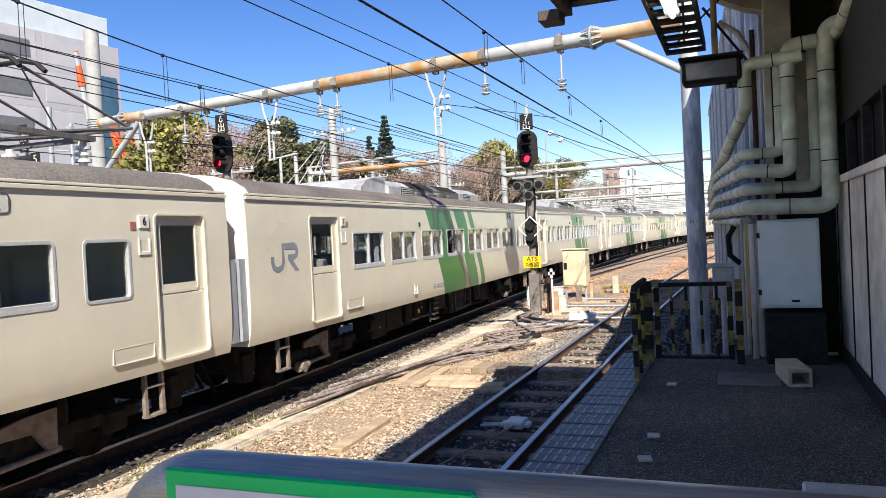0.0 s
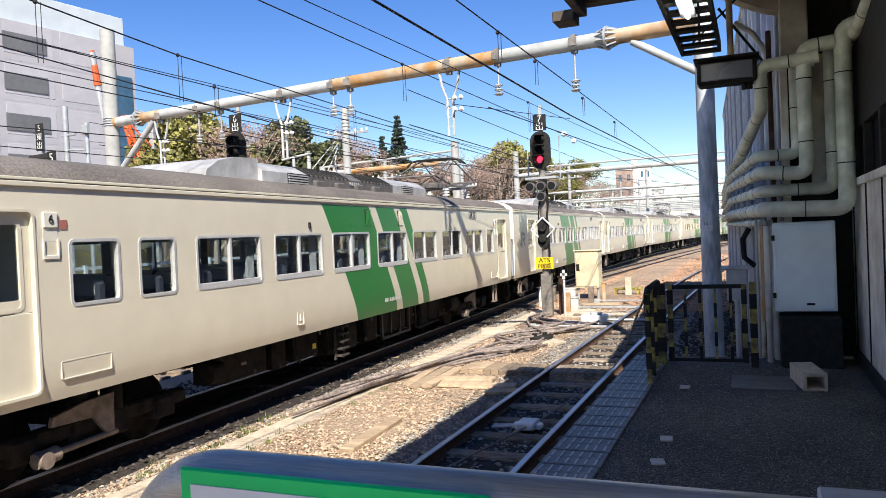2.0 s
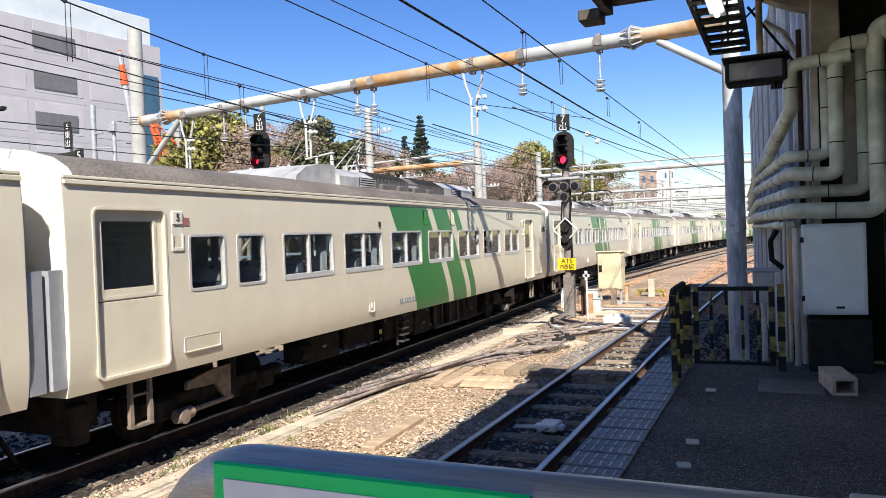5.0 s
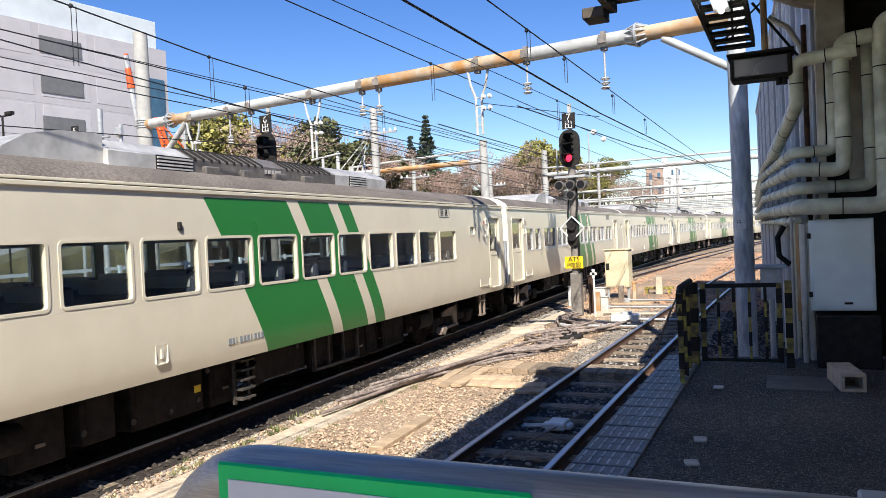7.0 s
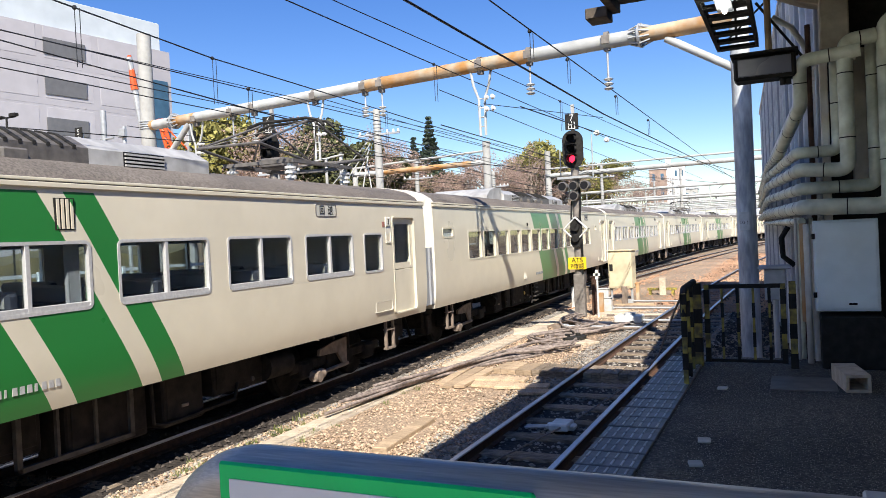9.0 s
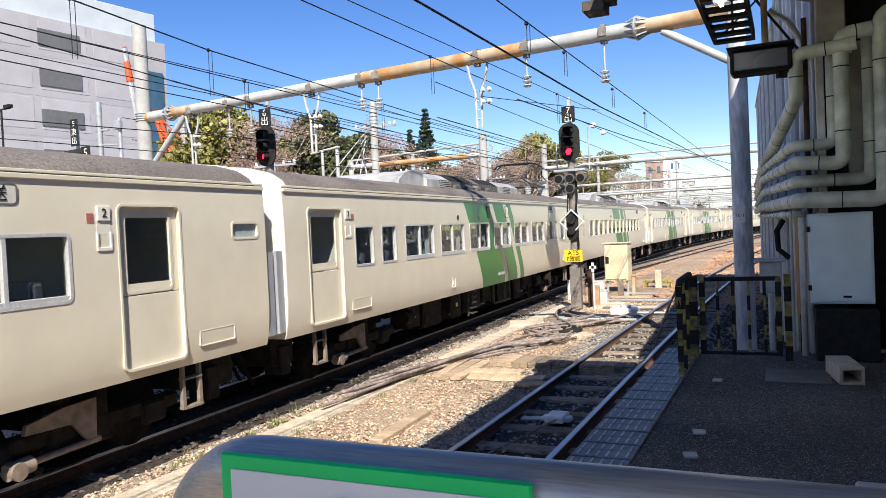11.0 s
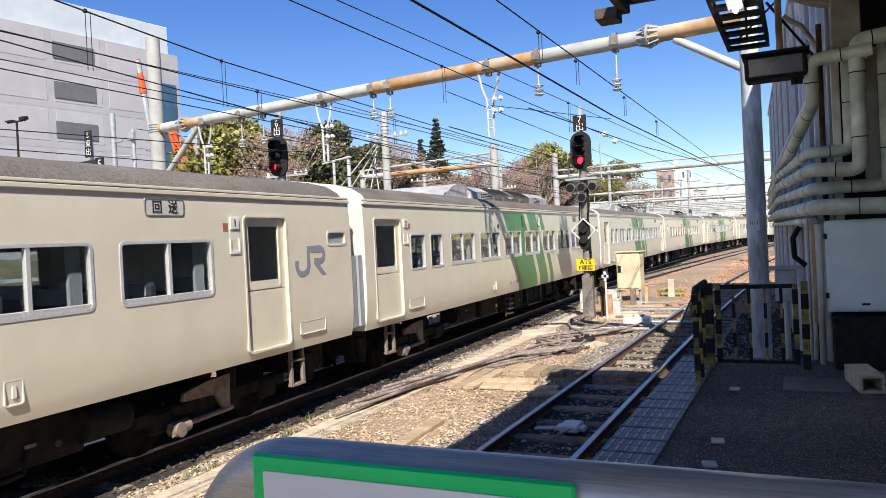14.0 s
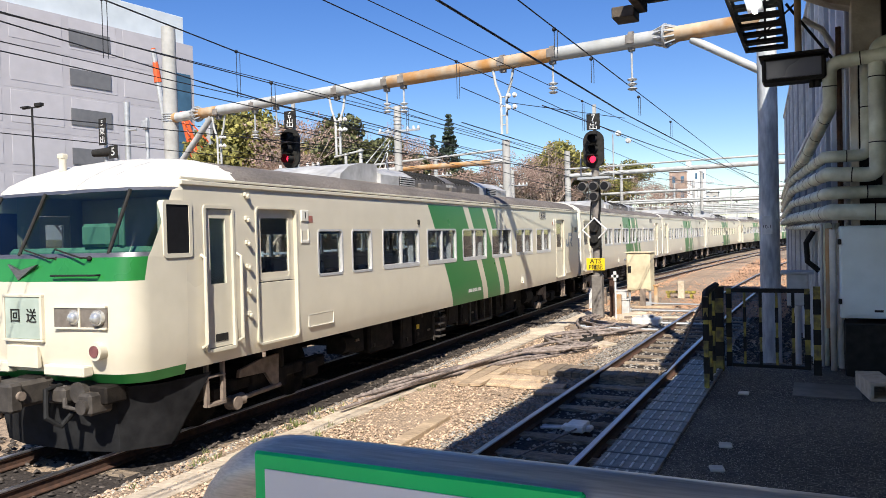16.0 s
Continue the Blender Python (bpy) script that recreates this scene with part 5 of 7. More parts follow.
def car_pose(number, t):
    mid = run(t) + 20.0 * (number - 7) + 10.0
    a, b = line_at(mid - 6.9)[0], line_at(mid + 6.9)[0]
    d = b - a
    return Matrix.Translation((a + b) / 2) @ pose(0, 0, 0, 0, 0, math.degrees(math.atan2(-d.x, d.y)))


# ---- platform end: gate, railing with sign, wall, canopy ----
def striped(parent, name, x, y, w, z0, z1, first=0):
    """A square post in yellow and black bands."""
    p = part(name, Shape().box(x - w / 2, x + w / 2, y - w / 2, y + w / 2, z0, z1, 0.004), YELLOW, parent)
    z, k = z0, first
    while z < z1 - 0.01:
        if k % 2:
            part("black_band", Shape().box(x - w / 2 - 0.003, x + w / 2 + 0.003, y - w / 2 - 0.003, y + w / 2 + 0.003, z, min(z + 0.14, z1 - 0.004)), DARKM, p)
        z += 0.14
        k += 1
    return p


def gate():
    g = tagged(empty("platform_gate"), "chipped yellow and black striped steel gate closing the platform end", "gate")
    striped(g, "post", -0.86, 7.75, 0.08, 1.106, 1.92)
    striped(g, "post", -0.01, 7.75, 0.06, 1.106, 1.92, 1)
    for x in (-0.77, -0.09):
        striped(g, "stile", x, 7.75, 0.045, 1.15, 1.9, 1)
    for i in range(4):
        striped(g, "bar", -0.63 + i * 0.14, 7.75, 0.022, 1.16, 1.87, i)
    part("rail", Shape().box(-0.79, -0.07, 7.735, 7.765, 1.86, 1.9, 0.004), DARKM, g)
    part("rail", Shape().box(-0.79, -0.07, 7.735, 7.765, 1.15, 1.18, 0.004), DARKM, g)
    return g


gate()


def edge_fence():
    g = tagged(empty("edge_fence"), "short yellow and black striped fence wing along the platform edge", "fence")
    for i, y in enumerate((6.76, 7.1, 7.45)):
        striped(g, "post", -0.86 - 0.012 * i, y, 0.04, 1.106, 1.9 + 0.01 * i, i)
    part("rail", Shape().tube([(-0.86, 6.76, 1.7), (-0.865, 6.78, 1.88), (-0.87, 6.9, 1.93), (-0.87, 7.6, 1.94)], 0.03, 8), DARKM, g)
    part("rope", Shape().tube([(-0.89, 6.9, 1.87), (-1.05, 7.5, 1.65), (-1.6, 9.9, 0.85), (-2.2, 12.5, 0.2), (-2.38, 13.4, 0.03), (-2.5, 11.8, -0.02), (-2.75, 9.8, -0.06), (-3.3, 7.2, -0.08)], 0.011, 6), CABLE, g, "slack dark rope over the rail")
    return g


edge_fence()


def railing():
    r = tagged(empty("railing"), "brushed steel tube railing across the platform end", "railing")
    k = 0.13
    y, z = 0.76, 2.195
    pts = [(1.1, y, z), (0.4, y, z), (-0.2, y, z), (-0.45, y, z)] + [(-0.715 + k - k * math.sin(radians(a)), y, z - k + k * math.cos(radians(a))) for a in range(0, 91, 9)] + [(-0.715, y, 1.8), (-0.715, y, 1.106)]
    part("top_tube", Shape().tube(pts, 0.036, 20), TUBEM, r)
    part("post", Shape().cyl((0.45, y, 1.106), (0.45, y, z - 0.03), 0.03, 16), TUBEM, r)
    part("mid_tube", Shape().cyl((-0.7, y, 1.62), (1.1, y, 1.62), 0.024, 14), TUBEM, r)
    return r


railing()
board = tagged(empty("notice_board"), "white notice with a green border hung on the railing", "sign")
part("panel", Shape().box(-0.616, -0.219, 0.712, 0.72, 1.93, 2.222, 0.003), SIGNG, board, "green border")
part("white_field", Shape().box(-0.598, -0.237, 0.7105, 0.714, 1.95, 2.203), SIGNW, board, "white field")
part("arrow", Shape().prism([(-0.5, 2.135), (-0.44, 2.185), (-0.395, 2.17), (-0.42, 2.12), (-0.47, 2.08), (-0.53, 2.08)], 0.707, 0.7115, 1), BLACK, board, "black pictogram")

# right-hand wall with windows above a panelled dado
wall = tagged(empty("wall_east"), "grimy grey panelled station wall with high windows", "wall", kind="structure")
part("dado", Shape().box(0.97, 1.2, -0.6, 8.66, 1.106, 2.78, 0.004), WALLP, wall, "stained pale panels")
part("sill", Shape().box(0.94, 1.2, -0.6, 8.66, 2.78, 2.85, 0.006), WALLP, wall)
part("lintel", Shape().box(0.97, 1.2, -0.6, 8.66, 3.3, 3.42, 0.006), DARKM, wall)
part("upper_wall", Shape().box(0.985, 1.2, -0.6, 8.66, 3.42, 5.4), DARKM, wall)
for i in range(9):
    y = 8.3 - i * 0.9
    part("mullion", Shape().box(0.96, 1.02, y - 0.03, y + 0.03, 2.85, 3.3, 0.004), DARKM, wall)
    part("pane", Shape().box(1.04, 1.05, y - 0.87, y - 0.03, 2.85, 3.3), LENS_OFF, wall)
    part("panel_joint", Shape().box(0.96, 0.972, y - 0.012, y + 0.012, 1.2, 2.78), DARKM, wall)
part("skirting", Shape().box(0.93, 0.97, -0.6, 8.6, 1.106, 1.22, 0.008), DARKM, wall)
# Dark colour stands for the unlit void behind the cabinet.
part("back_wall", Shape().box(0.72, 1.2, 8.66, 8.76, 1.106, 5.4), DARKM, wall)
part("pilaster", Shape().box(0.36, 0.61, 8.12, 8.5, 4.1, 5.3, 0.012), PILLAR, wall, "stained concrete pilaster head")
part("pilaster", Shape().box(0.35, 0.42, 8.3, 8.5, 1.106, 4.1, 0.006), WALLP, wall, "pale upright strip")
part("recess_panel", Shape().box(0.62, 0.75, 8.38, 8.6, 2.82, 4.12, 0.008), PILLAR, wall, "grimy concrete panel")
# Solid box; the shade of the opening is in its dark colour.
part("recess", Shape().box(0.42, 1.0, 8.5, 8.62, 1.106, 5.3, 0.01), DARKM, wall, "recess backing coloured dark for its shade")
part("bracket", Shape().prism([(-0.55, 5.1), (-0.2, 4.82), (0.0, 4.7), (0.2, 4.6), (0.36, 4.55), (0.36, 4.98), (0.0, 5.05)], 8.2, 8.42, 1), PILLAR, wall, "cream haunched beam end")
part("brace_rod", Shape().cyl((-0.19, 8.1, 4.63), (0.2, 8.3, 4.1), 0.014, 8), DARKM, wall)
part("brace_rod", Shape().cyl((-0.02, 8.1, 4.7), (-0.5, 8.2, 4.3), 0.01, 8), DARKM, wall)
part("haunch_pipe", Shape().tube([(-0.05, 8.45, 4.55), (0.12, 8.45, 4.42), (0.24, 8.45, 4.2), (0.28, 8.45, 4.0)], 0.03, 10), GALV, wall)
wall.matrix_basis = pose(-0.045, 0, 0)

# Unseen rear end cut at y=-2.6 to let sun onto the pale concrete.
canopy = tagged(empty("canopy"), "brown corrugated platform canopy on steel beams", "canopy", kind="structure")
part("fascia", Shape().box(-1.72, -1.62, -2.6, 8.5, 4.86, 5.12, 0.01), CANOPY, canopy)
part("end_beam", Shape().box(-1.62, 1.4, 8.3, 8.5, 4.95, 5.2, 0.01), CANOPY, canopy)
sheet = Shape()
for i in range(76):
    x = -1.7 + i * 0.06
    sheet.box(x, x + 0.06, -2.6, 8.6, 5.13 + (0.03 if i % 2 else 0), 5.16 + (0.03 if i % 2 else 0))
part("roof_sheet", sheet, CANOPY, canopy)
for i in range(4):
    y = 6.4 - i * 2.2
    part("cross_beam", Shape().box(-1.62, 6, y - 0.07, y + 0.07, 4.9, 5.12, 0.01), CANOPY, canopy)
part("roof_far_side", Shape().box(2.8, 12.0, -2.6, 8.6, 5.14, 5.2), CANOPY, canopy)
part("closing_wall", Shape().box(5.9, 6.1, -2.6, 8.6, 1.1, 5.2), WALLP, canopy)
part("corner_trim", Shape().box(-1.96, -1.72, 8.25, 8.55, 4.78, 4.9, 0.01), CANOPY, canopy)

rack = tagged(empty("cable_rack"), "dark steel cable rack hung under the canopy", "cable rack")
for x in (-0.6, -0.24):
    part("side_rail", Shape().box(x - 0.015, x + 0.015, 3.6, 8.25, 4.23, 4.33), DARKM, rack)
for i in range(15):
    part("rung", Shape().box(-0.6, -0.24, 3.7 + i * 0.32, 3.82 + i * 0.32, 4.24, 4.27), DARKM, rack)
for i in range(4):
    part("hanger", Shape().cyl((-0.42, 4.0 + i * 1.35, 4.3), (-0.42, 4.0 + i * 1.35, 5.0), 0.012, 6), DARKM, rack)
lamp = tagged(empty("tube_lamp"), "lit fluorescent tube on the cable rack", "lamp")
part("tube", Shape().cyl((-0.42, 5.3, 4.2), (-0.42, 6.6, 4.2), 0.02, 10), TUBE, lamp)
part("tray", Shape().box(-0.48, -0.36, 5.2, 6.7, 4.222, 4.24), GREY, lamp)

mon = tagged(empty("platform_monitor"), "boxed platform monitor with a dark screen on a ceiling pole", "monitor")
part("case", Shape().box(-0.44, 0.1, 7.72, 7.98, 3.82, 4.04, 0.02), DARKM, mon)
part("screen", Shape().box(-0.4, 0.06, 7.706, 7.72, 3.85, 4.015, 0.004), mat("screen_grey", (0.12, 0.12, 0.16), (0.1, 0.1, 0.14), 5, 0.3), mon, "blank grey screen")
part("hood", Shape().box(-0.46, 0.12, 7.62, 7.98, 4.04, 4.06, 0.004), DARKM, mon)
part("pole", Shape().cyl((-0.13, 7.86, 4.06), (-0.13, 7.86, 5.0), 0.03, 12), OCHRE, mon)
part("foot", Shape().cyl((-0.02, 7.85, 3.76), (-0.02, 7.85, 3.82), 0.025, 10).cyl((0.03, 7.85, 3.76), (0.03, 7.85, 3.82), 0.025, 10), DARKM, mon)

# pipes: each comes along the building, turns at the wall and rises
def pipe(pts, r, label):
    """Rounded corners along the way."""
    out = [Vector(pts[0])]
    for a, b, c in zip(pts, pts[1:], pts[2:]):
        a, b, c = Vector(a), Vector(b), Vector(c)
        k = min(1.5 * r, (a - b).length / 2.1, (c - b).length / 2.1)
        p, q = b + (a - b).normalized() * k, b + (c - b).normalized() * k
        for i in range(7):
            t = i / 6
            out.append(p * (1 - t) ** 2 + b * 2 * t * (1 - t) + q * t * t)
    out.append(Vector(pts[-1]))
    th = tagged(empty("service_pipe"), label, "pipe", "lagged service pipes")
    part("pipe", Shape().tube(out, r, 18), PIPE, th)
    for a, b in zip(pts, pts[1:]):
        a, b = Vector(a), Vector(b)
        d = (b - a)
        n = max(1, min(6, int(d.length / 0.55)))
        for i in range(n):
            c = a + d * ((i + 0.5) / n)
            part("clamp_band", Shape().cyl(c - d.normalized() * 0.005, c + d.normalized() * 0.005, r + 0.002, 18), DARKM, th)
    return th


P1 = "thick pale green lagged pipe bending down the wall"
pipe([(1.3, 7.6, 4.25), (0.82, 7.8, 4.22), (0.82, 7.8, 2.58), (0.13, 7.85, 2.6), (-0.35, 14.0, 2.62), (-0.9, 26, 2.6)], 0.075, P1)
pipe([(0.9, 8.05, 4.15), (0.735, 8.05, 4.12), (0.735, 8.05, 2.78), (0.11, 8.02, 2.78), (-0.34, 14.0, 2.86), (-0.9, 26, 2.8)], 0.06, P1)
pipe([(0.75, 7.8, 4.1), (0.495, 7.8, 4.08), (0.495, 7.8, 2.92), (0.1, 7.85, 2.95), (-0.34, 14.0, 3.08), (-0.9, 26, 3.0)], 0.066, P1)
pipe([(0.6, 8.03, 4.0), (0.43, 8.03, 4.0), (0.43, 8.03, 3.12), (0.08, 8.0, 3.12), (-0.34, 14.0, 3.25), (-0.9, 26, 3.2)], 0.055, P1)
pipe([(0.62, 7.75, 3.98), (0.125, 7.8, 3.95), (0.125, 7.85, 3.55), (-0.1, 9.5, 3.25), (-0.32, 14.0, 3.42), (-0.9, 26, 3.4)], 0.06, P1)
pipe([(1.3, 3.2, 4.6), (0.98, 6.4, 4.35), (0.92, 7.5, 4.15), (0.9, 8.3, 4.15)], 0.06, "pale lagged pipe under the canopy")
pipe([(0.1, 8.2, 2.47), (-0.05, 9.0, 2.47), (-0.3, 14.0, 2.46), (-0.8, 26, 2.46)], 0.035, "thin grey conduit along the building")
for i in range(7):
    x = 0.04 + 0.035 * i
    s = Shape().cyl((x, 8.25 + 0.05 * (i % 3), 1.0), (x, 8.25 + 0.05 * (i % 3), 4.4 if i == 5 else 2.5), 0.014 + 0.006 * (i % 3), 8)
    thing("conduit", s, (GALV, PIPE, RUST)[i % 3], "thin upright conduit beside the gate", "conduit", "conduits beside the gate")
thing("white_conduit", Shape().cyl((0.13, 8.05, 1.106), (0.13, 8.05, 2.44), 0.028, 12), PORC, "white upright conduit beside the gate", "conduit", "conduits beside the gate")
thing("white_conduit", Shape().cyl((0.2, 8.2, 1.106), (0.2, 8.2, 2.44), 0.03, 12), PORC, "white upright conduit beside the gate", "conduit", "conduits beside the gate")
thing("drain_pipe", Shape().cyl((0.1, 8.12, 1.5), (0.1, 8.12, 2.45), 0.03, 12), OCHRE, "rusty ochre drain pipe", "pipe")
thing("bent_hose", Shape().tube([(-0.03, 9, 2.42), (-0.1, 9, 2.3), (-0.09, 9, 2.1), (0.02, 9, 2.0)], 0.03, 10), BLACK, "black hose drooping from the pipes", "hose")

cab = tagged(empty("electric_cabinet"), "pale blue-grey electric cabinet on a dark stand", "cabinet")
part("case", Shape().box(0.185, 0.72, 7.9, 8.14, 1.62, 2.47, 0.008), BLUEGREY, cab)
part("door", Shape().box(0.205, 0.7, 7.886, 7.902, 1.645, 2.45, 0.004), BLUEGREY, cab)
part("label_plate", Shape().box(0.46, 0.53, 7.882, 7.887, 1.68, 1.7), DARKM, cab)
part("hinge", Shape().box(0.17, 0.2, 7.88, 7.9, 1.75, 1.8).box(0.17, 0.2, 7.88, 7.9, 2.3, 2.35), DARKM, cab)
part("stand", Shape().box(0.22, 0.74, 7.75, 8.3, 1.106, 1.58, 0.01), DARKM, cab, "dark covered stand")

# building that runs on beyond the platform end
side = tagged(empty("station_building"), "blue-grey station building with upright ribs along the track", "building")
d0, d1 = Vector((0.3, 8.8, 0)), Vector((-0.95, 30, 0))
dv = (d1 - d0).normalized()
rot = Matrix.Translation(d0) @ pose(0, 0, 0, 0, 0, math.degrees(math.atan2(-dv.x, dv.y)))
L0 = (d1 - d0).length
w = part("wall", Shape().box(0.14, 4.0, 0, L0, 0.0, 6.8), FACADE, side)
w.matrix_basis = rot
for i in range(24):
    p = part("rib", Shape().box(0.0, 0.14, -0.06, 0.06, 0.0, 6.6, 0.01), FACADE if i % 3 else GREY, side)
    p.matrix_basis = rot @ Matrix.Translation((0, 0.2 + i * L0 / 24, 0))
    q = part("panel", Shape().box(0.09, 0.142, 0.1, L0 / 24 - 0.1, 3.2, 5.4, 0.01), GREY, side)
    q.matrix_basis = rot @ Matrix.Translation((0, 0.2 + i * L0 / 24, 0))
for z in (2.4, 4.1, 6.4):
    p = part("band", Shape().box(-0.02, 0.16, 0, L0, z, z + 0.08), FACADE, side)
    p.matrix_basis = rot
hood = part("awning", Shape().box(-0.12, 0.1, 3.0, L0, 2.55, 2.62), FACADE, side)
hood.matrix_basis = rot
jb = tagged(empty("junction_box"), "pale grey junction box on a short post", "junction box")
part("case", Shape().box(-0.14, 0.14, -0.1, 0.1, 1.0, 1.45, 0.01), GALV, jb)
part("post", Shape().cyl((0, 0, -0.2), (0, 0, 1.0), 0.04, 10), GALV, jb)
jb.matrix_basis = pose(-0.25, 12.0, 0.35)
part("lid", Shape().box(-0.22, 0.22, -0.16, 0.16, 1.45, 1.5, 0.01), GALV, jb)


# ---- gantry over the tracks ----
def gantry(name, a, b, z, r, label, ochre=(), collars=(), brace=True, pole_a=None, pole_b=None, pa=BLUEPOLE, pb=CONC_POLE, ra=0.172, rb=0.23):
    g = tagged(empty(name), label, "gantry", "gantries over the yard")
    a, b = Vector((*a, z - 0.05)), Vector((*b, z + 0.05))
    d = b - a
    part("beam", Shape().cyl(a, b, r, 24), BEAM, g)
    for q0, q1 in ochre:
        part("rusted_length", Shape().cyl(a + d * q0, a + d * q1, r + 0.004, 24), OCHRE, g, "rust-stained ochre length of the tube")
    n = d.normalized()
    for q in collars:
        c = a + d * q
        s = Shape().cyl(c - n * 0.02, c + n * 0.02, r + 0.09, 24)
        for j in range(10):
            an = 2 * math.pi * j / 10
            o = Vector((0, 0, 1)) * math.cos(an) + n.cross(Vector((0, 0, 1))) * math.sin(an)
            for sg in (-1, 1):
                s.cyl(c + o * (r + 0.07), c + n * sg * 0.2 + o * r, 0.02, 5)
        part("flange", s, GALV, g)["kind"] = "stuff"
    if pole_a:
        part("pole", Shape().cyl((a.x, a.y, -0.3), (a.x, a.y, pole_a), ra, 28, ra * 0.93), pa, g)
    if pole_b:
        part("pole", Shape().cyl((b.x, b.y, -0.3), (b.x, b.y, pole_b), rb, 28, rb * 0.9), pb, g)
        for k in range(9):
            z1 = z - 1.6 + k * 0.07 + (1.2 if k > 4 else 0)
            part("band", Shape().cyl((b.x, b.y, z1), (b.x, b.y, z1 + 0.025), rb + 0.012, 20), GALV, g)
    if brace:
        part("brace", Shape().cyl(a + n * 1.3 - Vector((0, 0, r)), a - Vector((0, 0, 0.95)), 0.075, 14), BEAM, g)
        part("brace", Shape().cyl(b - n * 1.9 - Vector((0, 0, r)), b - Vector((0, 0, 1.7)), 0.085, 14), BEAM, g)
    return g


GA, GB = (-0.73, 14.6), (-17.5, 17.1)
gan = gantry("gantry", GA, GB, 6.2, 0.142, "pale tubular gantry with rusty lengths over the tracks", ((0.0, 0.105), (0.245, 0.5), (0.87, 0.93), (0.98, 1.0)), (0.105, 0.925), True, 7.4, 9.0)
plate = part("number_plate", Shape().box(-0.085, 0.085, -0.012, 0.0, -0.16, 0.16, 0.004), PORC, gan, "small white pole number plate")
plate.matrix_basis = pose(-0.76, 14.41, 2.52)
writing("10-1", 0.085, DARKM, plate, pose(0, -0.0135, -0.03, 90, 0, 0))


def on_beam(q):
    return Vector((GA[0] + (GB[0] - GA[0]) * q, GA[1] + (GB[1] - GA[1]) * q, 6.2))


def hanger(q, drop, kind):
    """What hangs from the beam: a strut of insulators, or a forked bracket."""
    p = on_beam(q)
    h = tagged(empty("wire_hanger"), "insulated wire hanger below the gantry" if kind == 0 else "pale forked bracket below the gantry", "hanger", "hangers below the gantry")
    part("clamp", Shape().cyl(p + Vector((-0.045, 0, 0)), p + Vector((0.045, 0, 0)), 0.158, 20).box(p.x - 0.08, p.x + 0.08, p.y - 0.17, p.y - 0.13, p.z - 0.1, p.z + 0.06).box(p.x - 0.06, p.x + 0.06, p.y - 0.06, p.y + 0.06, p.z - 0.22, p.z - 0.14), MAST, h)
    if kind == 0:
        part("rod", Shape().cyl(p - Vector((0, 0, 0.15)), p - Vector((0, 0, drop)), 0.022, 8), GALV, h)
        for j in range(3):
            c = p - Vector((0, 0, drop - 0.09 * j))
            part("insulator", Shape().cyl(c, c + Vector((0, 0, 0.025)), 0.1, 14, 0.05).cyl(c - Vector((0, 0, 0.03)), c, 0.06, 12, 0.1), PORC, h)
    else:
        s = Shape()
        for sg in (-1, 1):
            s.tube([p + Vector((sg * 0.24, 0, -0.12)), p + Vector((sg * 0.18, 0, -0.45)), p + Vector((sg * 0.07, 0, -0.75)), p + Vector((sg * 0.06, 0, -drop))], 0.03, 8)
        for j in range(4):
            zz = -0.75 - j * (drop - 0.75) / 4
            s.cyl(p + Vector((-0.07, 0, zz)), p + Vector((0.07, 0, zz)), 0.015, 6)
        part("fork", s, BEAM, h)
        for zz in (-0.75, -1.0):
            for j in range(2):
                c = p + Vector((0.14 + 0.14 * j, -0.1, zz))
                part("insulator", Shape().cyl(c, c + Vector((0.05, -0.02, 0)), 0.06, 14, 0.035), PORC, h)


for q, drop, kind in ((0.145, 0.95, 0), (0.245, 0.8, 0), (0.315, 1.55, 1), (0.475, 0.75, 0), (0.505, 0.7, 0), (0.60, 1.6, 1), (0.73, 0.9, 0), (0.78, 0.9, 0), (0.87, 1.6, 1)):
    hanger(q, drop, kind)

# smaller gantries and poles farther along
gantry("gantry", (-13.2, 34.0), (-21.5, 35.5), 6.05, 0.13, "small tubular gantry behind the train", ((0.1, 0.75),), (), False, 7.0, 6.5, CONC_POLE, CONC_POLE, 0.2, 0.16)
stay_frame = tagged(empty("stay_frame"), "pale tubular stays beside the small gantry", "stays")
part("upper_tube", Shape().cyl((-13.2, 34.0, 6.55), (-21.5, 35.5, 6.45), 0.055, 10), BEAM, stay_frame)
for q in range(5):
    part("stay", Shape().cyl((-17.2 - 0.25 * q, 30.0 + 0.3 * q, 7.2 - 0.25 * q), (-20.6 + 0.9 * q, 29.0 + 0.2 * q, 3.4), 0.028, 8), BEAM, stay_frame)
part("post", Shape().cyl((-19.2, 30.5, -0.2), (-19.2, 30.5, 6.7), 0.09, 12).cyl((-19.9, 30.3, -0.2), (-19.9, 30.3, 6.5), 0.07, 12).cyl((-20.6, 30.4, 6.4), (-19.0, 30.4, 6.6), 0.05, 8), BEAM, stay_frame)
gantry("gantry", (-1.5, 55.0), (-17.4, 58.0), 6.9, 0.17, "long white gantry across the yard", (), (), False, 7.4, 8.9, GALV, CONC_POLE, 0.18, 0.25)
part("upper_tube", Shape().cyl((-1.5, 55.0, 7.35), (-17.4, 58.0, 7.5), 0.07, 12), BEAM, gan)
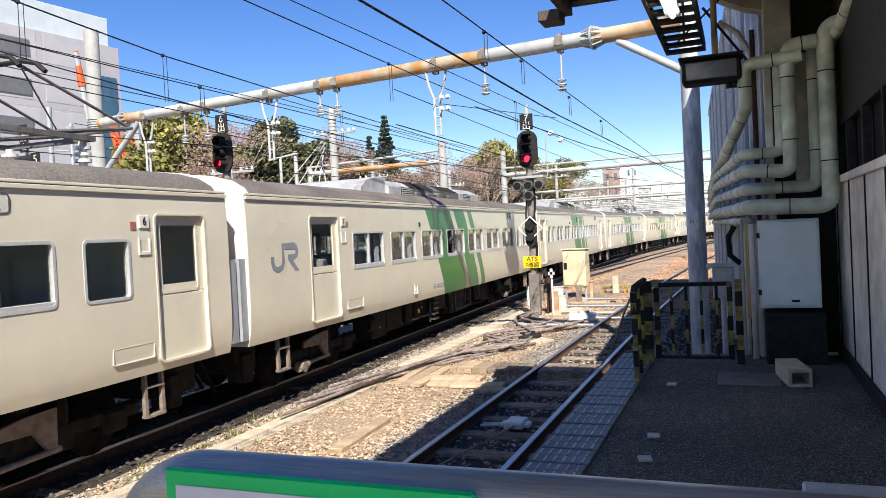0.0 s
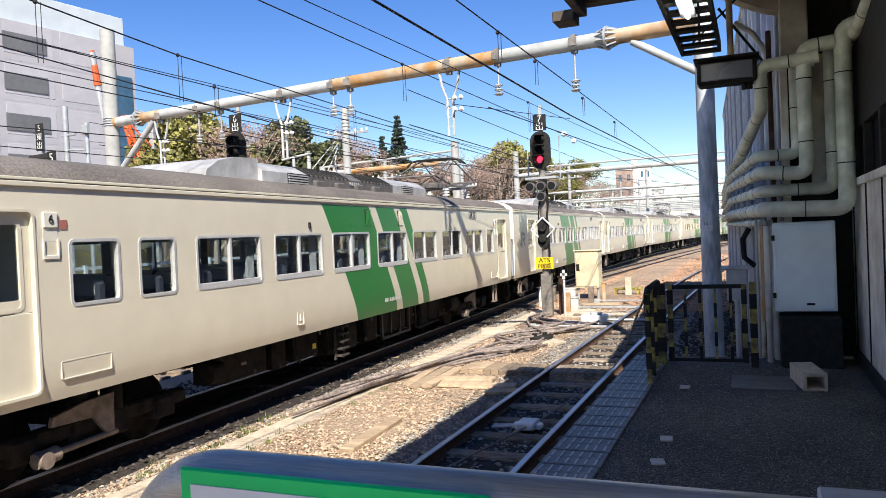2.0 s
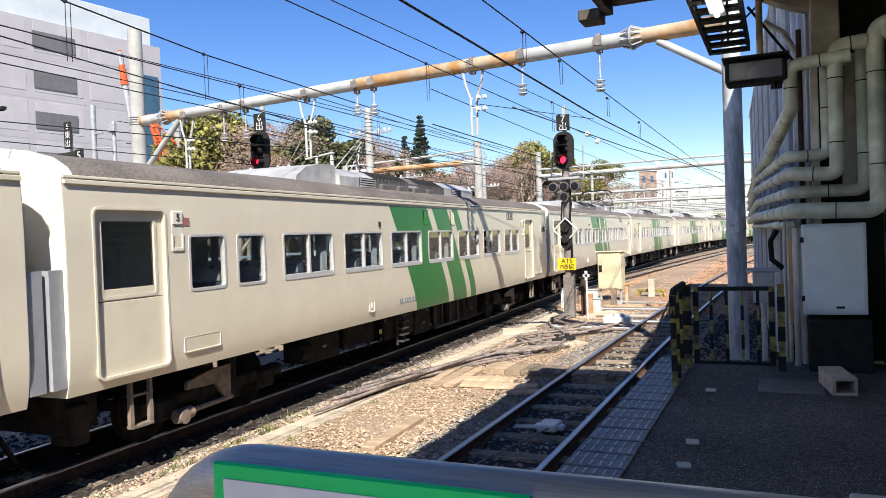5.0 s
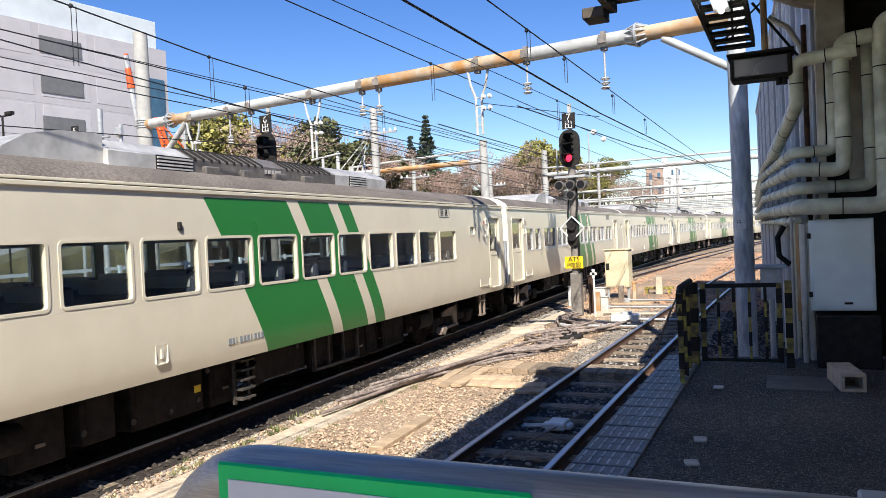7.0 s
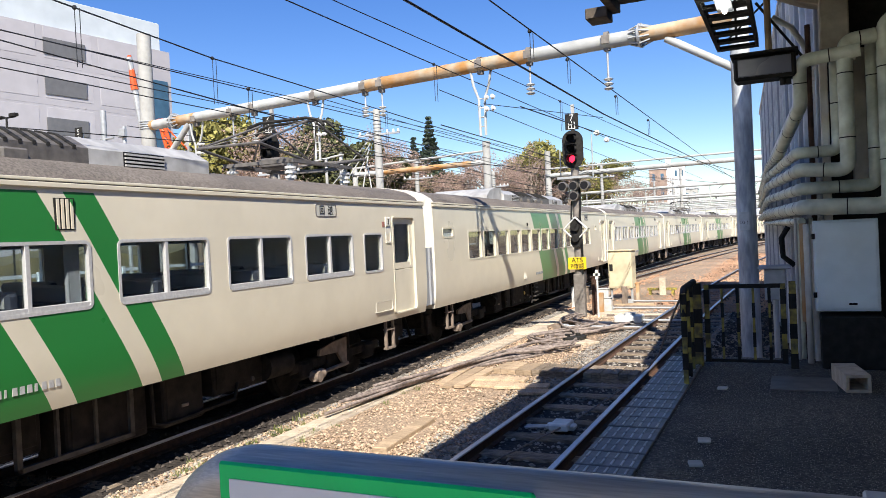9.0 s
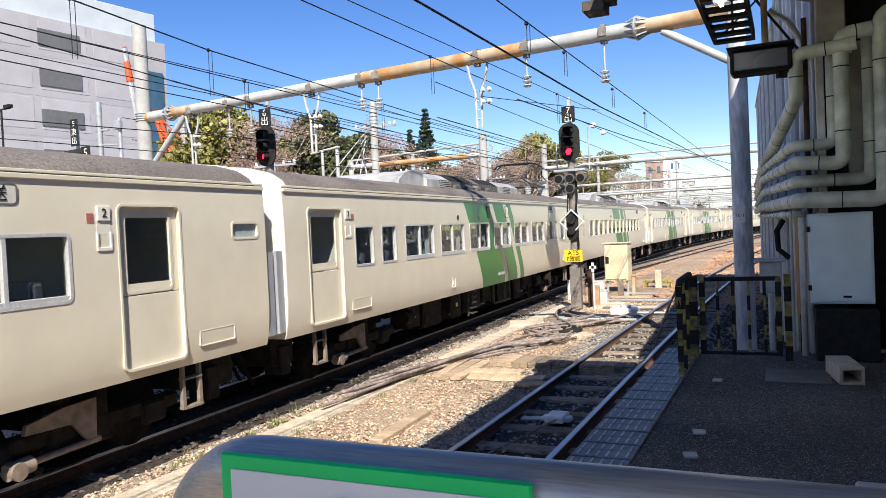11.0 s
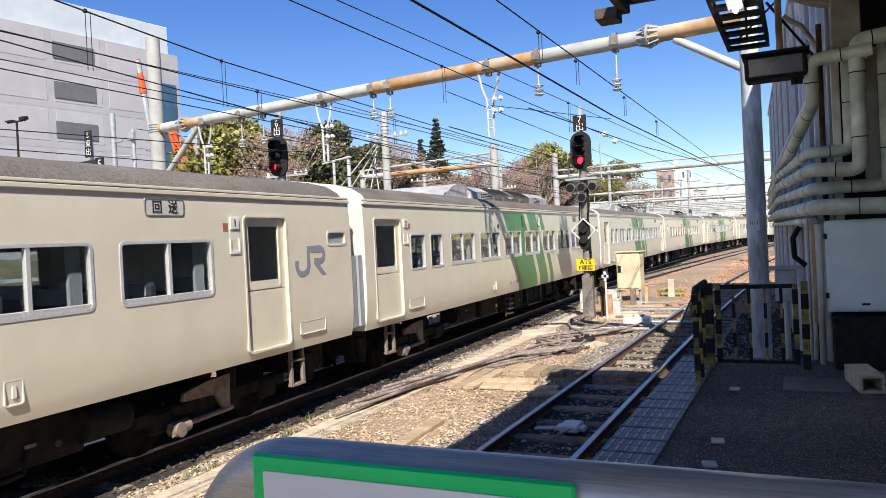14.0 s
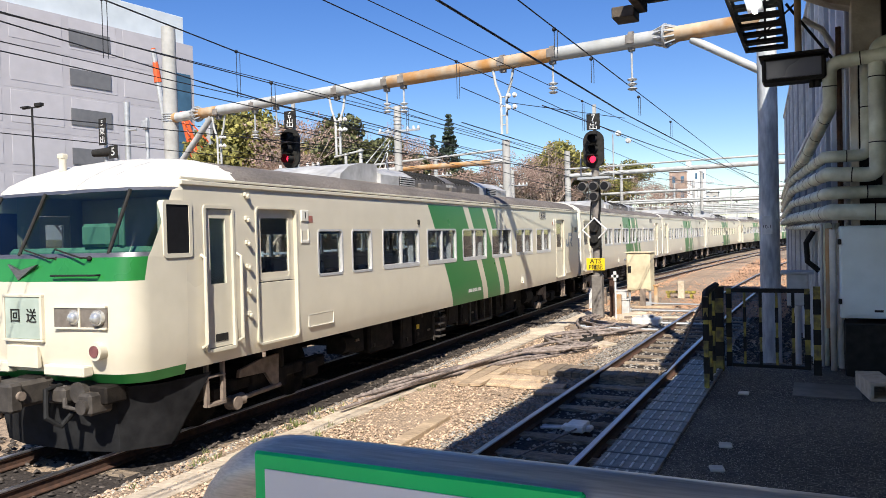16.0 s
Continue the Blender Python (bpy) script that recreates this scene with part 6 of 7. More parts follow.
for i, (y, x0, x1, z) in enumerate(((72, -2, -24, 6.2), (84, 1, -26, 5.6), (98, 4, -28, 6.4), (112, 8, -26, 5.8), (128, 10, -30, 6.3), (150, 14, -34, 6.2), (175, 20, -36, 6.6))):
    far_gantry = gantry("gantry", (x0, y), (x1, y + 3), z, 0.13, "distant pale gantry over the yard", (), (), False, z + 0.5, z + 0.8, GALV, CONC_POLE, 0.14, 0.16)
    part("lower_tube", Shape().cyl((x0, y, z - 0.9), (x1, y + 3, z - 0.8), 0.07, 8), BEAM, far_gantry)
    for q in range(7):
        f = (q + 0.6) / 7.5
        xx, yy = x0 + (x1 - x0) * f, y + 3 * f
        part("dropper_post", Shape().cyl((xx, yy, z), (xx, yy, z - 1.7 - 0.3 * (q % 2)), 0.05, 6).cyl((xx, yy, z - 0.9), (xx + 1.2, yy + 0.2, z - 0.1), 0.03, 6), BEAM, far_gantry)


def utility_pole(x, y, h, r, label):
    u = tagged(empty("utility_pole"), label, "utility pole", "poles behind the tracks")
    part("shaft", Shape().cyl((x, y, -0.3), (x, y, h), r, 18, r * 0.8), CONC_POLE, u)
    part("crossarm", Shape().box(x - 1.0, x + 1.1, y - 0.05, y + 0.05, h - 1.15, h - 1.07), GALV, u)
    part("crossarm", Shape().box(x - 0.35, x + 0.35, y - 0.05, y + 0.05, h - 0.1, h - 0.04), GALV, u)
    for dx in (-0.9, -0.5, 0.5, 0.8, 1.05):
        part("insulator", Shape().cyl((x + dx, y, h - 1.07), (x + dx, y, h - 0.93), 0.07, 10, 0.04), PORC, u)
    for j in range(5):
        part("band", Shape().cyl((x, y, h - 0.5 - j * 0.16), (x, y, h - 0.46 - j * 0.16), r * 0.95, 16), GALV, u)
    return u


utility_pole(-16.6, 29.5, 8.3, 0.2, "banded concrete utility pole with crossarms and insulators")
utility_pole(-19.5, 26.0, 6.6, 0.1, "slim post behind the train")
for x, y, h in ((-22, 44, 7.5), (-19, 50, 7.0), (-15, 66, 8.2), (-9.5, 75, 8), (-12, 88, 8), (-16, 100, 8.5), (-6, 108, 8)):
    utility_pole(x, y, h, 0.16, "far concrete pole with crossarms")

# ---- overhead wires ----


def wire(a, b, y0, y1, r, sag=0.0, label="dark overhead wire strung along the yard"):
    a, b = Vector(a), Vector(b)
    d = (b - a) / (b.y - a.y)
    pts = []
    for i in range(25):
        y = y0 + (y1 - y0) * i / 24
        p = a + d * (y - a.y)
        p.z -= sag * math.sin(math.pi * i / 24)
        pts.append(p)
    return thing("overhead_wire", Shape().tube(pts, r, 6), WIRE, label, "wire", "overhead wires")


wire((-3.75, 7.68, 5.1), (-3.78, 17.12, 5.1), -8, 17.12, 0.016)
wire((-3.78, 17.12, 5.1), (-3.37, 31.3, 5.1), 17.12, 62, 0.014)
wire((-3.44, 9.53, 5.52), (-3.47, 25.0, 5.52), -8, 62, 0.01)
wire((-6.48, 9.42, 6.0), (-6.48, 13.24, 6.0), -8, 13.24, 0.01)
wire((-6.48, 13.24, 6.0), (-6.4, 22.85, 6.0), 13.24, 60, 0.01)
wire((-5.9, 10.06, 6.0), (-5.58, 19.14, 6.0), -8, 57, 0.008)
wire((-9.14, 7.58, 6.0), (-9.63, 11.06, 6.0), -8, 11.06, 0.012)
wire((-9.63, 11.06, 6.0), (-10.3, 25.0, 6.0), 11.06, 60, 0.012)
wire((-4.99, 14.93, 5.1), (-4.41, 24.41, 5.1), 14.93, 24.41, 0.012)
wire((-4.41, 24.41, 5.1), (-2.57, 39.75, 5.1), 24.41, 60, 0.012)
wire((-7.37, 18.95, 6.0), (-5.27, 23.75, 6.0), 18.95, 23.75, 0.01)
wire((-10.85, 11.4, 6.0), (-10.58, 19.19, 6.0), -8, 60, 0.008)
wire((-8.15, 5.91, 5.1), (-8.15, 8.43, 5.1), -8, 60, 0.008)
wire((-8.55, 6.19, 5.1), (-9.01, 9.45, 5.1), -8, 9.45, 0.009)
wire((-9.01, 9.45, 5.1), (-11.0, 24.5, 5.1), 9.45, 60, 0.012)
wire((-9.78, 7.06, 5.1), (-9.86, 11.78, 5.1), -8, 60, 0.009)
wire((-14.2, 10.2, 5.1), (-12.6, 16.6, 5.1), -8, 60, 0.012)
wire((-16.2, 10.2, 5.0), (-15.4, 20, 5.0), -8, 60, 0.012)
wire((-12.5, 10.0, 6.0), (-12.5, 20, 6.0), -8, 60, 0.01)
wire((-7.4, 20.0, 5.1), (-7.9, 40, 5.15), 16, 90, 0.012)
wire((-7.4, 20.0, 5.9), (-7.9, 40, 5.9), 16, 90, 0.01)
for x in (-11, -13.5, -15.5, -18):
    wire((x, 20.0, 5.6), (x - 0.6, 40, 5.4), 17, 100, 0.012)
    wire((x - 0.3, 20.0, 6.3), (x - 0.6, 40, 6.1), 17, 100, 0.01)
for i, (x, y, z0, z1) in enumerate(((-3.47, 11.0, 5.1, 5.52), (-3.5, 13.2, 5.1, 5.52), (-3.56, 17.5, 5.1, 5.52), (-3.6, 22.0, 5.1, 5.52), (-9.63, 11.06, 5.15, 6.0), (-9.15, 7.7, 5.15, 6.0), (-9.96, 18.2, 5.15, 6.0), (-6.48, 14.0, 5.25, 6.0), (-5.56, 20.0, 5.2, 6.0), (-8.15, 10.2, 4.65, 5.11))):
    s = Shape().cyl((x, y, z0), (x, y, z1), 0.006, 5).cyl((x + 0.03, y + 0.06, z0), (x + 0.03, y + 0.06, z1), 0.006, 5).ball((x, y, z1), 0.035, 8, 5)
    thing("wire_dropper", s, WIRE, "paired thin droppers between overhead wires", "dropper", "droppers on the wires")
for x, y in ((-4.72, 20.4), (-4.85, 22.2)):
    thing("wire_insulator", Shape().cyl((x, y, 5.12), (x, y + 0.25, 5.12), 0.05, 12).cyl((x, y + 0.06, 5.12), (x, y + 0.1, 5.12), 0.08, 12), PORC, "white insulator in an overhead wire", "insulator", "insulators in the wires")


# ---- signals ----
def signal(name, x, y, z0, plate_words, head_z, label, lit=2, full=True):
    s = tagged(empty(name, Matrix.Translation((x, y, 0))), label, "railway signal", "colour light signals")
    part("mast", Shape().cyl((0, 0, z0), (0, 0, head_z + 0.1), 0.13, 18, 0.11), MAST, s)
    part("finial", Shape().box(-0.05, 0.05, 0.0, 0.07, head_z, head_z + 1.35), CONC_POLE, s)
    hd = part("backplate", Shape().prism([(px, pz + head_z) for px, pz in round_rect(0.62, 1.12, 0.3, 8)], -0.16, -0.1, 1), DARKM, s, "black rounded backplate")
    for j in range(3):
        z = head_z + 0.3 - 0.3 * j
        part("hood", Shape().tube([(0.13 * math.cos(radians(a)), -0.3, z + 0.13 * math.sin(radians(a))) for a in range(-10, 191, 20)], 0.012, 6).cyl((0, -0.165, z), (0, -0.42, z + 0.0), 0.135, 18, 0.128, caps=False).box(-0.13, 0.13, -0.46, -0.16, z + 0.118, z + 0.132), DARKM, hd)
        part("lens", Shape().cyl((0, -0.2, z), (0, -0.18, z), 0.105, 18), LENS_RED if j == lit else LENS_OFF, hd, "red lit lens" if j == lit else "dark unlit lens")
    pl = part("number_plate", Shape().box(-0.2, 0.2, -0.14, -0.11, head_z + 0.58, head_z + 1.06, 0.006), DARKM, s, "black plate with white characters")
    for j, wd in enumerate(plate_words):
        writing(wd, 0.27, PORC, pl, pose(0, -0.145, head_z + 0.93 - 0.24 * j, 90, 0, 0))
    return s


sig = signal("track_signal", -5.86, 22.35, -0.2, "7出", 4.93, "mast signal showing red with route lamps and a yellow plate")
part("shelf", Shape().box(-0.5, 0.45, -0.2, 0.3, 4.05, 4.12, 0.006), GALV, sig)
for x, z in ((-0.33, 3.83), (0, 3.83), (0.33, 3.83), (0.0, 3.53)):
    part("route_lamp", Shape().cyl((x, -0.3, z), (x, 0.02, z), 0.14, 18), UNIT_DARK, sig)
    part("route_lens", Shape().cyl((x, -0.31, z), (x, -0.295, z), 0.115, 18), LENS_OFF, sig)
dm = Shape()
c4 = [(0, 0.36), (0.36, 0), (0, -0.36), (-0.36, 0)]
for (a, b), (c, d) in zip(c4, c4[1:] + c4[:1]):
    dm.cyl((a, -0.24, 2.54 + b), (c, -0.24, 2.54 + d), 0.025, 8)
part("diamond_frame", dm, PORC, sig, "white diamond frame")
part("shunt_signal", Shape().prism([(px, pz + 2.45) for px, pz in round_rect(0.34, 0.9, 0.16, 6)], -0.2, -0.1, 1).cyl((0, -0.3, 2.6), (0, -0.2, 2.6), 0.12, 16).cyl((0, -0.3, 2.28), (0, -0.2, 2.28), 0.12, 16), DARKM, sig)
yp = part("warning_plate", Shape().box(-0.28, 0.27, -0.19, -0.165, 1.34, 1.7, 0.005), YSIGN, sig, "yellow plate with dark characters")
writing("ATS", 0.2, DARKM, yp, pose(0, -0.195, 1.61, 90, 0, 0))
writing("P確認", 0.17, DARKM, yp, pose(0, -0.195, 1.43, 90, 0, 0))
part("mast_sleeve", Shape().box(-0.16, 0.16, -0.13, 0.13, -0.1, 1.2, 0.02), MAST, sig)
part("mast_cable", Shape().tube([(0.13, -0.12, 4.0), (0.17, -0.14, 3.3), (0.12, -0.14, 2.9), (0.16, -0.14, 1.9), (0.14, -0.14, 1.2)], 0.03, 8).tube([(-0.1, -0.14, 3.4), (-0.14, -0.14, 2.9), (-0.1, -0.14, 2.0)], 0.025, 8), BLACK, sig)
part("upright", Shape().cyl((0.45, 0.4, 4.1), (0.45, 0.4, 5.4), 0.02, 8), GALV, sig)
part("upright", Shape().cyl((-0.55, 0.4, 4.1), (-0.55, 0.4, 5.0), 0.02, 8), GALV, sig)
part("cross_marker", Shape().box(0.42, 0.62, -0.02, 0.02, 1.12, 1.2).box(0.48, 0.56, -0.02, 0.02, 1.02, 1.3).cyl((0.52, 0.03, -0.1), (0.52, 0.03, 1.2), 0.03, 8), PORC, sig)
signal("track_signal", -13.25, 17.5, -0.2, "6出", 5.05, "mast signal showing red behind the train")
s5 = tagged(empty("track_signal", Matrix.Translation((-22.6, 19.0, 0))), "black numbered signal board beyond the far track", "railway signal", "colour light signals")
part("mast", Shape().cyl((0, 0, -0.2), (0, 0, 6.8), 0.06, 14), GALV, s5)
p5 = part("number_plate", Shape().box(-0.18, 0.18, -0.14, -0.11, 6.0, 6.94, 0.006), DARKM, s5)
for j, wd in enumerate("5東出"):
    writing(wd, 0.27, PORC, p5, pose(0, -0.145, 6.77 - 0.3 * j, 90, 0, 0))
q5 = part("number_plate", Shape().box(0.3, 0.72, -0.14, -0.11, 5.5, 5.95, 0.006), DARKM, s5)
writing("5", 0.4, PORC, q5, pose(0.51, -0.145, 5.72, 90, 0, 0))
part("lamp_hood", Shape().cyl((-0.35, -0.25, 5.72), (0.3, 0.0, 5.76), 0.13, 14, 0.17), DARKM, s5)
part("post", Shape().cyl((0.75, 0.3, -0.2), (0.75, 0.3, 7.5), 0.1, 14).cyl((0.6, 0.28, 6.5), (1.2, 0.3, 6.5), 0.04, 8).cyl((0.6, 0.28, 6.0), (1.6, 0.3, 5.95), 0.03, 8), GALV, s5)
part("post", Shape().cyl((1.5, 0.5, -0.2), (1.5, 0.5, 6.9), 0.07, 12).box(1.35, 1.65, 0.35, 0.5, 6.5, 6.8, 0.01), GALV, s5)
part("bracket", Shape().cyl((0.0, 0, 5.4), (0.62, 0, 5.4), 0.04, 10).cyl((0.62, 0, 4.6), (0.62, 0, 5.6), 0.05, 12), GALV, s5)

# trackside cabinet, its stand and small boxes
tc = tagged(empty("relay_cabinet", pose(-5.8, 28.0, 0, 0, 0, -6)), "rust-streaked cream trackside relay cabinet on legs", "cabinet")
part("case", Shape().box(-0.46, 0.42, -0.02, 0.5, 0.3, 1.68, 0.015), CABINET, tc)
part("door", Shape().box(-0.42, 0.36, -0.045, -0.02, 0.36, 1.62, 0.008), CABINET, tc)
part("roof", Shape().box(-0.5, 0.46, -0.07, 0.54, 1.68, 1.72, 0.006), CABINET, tc)
part("handle", Shape().box(-0.4, -0.28, -0.06, -0.045, 0.95, 1.2), DARKM, tc)
for x in (-0.4, 0.1, 0.36):
    part("leg", Shape().cyl((x, 0.1, -0.2), (x, 0.1, 0.3), 0.05, 10), GALV, tc)
bx = tagged(empty("trackside_bracket", pose(-4.5, 30.0, -0.05)), "yellow and grey trackside frame", "bracket")
part("frame", Shape().box(-0.7, 0.4, -0.1, 0.1, 0.1, 0.2, 0.01).box(-0.65, -0.55, -0.1, 0.1, -0.15, 0.1).box(0.2, 0.3, -0.1, 0.1, -0.15, 0.1), YELLOW, bx)
part("post", Shape().box(-0.22, 0.02, -0.3, -0.12, -0.15, 0.6, 0.02), CONC, bx)
for x, y, c in ((-6.3, 24.2, DUST), (-5.45, 23.2, OCHRE), (-6.9, 25.5, PORC), (-5.2, 25.6, DUST)):
    thing("trackside_post", Shape().box(x - 0.09, x + 0.09, y - 0.06, y + 0.06, -0.2, 0.55, 0.015), c, "small weathered post by the signal", "post", "posts by the signal")
wm = tagged(empty("point_machine", pose(-4.1, 21.3, -0.12)), "pale concrete-cased point machine by the rail", "point machine")
part("case", Shape().box(-0.5, 0.25, -0.3, 0.3, 0, 0.2, 0.03).cyl((-0.1, 0, 0.2), (-0.1, 0, 0.26), 0.16, 14), PORC, wm)
part("rod", Shape().cyl((0.25, 0, 0.05), (1.9, 0.1, 0.03), 0.03, 8).cyl((0.25, 0.15, 0.05), (1.9, 0.25, 0.03), 0.02, 8), GALV, wm)
for x, y, w, d, h, c, a in ((-5.86, 21.0, 1.1, 0.7, 0.06, CONC, 12), (-5.0, 20.6, 0.9, 0.45, 0.08, CONC, 4), (-4.55, 19.6, 0.8, 0.4, 0.07, CONC, -6), (-4.1, 22.6, 1.2, 0.3, 0.08, CONC, 3), (-5.0, 23.2, 1.3, 0.35, 0.07, CONC, -3), (-6.35, 19.0, 0.9, 1.0, 0.06, CONC, 20), (-4.58, 16.8, 0.5, 0.35, 0.1, CONC, 15), (-4.2, 24.6, 1.6, 0.22, 0.1, DUST, 2), (-4.9, 25.6, 1.3, 0.22, 0.1, BOARD, 5)):
    o = thing("concrete_slab", Shape().box(-w / 2, w / 2, -d / 2, d / 2, 0, h, 0.012), c, "dusty pale slab by the point machine", "slab", "slabs on the ballast")
    o.matrix_basis = pose(x, y, -0.12, 0.8, -0.6, a)
for k, (x0, y0, x1, y1) in enumerate(((-5.7, 19.3, -3.6, 19.25), (-5.6, 19.6, -3.6, 19.5), (-4.9, 22.0, -3.5, 21.9), (-5.4, 24.3, -3.3, 24.2), (-5.4, 24.7, -3.2, 24.6), (-5.2, 26.6, -3.1, 26.4))):
    thing("point_rod", Shape().cyl((x0, y0, -0.03), (x1, y1, -0.03), 0.03, 8).box(x0 - 0.1, x0 + 0.1, y0 - 0.08, y0 + 0.08, -0.14, 0.02, 0.01), GALV if k % 2 else DUST, "steel point rod running to the rail", "rod", "rods by the point machine")
for x, y, w, h, c in ((-5.55, 22.9, 0.16, 1.2, RUST), (-5.35, 23.6, 0.3, 0.5, PORC), (-5.62, 23.4, 0.1, 0.75, OCHRE), (-6.15, 26.6, 0.4, 0.55, PORC), (-6.9, 27.0, 0.25, 0.6, DUST), (-5.0, 26.9, 0.12, 0.7, OCHRE)):
    thing("trackside_box", Shape().box(x - w / 2, x + w / 2, y - 0.1, y + 0.1, -0.2, h - 0.15, 0.02).box(x - w / 2 - 0.02, x + w / 2 + 0.02, y - 0.12, y + 0.12, h - 0.15, h - 0.12), c, "small weathered box beside the signal mast", "box", "boxes by the signal")
bb = tagged(empty("balise", pose(-2.85, 9.65, -0.12)), "pale block sensor between the rails", "track sensor")
part("case", Shape().box(-0.13, 0.13, -0.17, 0.17, 0.0, 0.1, 0.02).box(-0.2, 0.2, -0.08, 0.08, 0.0, 0.07, 0.02), PORC, bb)
part("arm", Shape().cyl((-0.13, 0.03, 0.03), (-0.5, 0.06, 0.0), 0.018, 8).cyl((-0.13, -0.05, 0.03), (-0.5, -0.02, 0.0), 0.018, 8), GALV, bb)

# ---- crossing boards, troughs and cables between the tracks ----
cross = tagged(empty("board_crossing"), "weathered plank crossing over the platform track", "crossing", kind="structure")
for x0, x1 in ((-3.42, -2.48), (-5.15, -3.62)):
    n = round((x1 - x0) / 0.155)
    for i in range(n):
        x = x0 + (x1 - x0) * i / n
        o = part("plank", Shape().box(x + 0.005, x + (x1 - x0) / n - 0.006, -0.38, 0.38, -0.1, 0.0, 0.006), SLEEPER if x > -4.5 else BOARD, cross)
        o.matrix_basis = pose(0, 13.35 + 0.06 * (x + 3) * -1, random.uniform(-0.008, 0.006), 0, 0, random.uniform(-0.4, 0.4))
part("joist", Shape().box(-3.42, -2.48, 12.96, 13.02, -0.2, -0.1).box(-5.1, -3.6, 13.0, 13.06, -0.2, -0.1), SLEEPER, cross)
boards = tagged(empty("loose_boards"), "loose sun-bleached boards lying on the ballast", "boards")
for x, y, ln, w, a in ((-5.5, 12.6, 1.9, 0.2, 4), (-5.28, 12.6, 1.7, 0.2, 2), (-5.75, 12.8, 1.8, 0.18, 5), (-4.75, 13.6, 0.9, 0.5, -80), (-4.75, 12.5, 0.9, 0.35, -84), (-4.2, 12.0, 0.9, 0.35, -82), (-4.7, 12.05, 0.8, 0.3, -80), (-3.85, 11.6, 0.5, 0.3, -80)):
    o = part("plank", Shape().box(-w / 2, w / 2, -ln / 2, ln / 2, 0, 0.05, 0.006), BOARD, boards)
    o.matrix_basis = pose(x, y, -0.1, random.uniform(-1, 1), random.uniform(-2, 2), a)
trough = tagged(empty("cable_trough_line"), "line of pale concrete trough lids beside the train's track", "cable trough", kind="structure")
for i in range(56):
    y = -3 + i * 0.5
    if 12.3 < y < 13.9:
        continue
    o = part("lid", Shape().box(-0.22, 0.22, -0.2495, 0.2495, 0, 0.07, 0.003), CONC, trough)
    o.matrix_basis = pose(-6.2 - 0.02 * (y - 10), y, -0.155 + random.uniform(-0.004, 0.004), random.uniform(-0.3, 0.3), random.uniform(-0.6, 0.6), 1.2 + random.uniform(-0.4, 0.4))


def weeds():
    """Tufts of thin blades in the cracks beside the trough."""
    rnd, s = random.Random(5), Shape()
    for _ in range(42):
        x, y = -6.2 + rnd.choice((-0.27, -0.3, 0.27, -0.5)) + rnd.uniform(-0.06, 0.06), rnd.choice((rnd.uniform(4, 12), rnd.uniform(6.5, 9.5)))
        for _ in range(16):
            a, g, h = rnd.uniform(0, 6.28), rnd.uniform(0.01, 0.07), rnd.uniform(0.03, 0.1)
            px, py = x + rnd.uniform(-0.05, 0.05), y + rnd.uniform(-0.05, 0.05)
            s.add([(px - 0.008 * math.sin(a), py + 0.008 * math.cos(a), -0.13), (px + 0.008 * math.sin(a), py - 0.008 * math.cos(a), -0.13), (px + g * math.cos(a), py + g * math.sin(a), -0.11 + h)], [(0, 1, 2)])
    return thing("weeds", s, WEED, "thin yellow-green weeds beside the trough lids", "weeds", kind="stuff")


weeds()
curb = thing("timber_beam", Shape().box(-0.1, 0.1, -0.78, 0.78, 0, 0.09, 0.012), BOARD, "weathered timber beam half buried in ballast", "beam")
curb.matrix_basis = pose(-4.7, 8.75, -0.13, 0, 0, 3)
for i in range(10):
    o = thing("concrete_slab", Shape().box(-0.3, 0.3, -0.2, 0.2, 0, 0.06, 0.01), CONC, "broken pale concrete slab on the ballast", "slab", "slabs on the ballast")
    o.matrix_basis = pose(random.uniform(-5.6, -4.2), random.uniform(16, 24), -0.1, random.uniform(-4, 4), random.uniform(-4, 4), random.uniform(0, 180))


def cable_run(k):
    rnd = random.Random(60 + k)
    a = [(-6.3 + rnd.uniform(-.15, .1), 10.5 + rnd.uniform(-1.5, 1)), (-5.95 + rnd.uniform(-.15, .15), 13.0), (-5.4 + rnd.uniform(-.2, .2), 15.0 + rnd.uniform(-.5, .5)), (-5.0 + rnd.uniform(-.6, .6), 16.3 + rnd.uniform(-.8, .8)),
         (-5.3 + rnd.uniform(-.8, .7), 18.0 + rnd.uniform(-.9, .8)), (-5.0 + rnd.uniform(-.6, .7), 19.5 + rnd.uniform(-.5, .5)), (-5.7 + rnd.uniform(-.3, .3), 20.7), (-5.85 + rnd.uniform(-.2, .2), 22.2)]
    if k % 3 == 2:
        a = a[2:5] + [(-4.4, 18.6 + rnd.uniform(-.4, .4)), (-3.9 + rnd.uniform(-.2, .2), 20.0)]
    pts = []
    for i in range(len(a) - 1):
        p0, p1, p2, p3 = a[max(i - 1, 0)], a[i], a[i + 1], a[min(i + 2, len(a) - 1)]
        for j in range(7):
            t = j / 7
            f = [0.5 * (2 * p1[c] + (p2[c] - p0[c]) * t + (2 * p0[c] - 5 * p1[c] + 4 * p2[c] - p3[c]) * t * t + (3 * p1[c] - p0[c] - 3 * p2[c] + p3[c]) * t ** 3) for c in (0, 1)]
            pts.append((f[0], f[1], -0.06 + 0.035 * (k % 4) + 0.02 * math.sin(3 * t + k)))
    return thing("signal_cable", Shape().tube(pts, 0.028, 8), CABLE, "thick dusty cable snaking over the ballast to the signal", "cable", "cables round the signal")


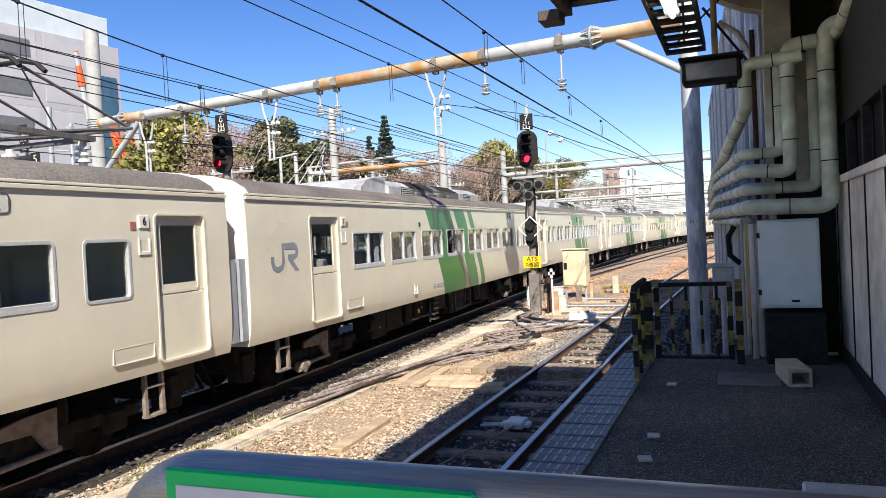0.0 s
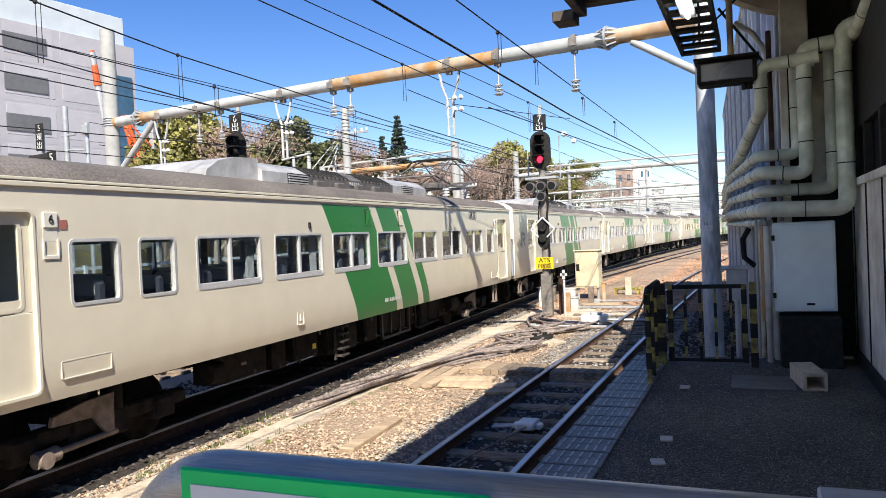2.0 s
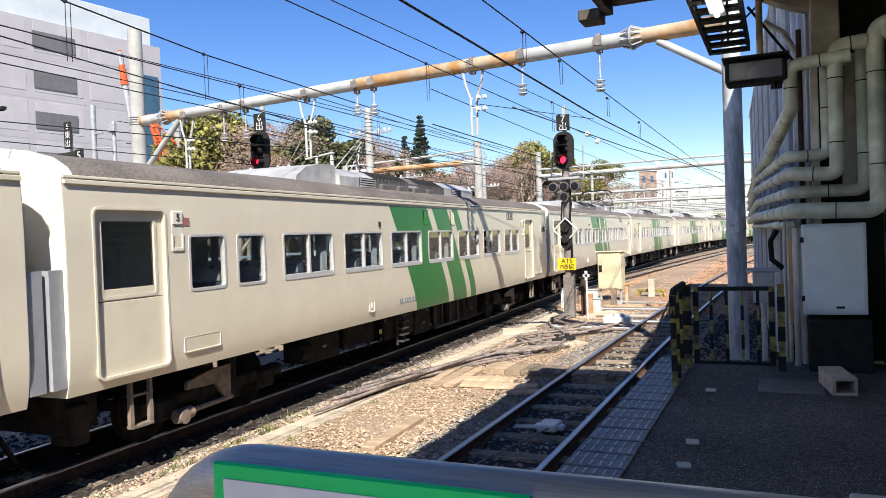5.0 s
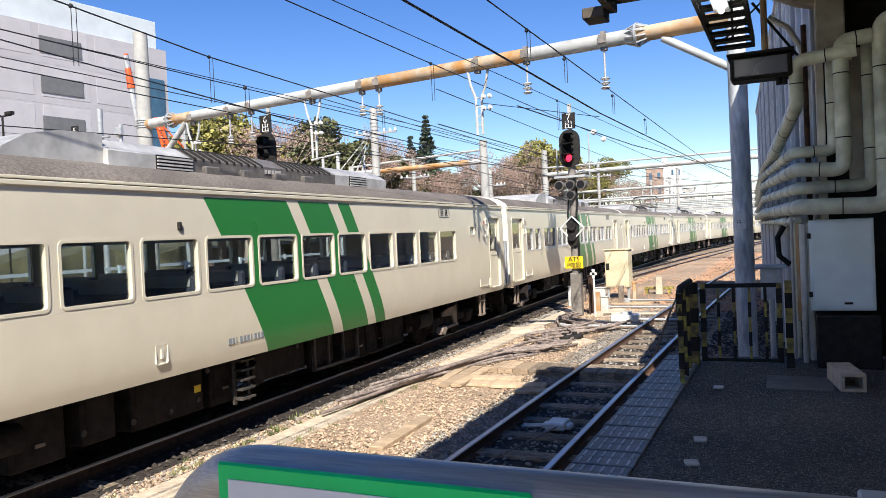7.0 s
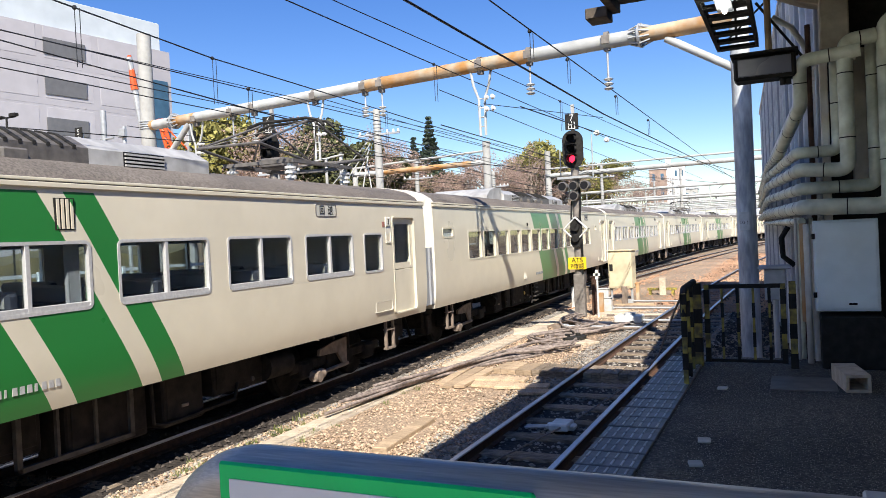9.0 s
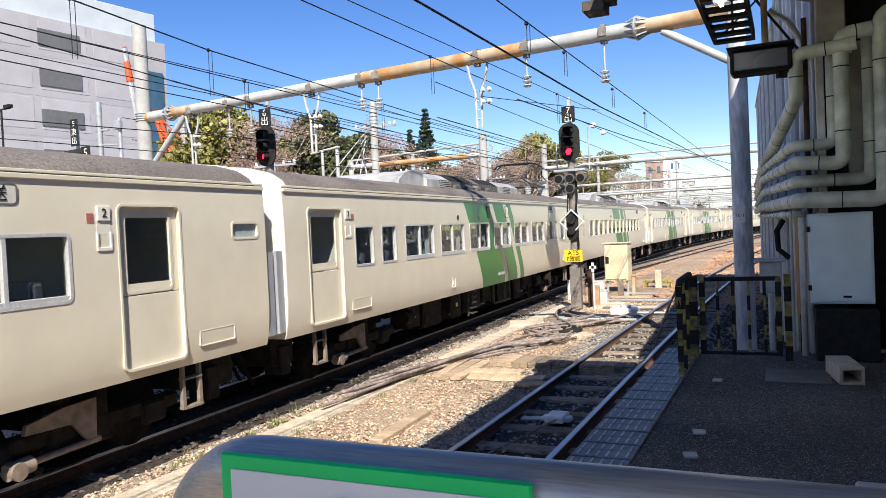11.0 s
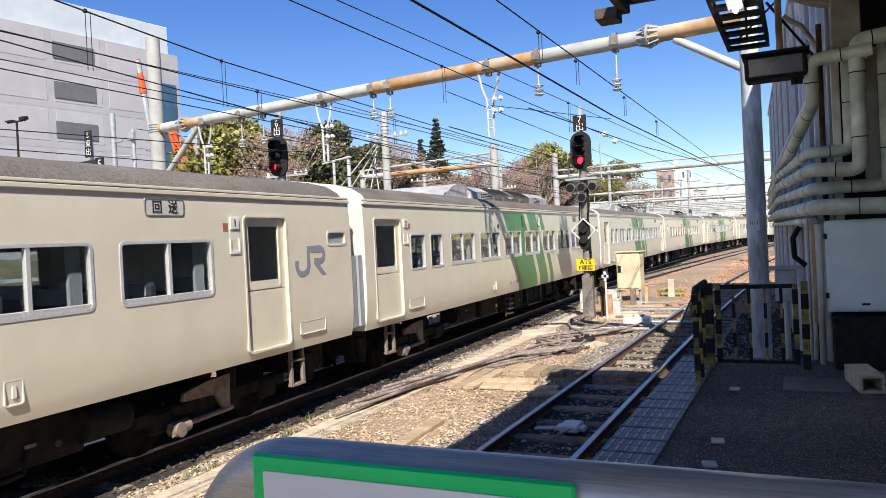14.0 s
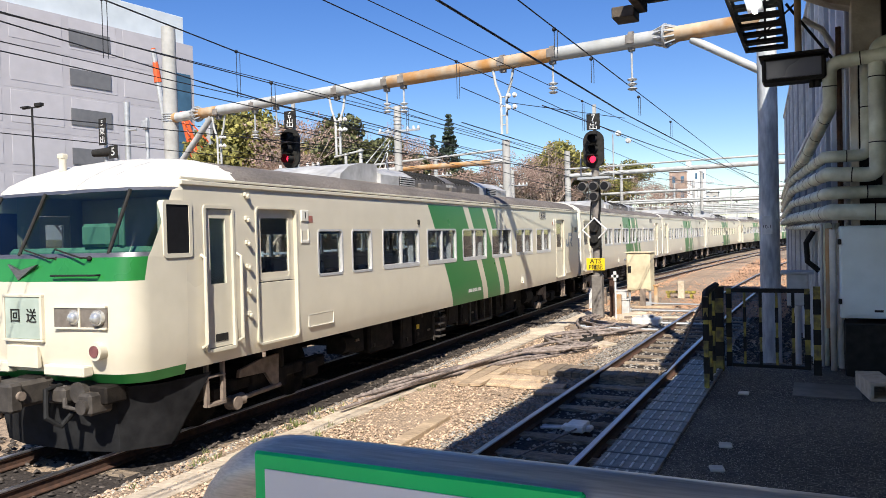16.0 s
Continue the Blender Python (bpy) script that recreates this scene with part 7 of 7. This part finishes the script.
for k in range(15):
    cable_run(k)
thing("cable_joint", Shape().box(-4.9, -4.45, 16.9, 17.4, -0.12, 0.06, 0.03).cyl((-4.8, 17.0, 0.06), (-4.8, 17.0, 0.12), 0.06).cyl((-4.6, 17.2, 0.06), (-4.6, 17.2, 0.12), 0.06), DARKM, "black cable joint box on the ballast", "junction box")


# ---- behind the tracks ----
def office():
    """A panelled block of several storeys with louvre bands, seen across the yard."""
    b = tagged(empty("office_building"), "lilac-grey panelled office block with dark louvres and a pale parapet", "building")
    c = Vector((-59.1, 61.2, 0))                   # its nearest corner to the trees
    yaw = 83.0
    b.matrix_basis = Matrix.Translation(c) @ pose(0, 0, 0, 0, 0, yaw)
    top = 23.5
    part("wall", Shape().box(-70, 0, 0.11, 30, -0.3, top - 0.1), BLDG2, b)
    for f in range(6):
        z = top - 3.63 * (f + 1)
        for j in range(10):
            x1 = -3.6 - j * 5.45
            part("panel", Shape().box(x1 - 4.7, x1, 0.085, 0.3, z + 0.6, z + 3.4, 0.01), BLDG, b)
            if j in (1, 6):
                part("louvre", Shape().box(-13.84 - (j - 1) * 5.45, -9.75 - (j - 1) * 5.45, 0.0, 0.06, z + 0.95, z + 2.45), LOUVRE, b)
        part("band", Shape().box(-70, 0, 0.1, 0.3, z - 0.02, z + 0.56), BLDG2, b)
    part("parapet", Shape().box(-70, -0.9, 0.4, 29, top - 0.1, top + 2.8, 0.05), PALE, b)
    part("glazed_bay", Shape().box(0.0, 0.1, 2.2, 6.5, 2.0, top - 4.5), BLUEGL, b)
    part("end_wall", Shape().box(0.0, 0.06, 0.3, 2.2, -0.3, top - 0.1), BLDG, b)
    part("end_wall", Shape().box(0.0, 0.06, 6.5, 30, -0.3, top - 0.1), BLDG, b)
    part("glazed_bay", Shape().box(-3.4, -0.5, -0.02, 0.3, 5.0, top - 3.3), BLUEGL, b, "dark blue glazed bay")
    return b


office()


def rig():
    """An orange piling mast and its stay frame beside the block."""
    r = tagged(empty("piling_rig", Matrix.Translation((-34.4, 33.4, 0))), "orange construction rig with a slender mast", "construction rig")
    part("mast", Shape().cyl((0.05, 0.1, 7.0), (-0.5, -0.5, 13.9), 0.16, 8), GALV, r)
    part("mast_tip", Shape().cyl((-0.36, -0.34, 12.0), (-0.5, -0.5, 14.0), 0.22, 8, 0.12), ORANGE, r, "orange mast tip")
    lat = Shape()
    top, low = Vector((2.2, -1.2, 9.9)), Vector((2.6, -0.5, 6.5))
    for ox in (0.0, 0.62):
        lat.cyl(top + Vector((ox * 0.35, 0, 0)), low + Vector((ox, 0, 0)), 0.1, 8)
    for k in range(7):
        a, b = top.lerp(low, k / 7), top.lerp(low, (k + 1) / 7)
        lat.cyl(a, b + Vector((0.62 * (0.35 + 0.65 * (k + 1) / 7), 0, 0)), 0.05, 6)
        lat.cyl(b, b + Vector((0.62 * (0.35 + 0.65 * (k + 1) / 7), 0, 0)), 0.05, 6)
    part("boom", lat, ORANGE, r, "orange lattice boom")
    part("stay", Shape().cyl((2.35, -1.1, 9.7), (4.4, 0.6, 6.6), 0.05, 6).cyl((2.4, -1.0, 8.8), (3.9, 0.3, 6.6), 0.04, 6), ORANGE, r)
    part("deck", Shape().box(2.3, 4.6, -0.7, 1.0, 6.35, 6.65, 0.05), ORANGE, r)
    part("column", Shape().box(3.15, 3.5, -0.3, 0.1, -0.2, 9.8, 0.02), GALV, r)
    part("column", Shape().box(3.6, 3.72, -0.2, 0.1, -0.2, 9.2, 0.02), DARKM, r)
    part("tower", Shape().box(-0.2, 0.4, -0.2, 0.4, -0.2, 7.0, 0.03), GALV, r)
    return r


rig()



def crown(rng, centres, leaf, count, squash=0.8):
    """Leaf quads scattered in lumps round centres (x, y, z, radius)."""
    vs, fs = [], []
    per = count // len(centres)
    for cx, cy, cz, r in centres:
        d = rng.normal(size=(per, 3))
        d /= np.linalg.norm(d, axis=1)[:, None]
        p = d * (r * rng.uniform(0.45, 1.05, (per, 1)) ** 0.6) * np.array([1, 1, squash]) + np.array([cx, cy, cz])
        a, b = rng.normal(size=(per, 3)), rng.normal(size=(per, 3))
        a /= np.linalg.norm(a, axis=1)[:, None]
        b -= a * np.sum(a * b, axis=1)[:, None]
        b /= np.linalg.norm(b, axis=1)[:, None]
        sz = leaf * rng.uniform(0.6, 1.4, (per, 1))
        q = np.stack([p - a * sz, p + b * sz * 0.6, p + a * sz, p - b * sz * 0.6], 1)
        k = len(vs)
        vs += q.reshape(-1, 3).tolist()
        fs += [(k + 4 * i, k + 4 * i + 1, k + 4 * i + 2, k + 4 * i + 3) for i in range(per)]
    return Shape().add(vs, fs)


def branches(s, rnd, p, d, ln, r, depth, tips):
    q = p + d * ln
    s.cyl(p, q, r, 6 if r > 0.05 else 4, r * 0.65, caps=False)
    if depth == 0:
        tips.append(q)
        return
    for _ in range(rnd.choice((2, 3, 3))):
        e = (d + Vector((rnd.uniform(-.75, .75), rnd.uniform(-.75, .75), rnd.uniform(-.1, .55)))).normalized()
        branches(s, rnd, p + d * ln * rnd.uniform(0.55, 1.0), e, ln * rnd.uniform(0.6, 0.82), r * 0.6, depth - 1, tips)


def tree(kind, x, y, h, seed, label):
    rnd, rng = random.Random(seed), np.random.default_rng(seed)
    t = tagged(empty("tree", Matrix.Translation((x, y, -0.2))), label, "tree", "trees on the embankment")
    s, tips = Shape(), []
    if kind == "fir":
        s.cyl((0, 0, 0), (0, 0, h), 0.22, 8, 0.03)
        cs = []
        for i in range(26):
            z = h * (0.3 + 0.7 * i / 25)
            w = 0.23 * (h - z) + 0.12
            for j in range(5):
                a = rnd.uniform(0, 6.28)
                cs.append((w * 0.6 * math.cos(a), w * 0.6 * math.sin(a), z - 0.1, max(0.15, w * 0.5)))
        part("trunk", s, BARK, t)
        part("crown", crown(rng, cs, 0.13, 7000, 0.55), LEAF_F, t)
        return t
    h *= 1.35
    branches(s, rnd, Vector((0, 0, 0)), Vector((rnd.uniform(-.08, .08), 0, 1)).normalized(), h * 0.36, 0.015 * h + 0.04, 5 if kind == "bare" else 4, tips)
    if kind == "bare":
        part("trunk", s, TWIG, t)
        part("crown", crown(rng, [(p.x, p.y, p.z, 0.55) for p in tips[::2]], 0.05, 5000), BUD, t, "sparse budding twigs")
    else:
        part("trunk", s, BARK, t)
        cs = [(p.x, p.y, p.z, 1.15 * h / 9) for p in tips[::2]]
        part("crown", crown(rng, cs, 0.16, 18000), LEAF_D if kind == "dark" else LEAF_Y, t)
    return t


def at(az, dist):
    return dist * math.sin(radians(az)), dist * math.cos(radians(az))


E_Y, E_D, E_F, E_B = "yellow-green evergreen tree behind the yard", "dense dark evergreen tree behind the yard", "tall dark pointed conifer behind the yard", "bare brown tree with budding twigs"
for i, (kind, az, dist, h) in enumerate((("yellow", -41.6, 46, 6.2), ("yellow", -42.6, 44, 5.2), ("yellow", -40.6, 50, 6.5), ("bare", -39.3, 42, 6.0), ("bare", -38.6, 45, 5.9), ("yellow", -39.6, 47, 5.0), ("dark", -35.8, 50, 6.2), ("dark", -34.6, 52, 6.2), ("dark", -33.2, 52, 5.2), ("dark", -32.2, 50, 5.3),
                                       ("dark", -31.0, 54, 5.4), ("bare", -30.2, 52, 5.6), ("bare", -27.7, 62, 7.4), ("bare", -26.9, 58, 6.6), ("bare", -28.3, 60, 6.2), ("fir", -25.5, 66, 13.2), ("fir", -26.7, 70, 12.0), ("yellow", -27.9, 60, 4.5), ("bare", -24.4, 60, 5.4), ("bare", -23.2, 62, 5.4), ("bare", -22.0, 64, 6.0), ("bare", -21.2, 63, 5.4), ("bare", -20.0, 66, 6.2),
                                       ("bare", -19.2, 66, 5.6), ("bare", -18.4, 68, 6.6), ("bare", -17.8, 70, 6.4), ("yellow", -16.9, 74, 6.9), ("bare", -16.1, 70, 5.8), ("bare", -15.2, 76, 5.8), ("yellow", -12.1, 120, 7.6), ("bare", -11.2, 118, 7.0), ("bare", -10.4, 110, 6.4), ("bare", -9.6, 105, 6), ("dark", -29.0, 60, 4.8), ("dark", -24.9, 64, 4.2), ("bare", -46, 60, 4.4), ("bare", -52, 48, 4.0))):
    h *= {"yellow": 1.3, "dark": 1.25, "bare": 1.2, "fir": 1.0}[kind]
    if kind != "fir" and az < -17 and az > -44:
        tree("bare" if i % 3 else "dark", *at(az + 0.55, dist + 6), h * 0.85, 300 + i, E_B if i % 3 else E_D)
    tree(kind, *at(az, dist), h, 100 + i, {"yellow": E_Y, "dark": E_D, "fir": E_F, "bare": E_B}[kind])

bank = Shape()
n = 40
for i in range(n):
    a0, a1 = -60 + 50 * i / n, -60 + 50 * (i + 1) / n
    h0, h1 = (2.4 + 0.8 * noise.noise(Vector((k * 0.4, 0, 0))) for k in (i, i + 1))
    p, q, p2, q2 = at(a0, 54), at(a1, 54), at(a0, 90), at(a1, 90)
    bank.add([(*p, -0.2), (*q, -0.2), (*q, h1), (*p, h0), (*q2, h1 + 1), (*p2, h0 + 1)], [(0, 1, 2, 3), (3, 2, 4, 5)])
thing("embankment", bank, mat("embankment_soil", (0.16, 0.14, 0.07), (0.09, 0.08, 0.045), 1.2, 0.95, 0, 0.4, 8, 0.4, 0.3), "grassy brown embankment with a low retaining wall", "embankment", kind="structure")


def block(name, x, y, w, d, h, yaw, material, label, rows=0, cols=0):
    b = tagged(empty(name, pose(x, y, 0, 0, 0, yaw)), label, "building", "far buildings")
    part("wall", Shape().box(-w / 2, w / 2, -d / 2, d / 2, -0.3, h), material, b)
    part("roof", Shape().box(-w / 2 - 0.2, w / 2 + 0.2, -d / 2 - 0.2, d / 2 + 0.2, h, h + 0.4), PALE, b)
    for i in range(rows):
        for j in range(cols):
            part("window", Shape().box(-w / 2 + (j + 0.32) * w / cols, -w / 2 + (j + 0.68) * w / cols, -d / 2 - 0.05, -d / 2, h - 3.2 * (i + 1) + 0.8, h - 3.2 * (i + 1) + 2.2), BLUEGL, b)
    return b


WHITEB = mat("white_facade", (0.8, 0.8, 0.78), (0.74, 0.74, 0.72), 0.6, 0.8)
BRICKB = mat("brown_facade", (0.36, 0.26, 0.2), (0.3, 0.21, 0.16), 0.6, 0.85)
x, y = at(-7.55, 190)
block("apartment_building", x, y, 4.2, 7, 16.7, 7, WHITEB, "white apartment block beyond the yard", 1, 3)
x, y = at(-8.05, 186)
part("stair_tower", Shape().box(x - 0.5, x + 0.5, y - 1, y + 1, 0, 18.4), WHITEB, bpy.data.objects["apartment_building"])
bpy.data.objects["stair_tower"].matrix_parent_inverse = bpy.data.objects["apartment_building"].matrix_basis.inverted()
x, y = at(-6.8, 200)
block("apartment_building", x, y, 5, 8, 11.6, 5, CONC_POLE, "grey apartment block beyond the yard", 2, 3)
x, y = at(-8.8, 175)
block("apartment_building", x, y, 3.6, 5, 15.2, 8, BRICKB, "brown apartment block beyond the yard", 3, 2)
for az, dist, w, h, m in ((-3, 230, 26, 5, WHITEB), (-13, 210, 30, 8, CONC_POLE), (-18, 200, 24, 7, BRICKB), (1, 240, 30, 9, WHITEB)):
    x, y = at(az, dist)
    block("far_building", x, y, w, 8, h, -az, m, "low pale building at the end of the yard", 1, 8)
br = tagged(empty("footbridge", pose(-6, 165, 0, 0, 0, 4)), "pale covered footbridge at the end of the yard", "footbridge")
part("deck", Shape().box(-30, 30, -1.5, 1.5, 5.6, 6.0), GALV, br)
part("parapet", Shape().box(-30, 30, -1.6, -1.5, 6.0, 7.3), mat("bridge_green", (0.4, 0.48, 0.42), None, 2, 0.7), br)
part("roof", Shape().box(-30, 30, -1.9, 1.9, 8.2, 8.5), PALE, br)
for i in range(12):
    part("post", Shape().box(-29 + i * 5.2, -28.7 + i * 5.2, -1.5, -1.2, -0.2, 8.2), GALV, br)
fl = tagged(empty("floodlight_mast", Matrix.Translation((-23.3, 16.7, 0))), "thin dark floodlight mast by the office block", "lamp mast")
part("mast", Shape().cyl((0, 0, -0.2), (0, 0, 7.1), 0.035, 8), DARKM, fl)
part("arm", Shape().box(-0.45, 0.45, -0.03, 0.03, 7.06, 7.1).box(-0.5, -0.15, -0.07, 0.07, 7.1, 7.15).box(0.2, 0.5, -0.07, 0.07, 7.1, 7.2), DARKM, fl)
fence = tagged(empty("yard_fence"), "pale slatted fence along the far side of the yard", "fence")
for i in range(60):
    s, d = line_at(-30 + i * 3.0, -10.6)
    e, _ = line_at(-27 + i * 3.0, -10.6)
    part("fence_panel", Shape().add([(s.x, s.y, 0.9), (e.x, e.y, 0.9), (e.x, e.y, 1.0), (s.x, s.y, 1.0)], [(0, 1, 2, 3)]).add([(s.x, s.y, 1.25), (e.x, e.y, 1.25), (e.x, e.y, 1.35), (s.x, s.y, 1.35)], [(0, 1, 2, 3)]).add([(s.x, s.y, 1.6), (e.x, e.y, 1.6), (e.x, e.y, 1.7), (s.x, s.y, 1.7)], [(0, 1, 2, 3)])
         .add([(s.x, s.y, 1.9), (e.x, e.y, 1.9), (e.x, e.y, 2.0), (s.x, s.y, 2.0)], [(0, 1, 2, 3)]).box(s.x - 0.05, s.x + 0.05, s.y - 0.05, s.y + 0.05, -0.2, 2.05), PALE, fence)


# ---- what moves ----
def motions():
    for number, car in enumerate(CARS, 1):
        walk(car, [(0.5 * i, car_pose(number, 0.5 * i)) for i in range(33)])


motions()
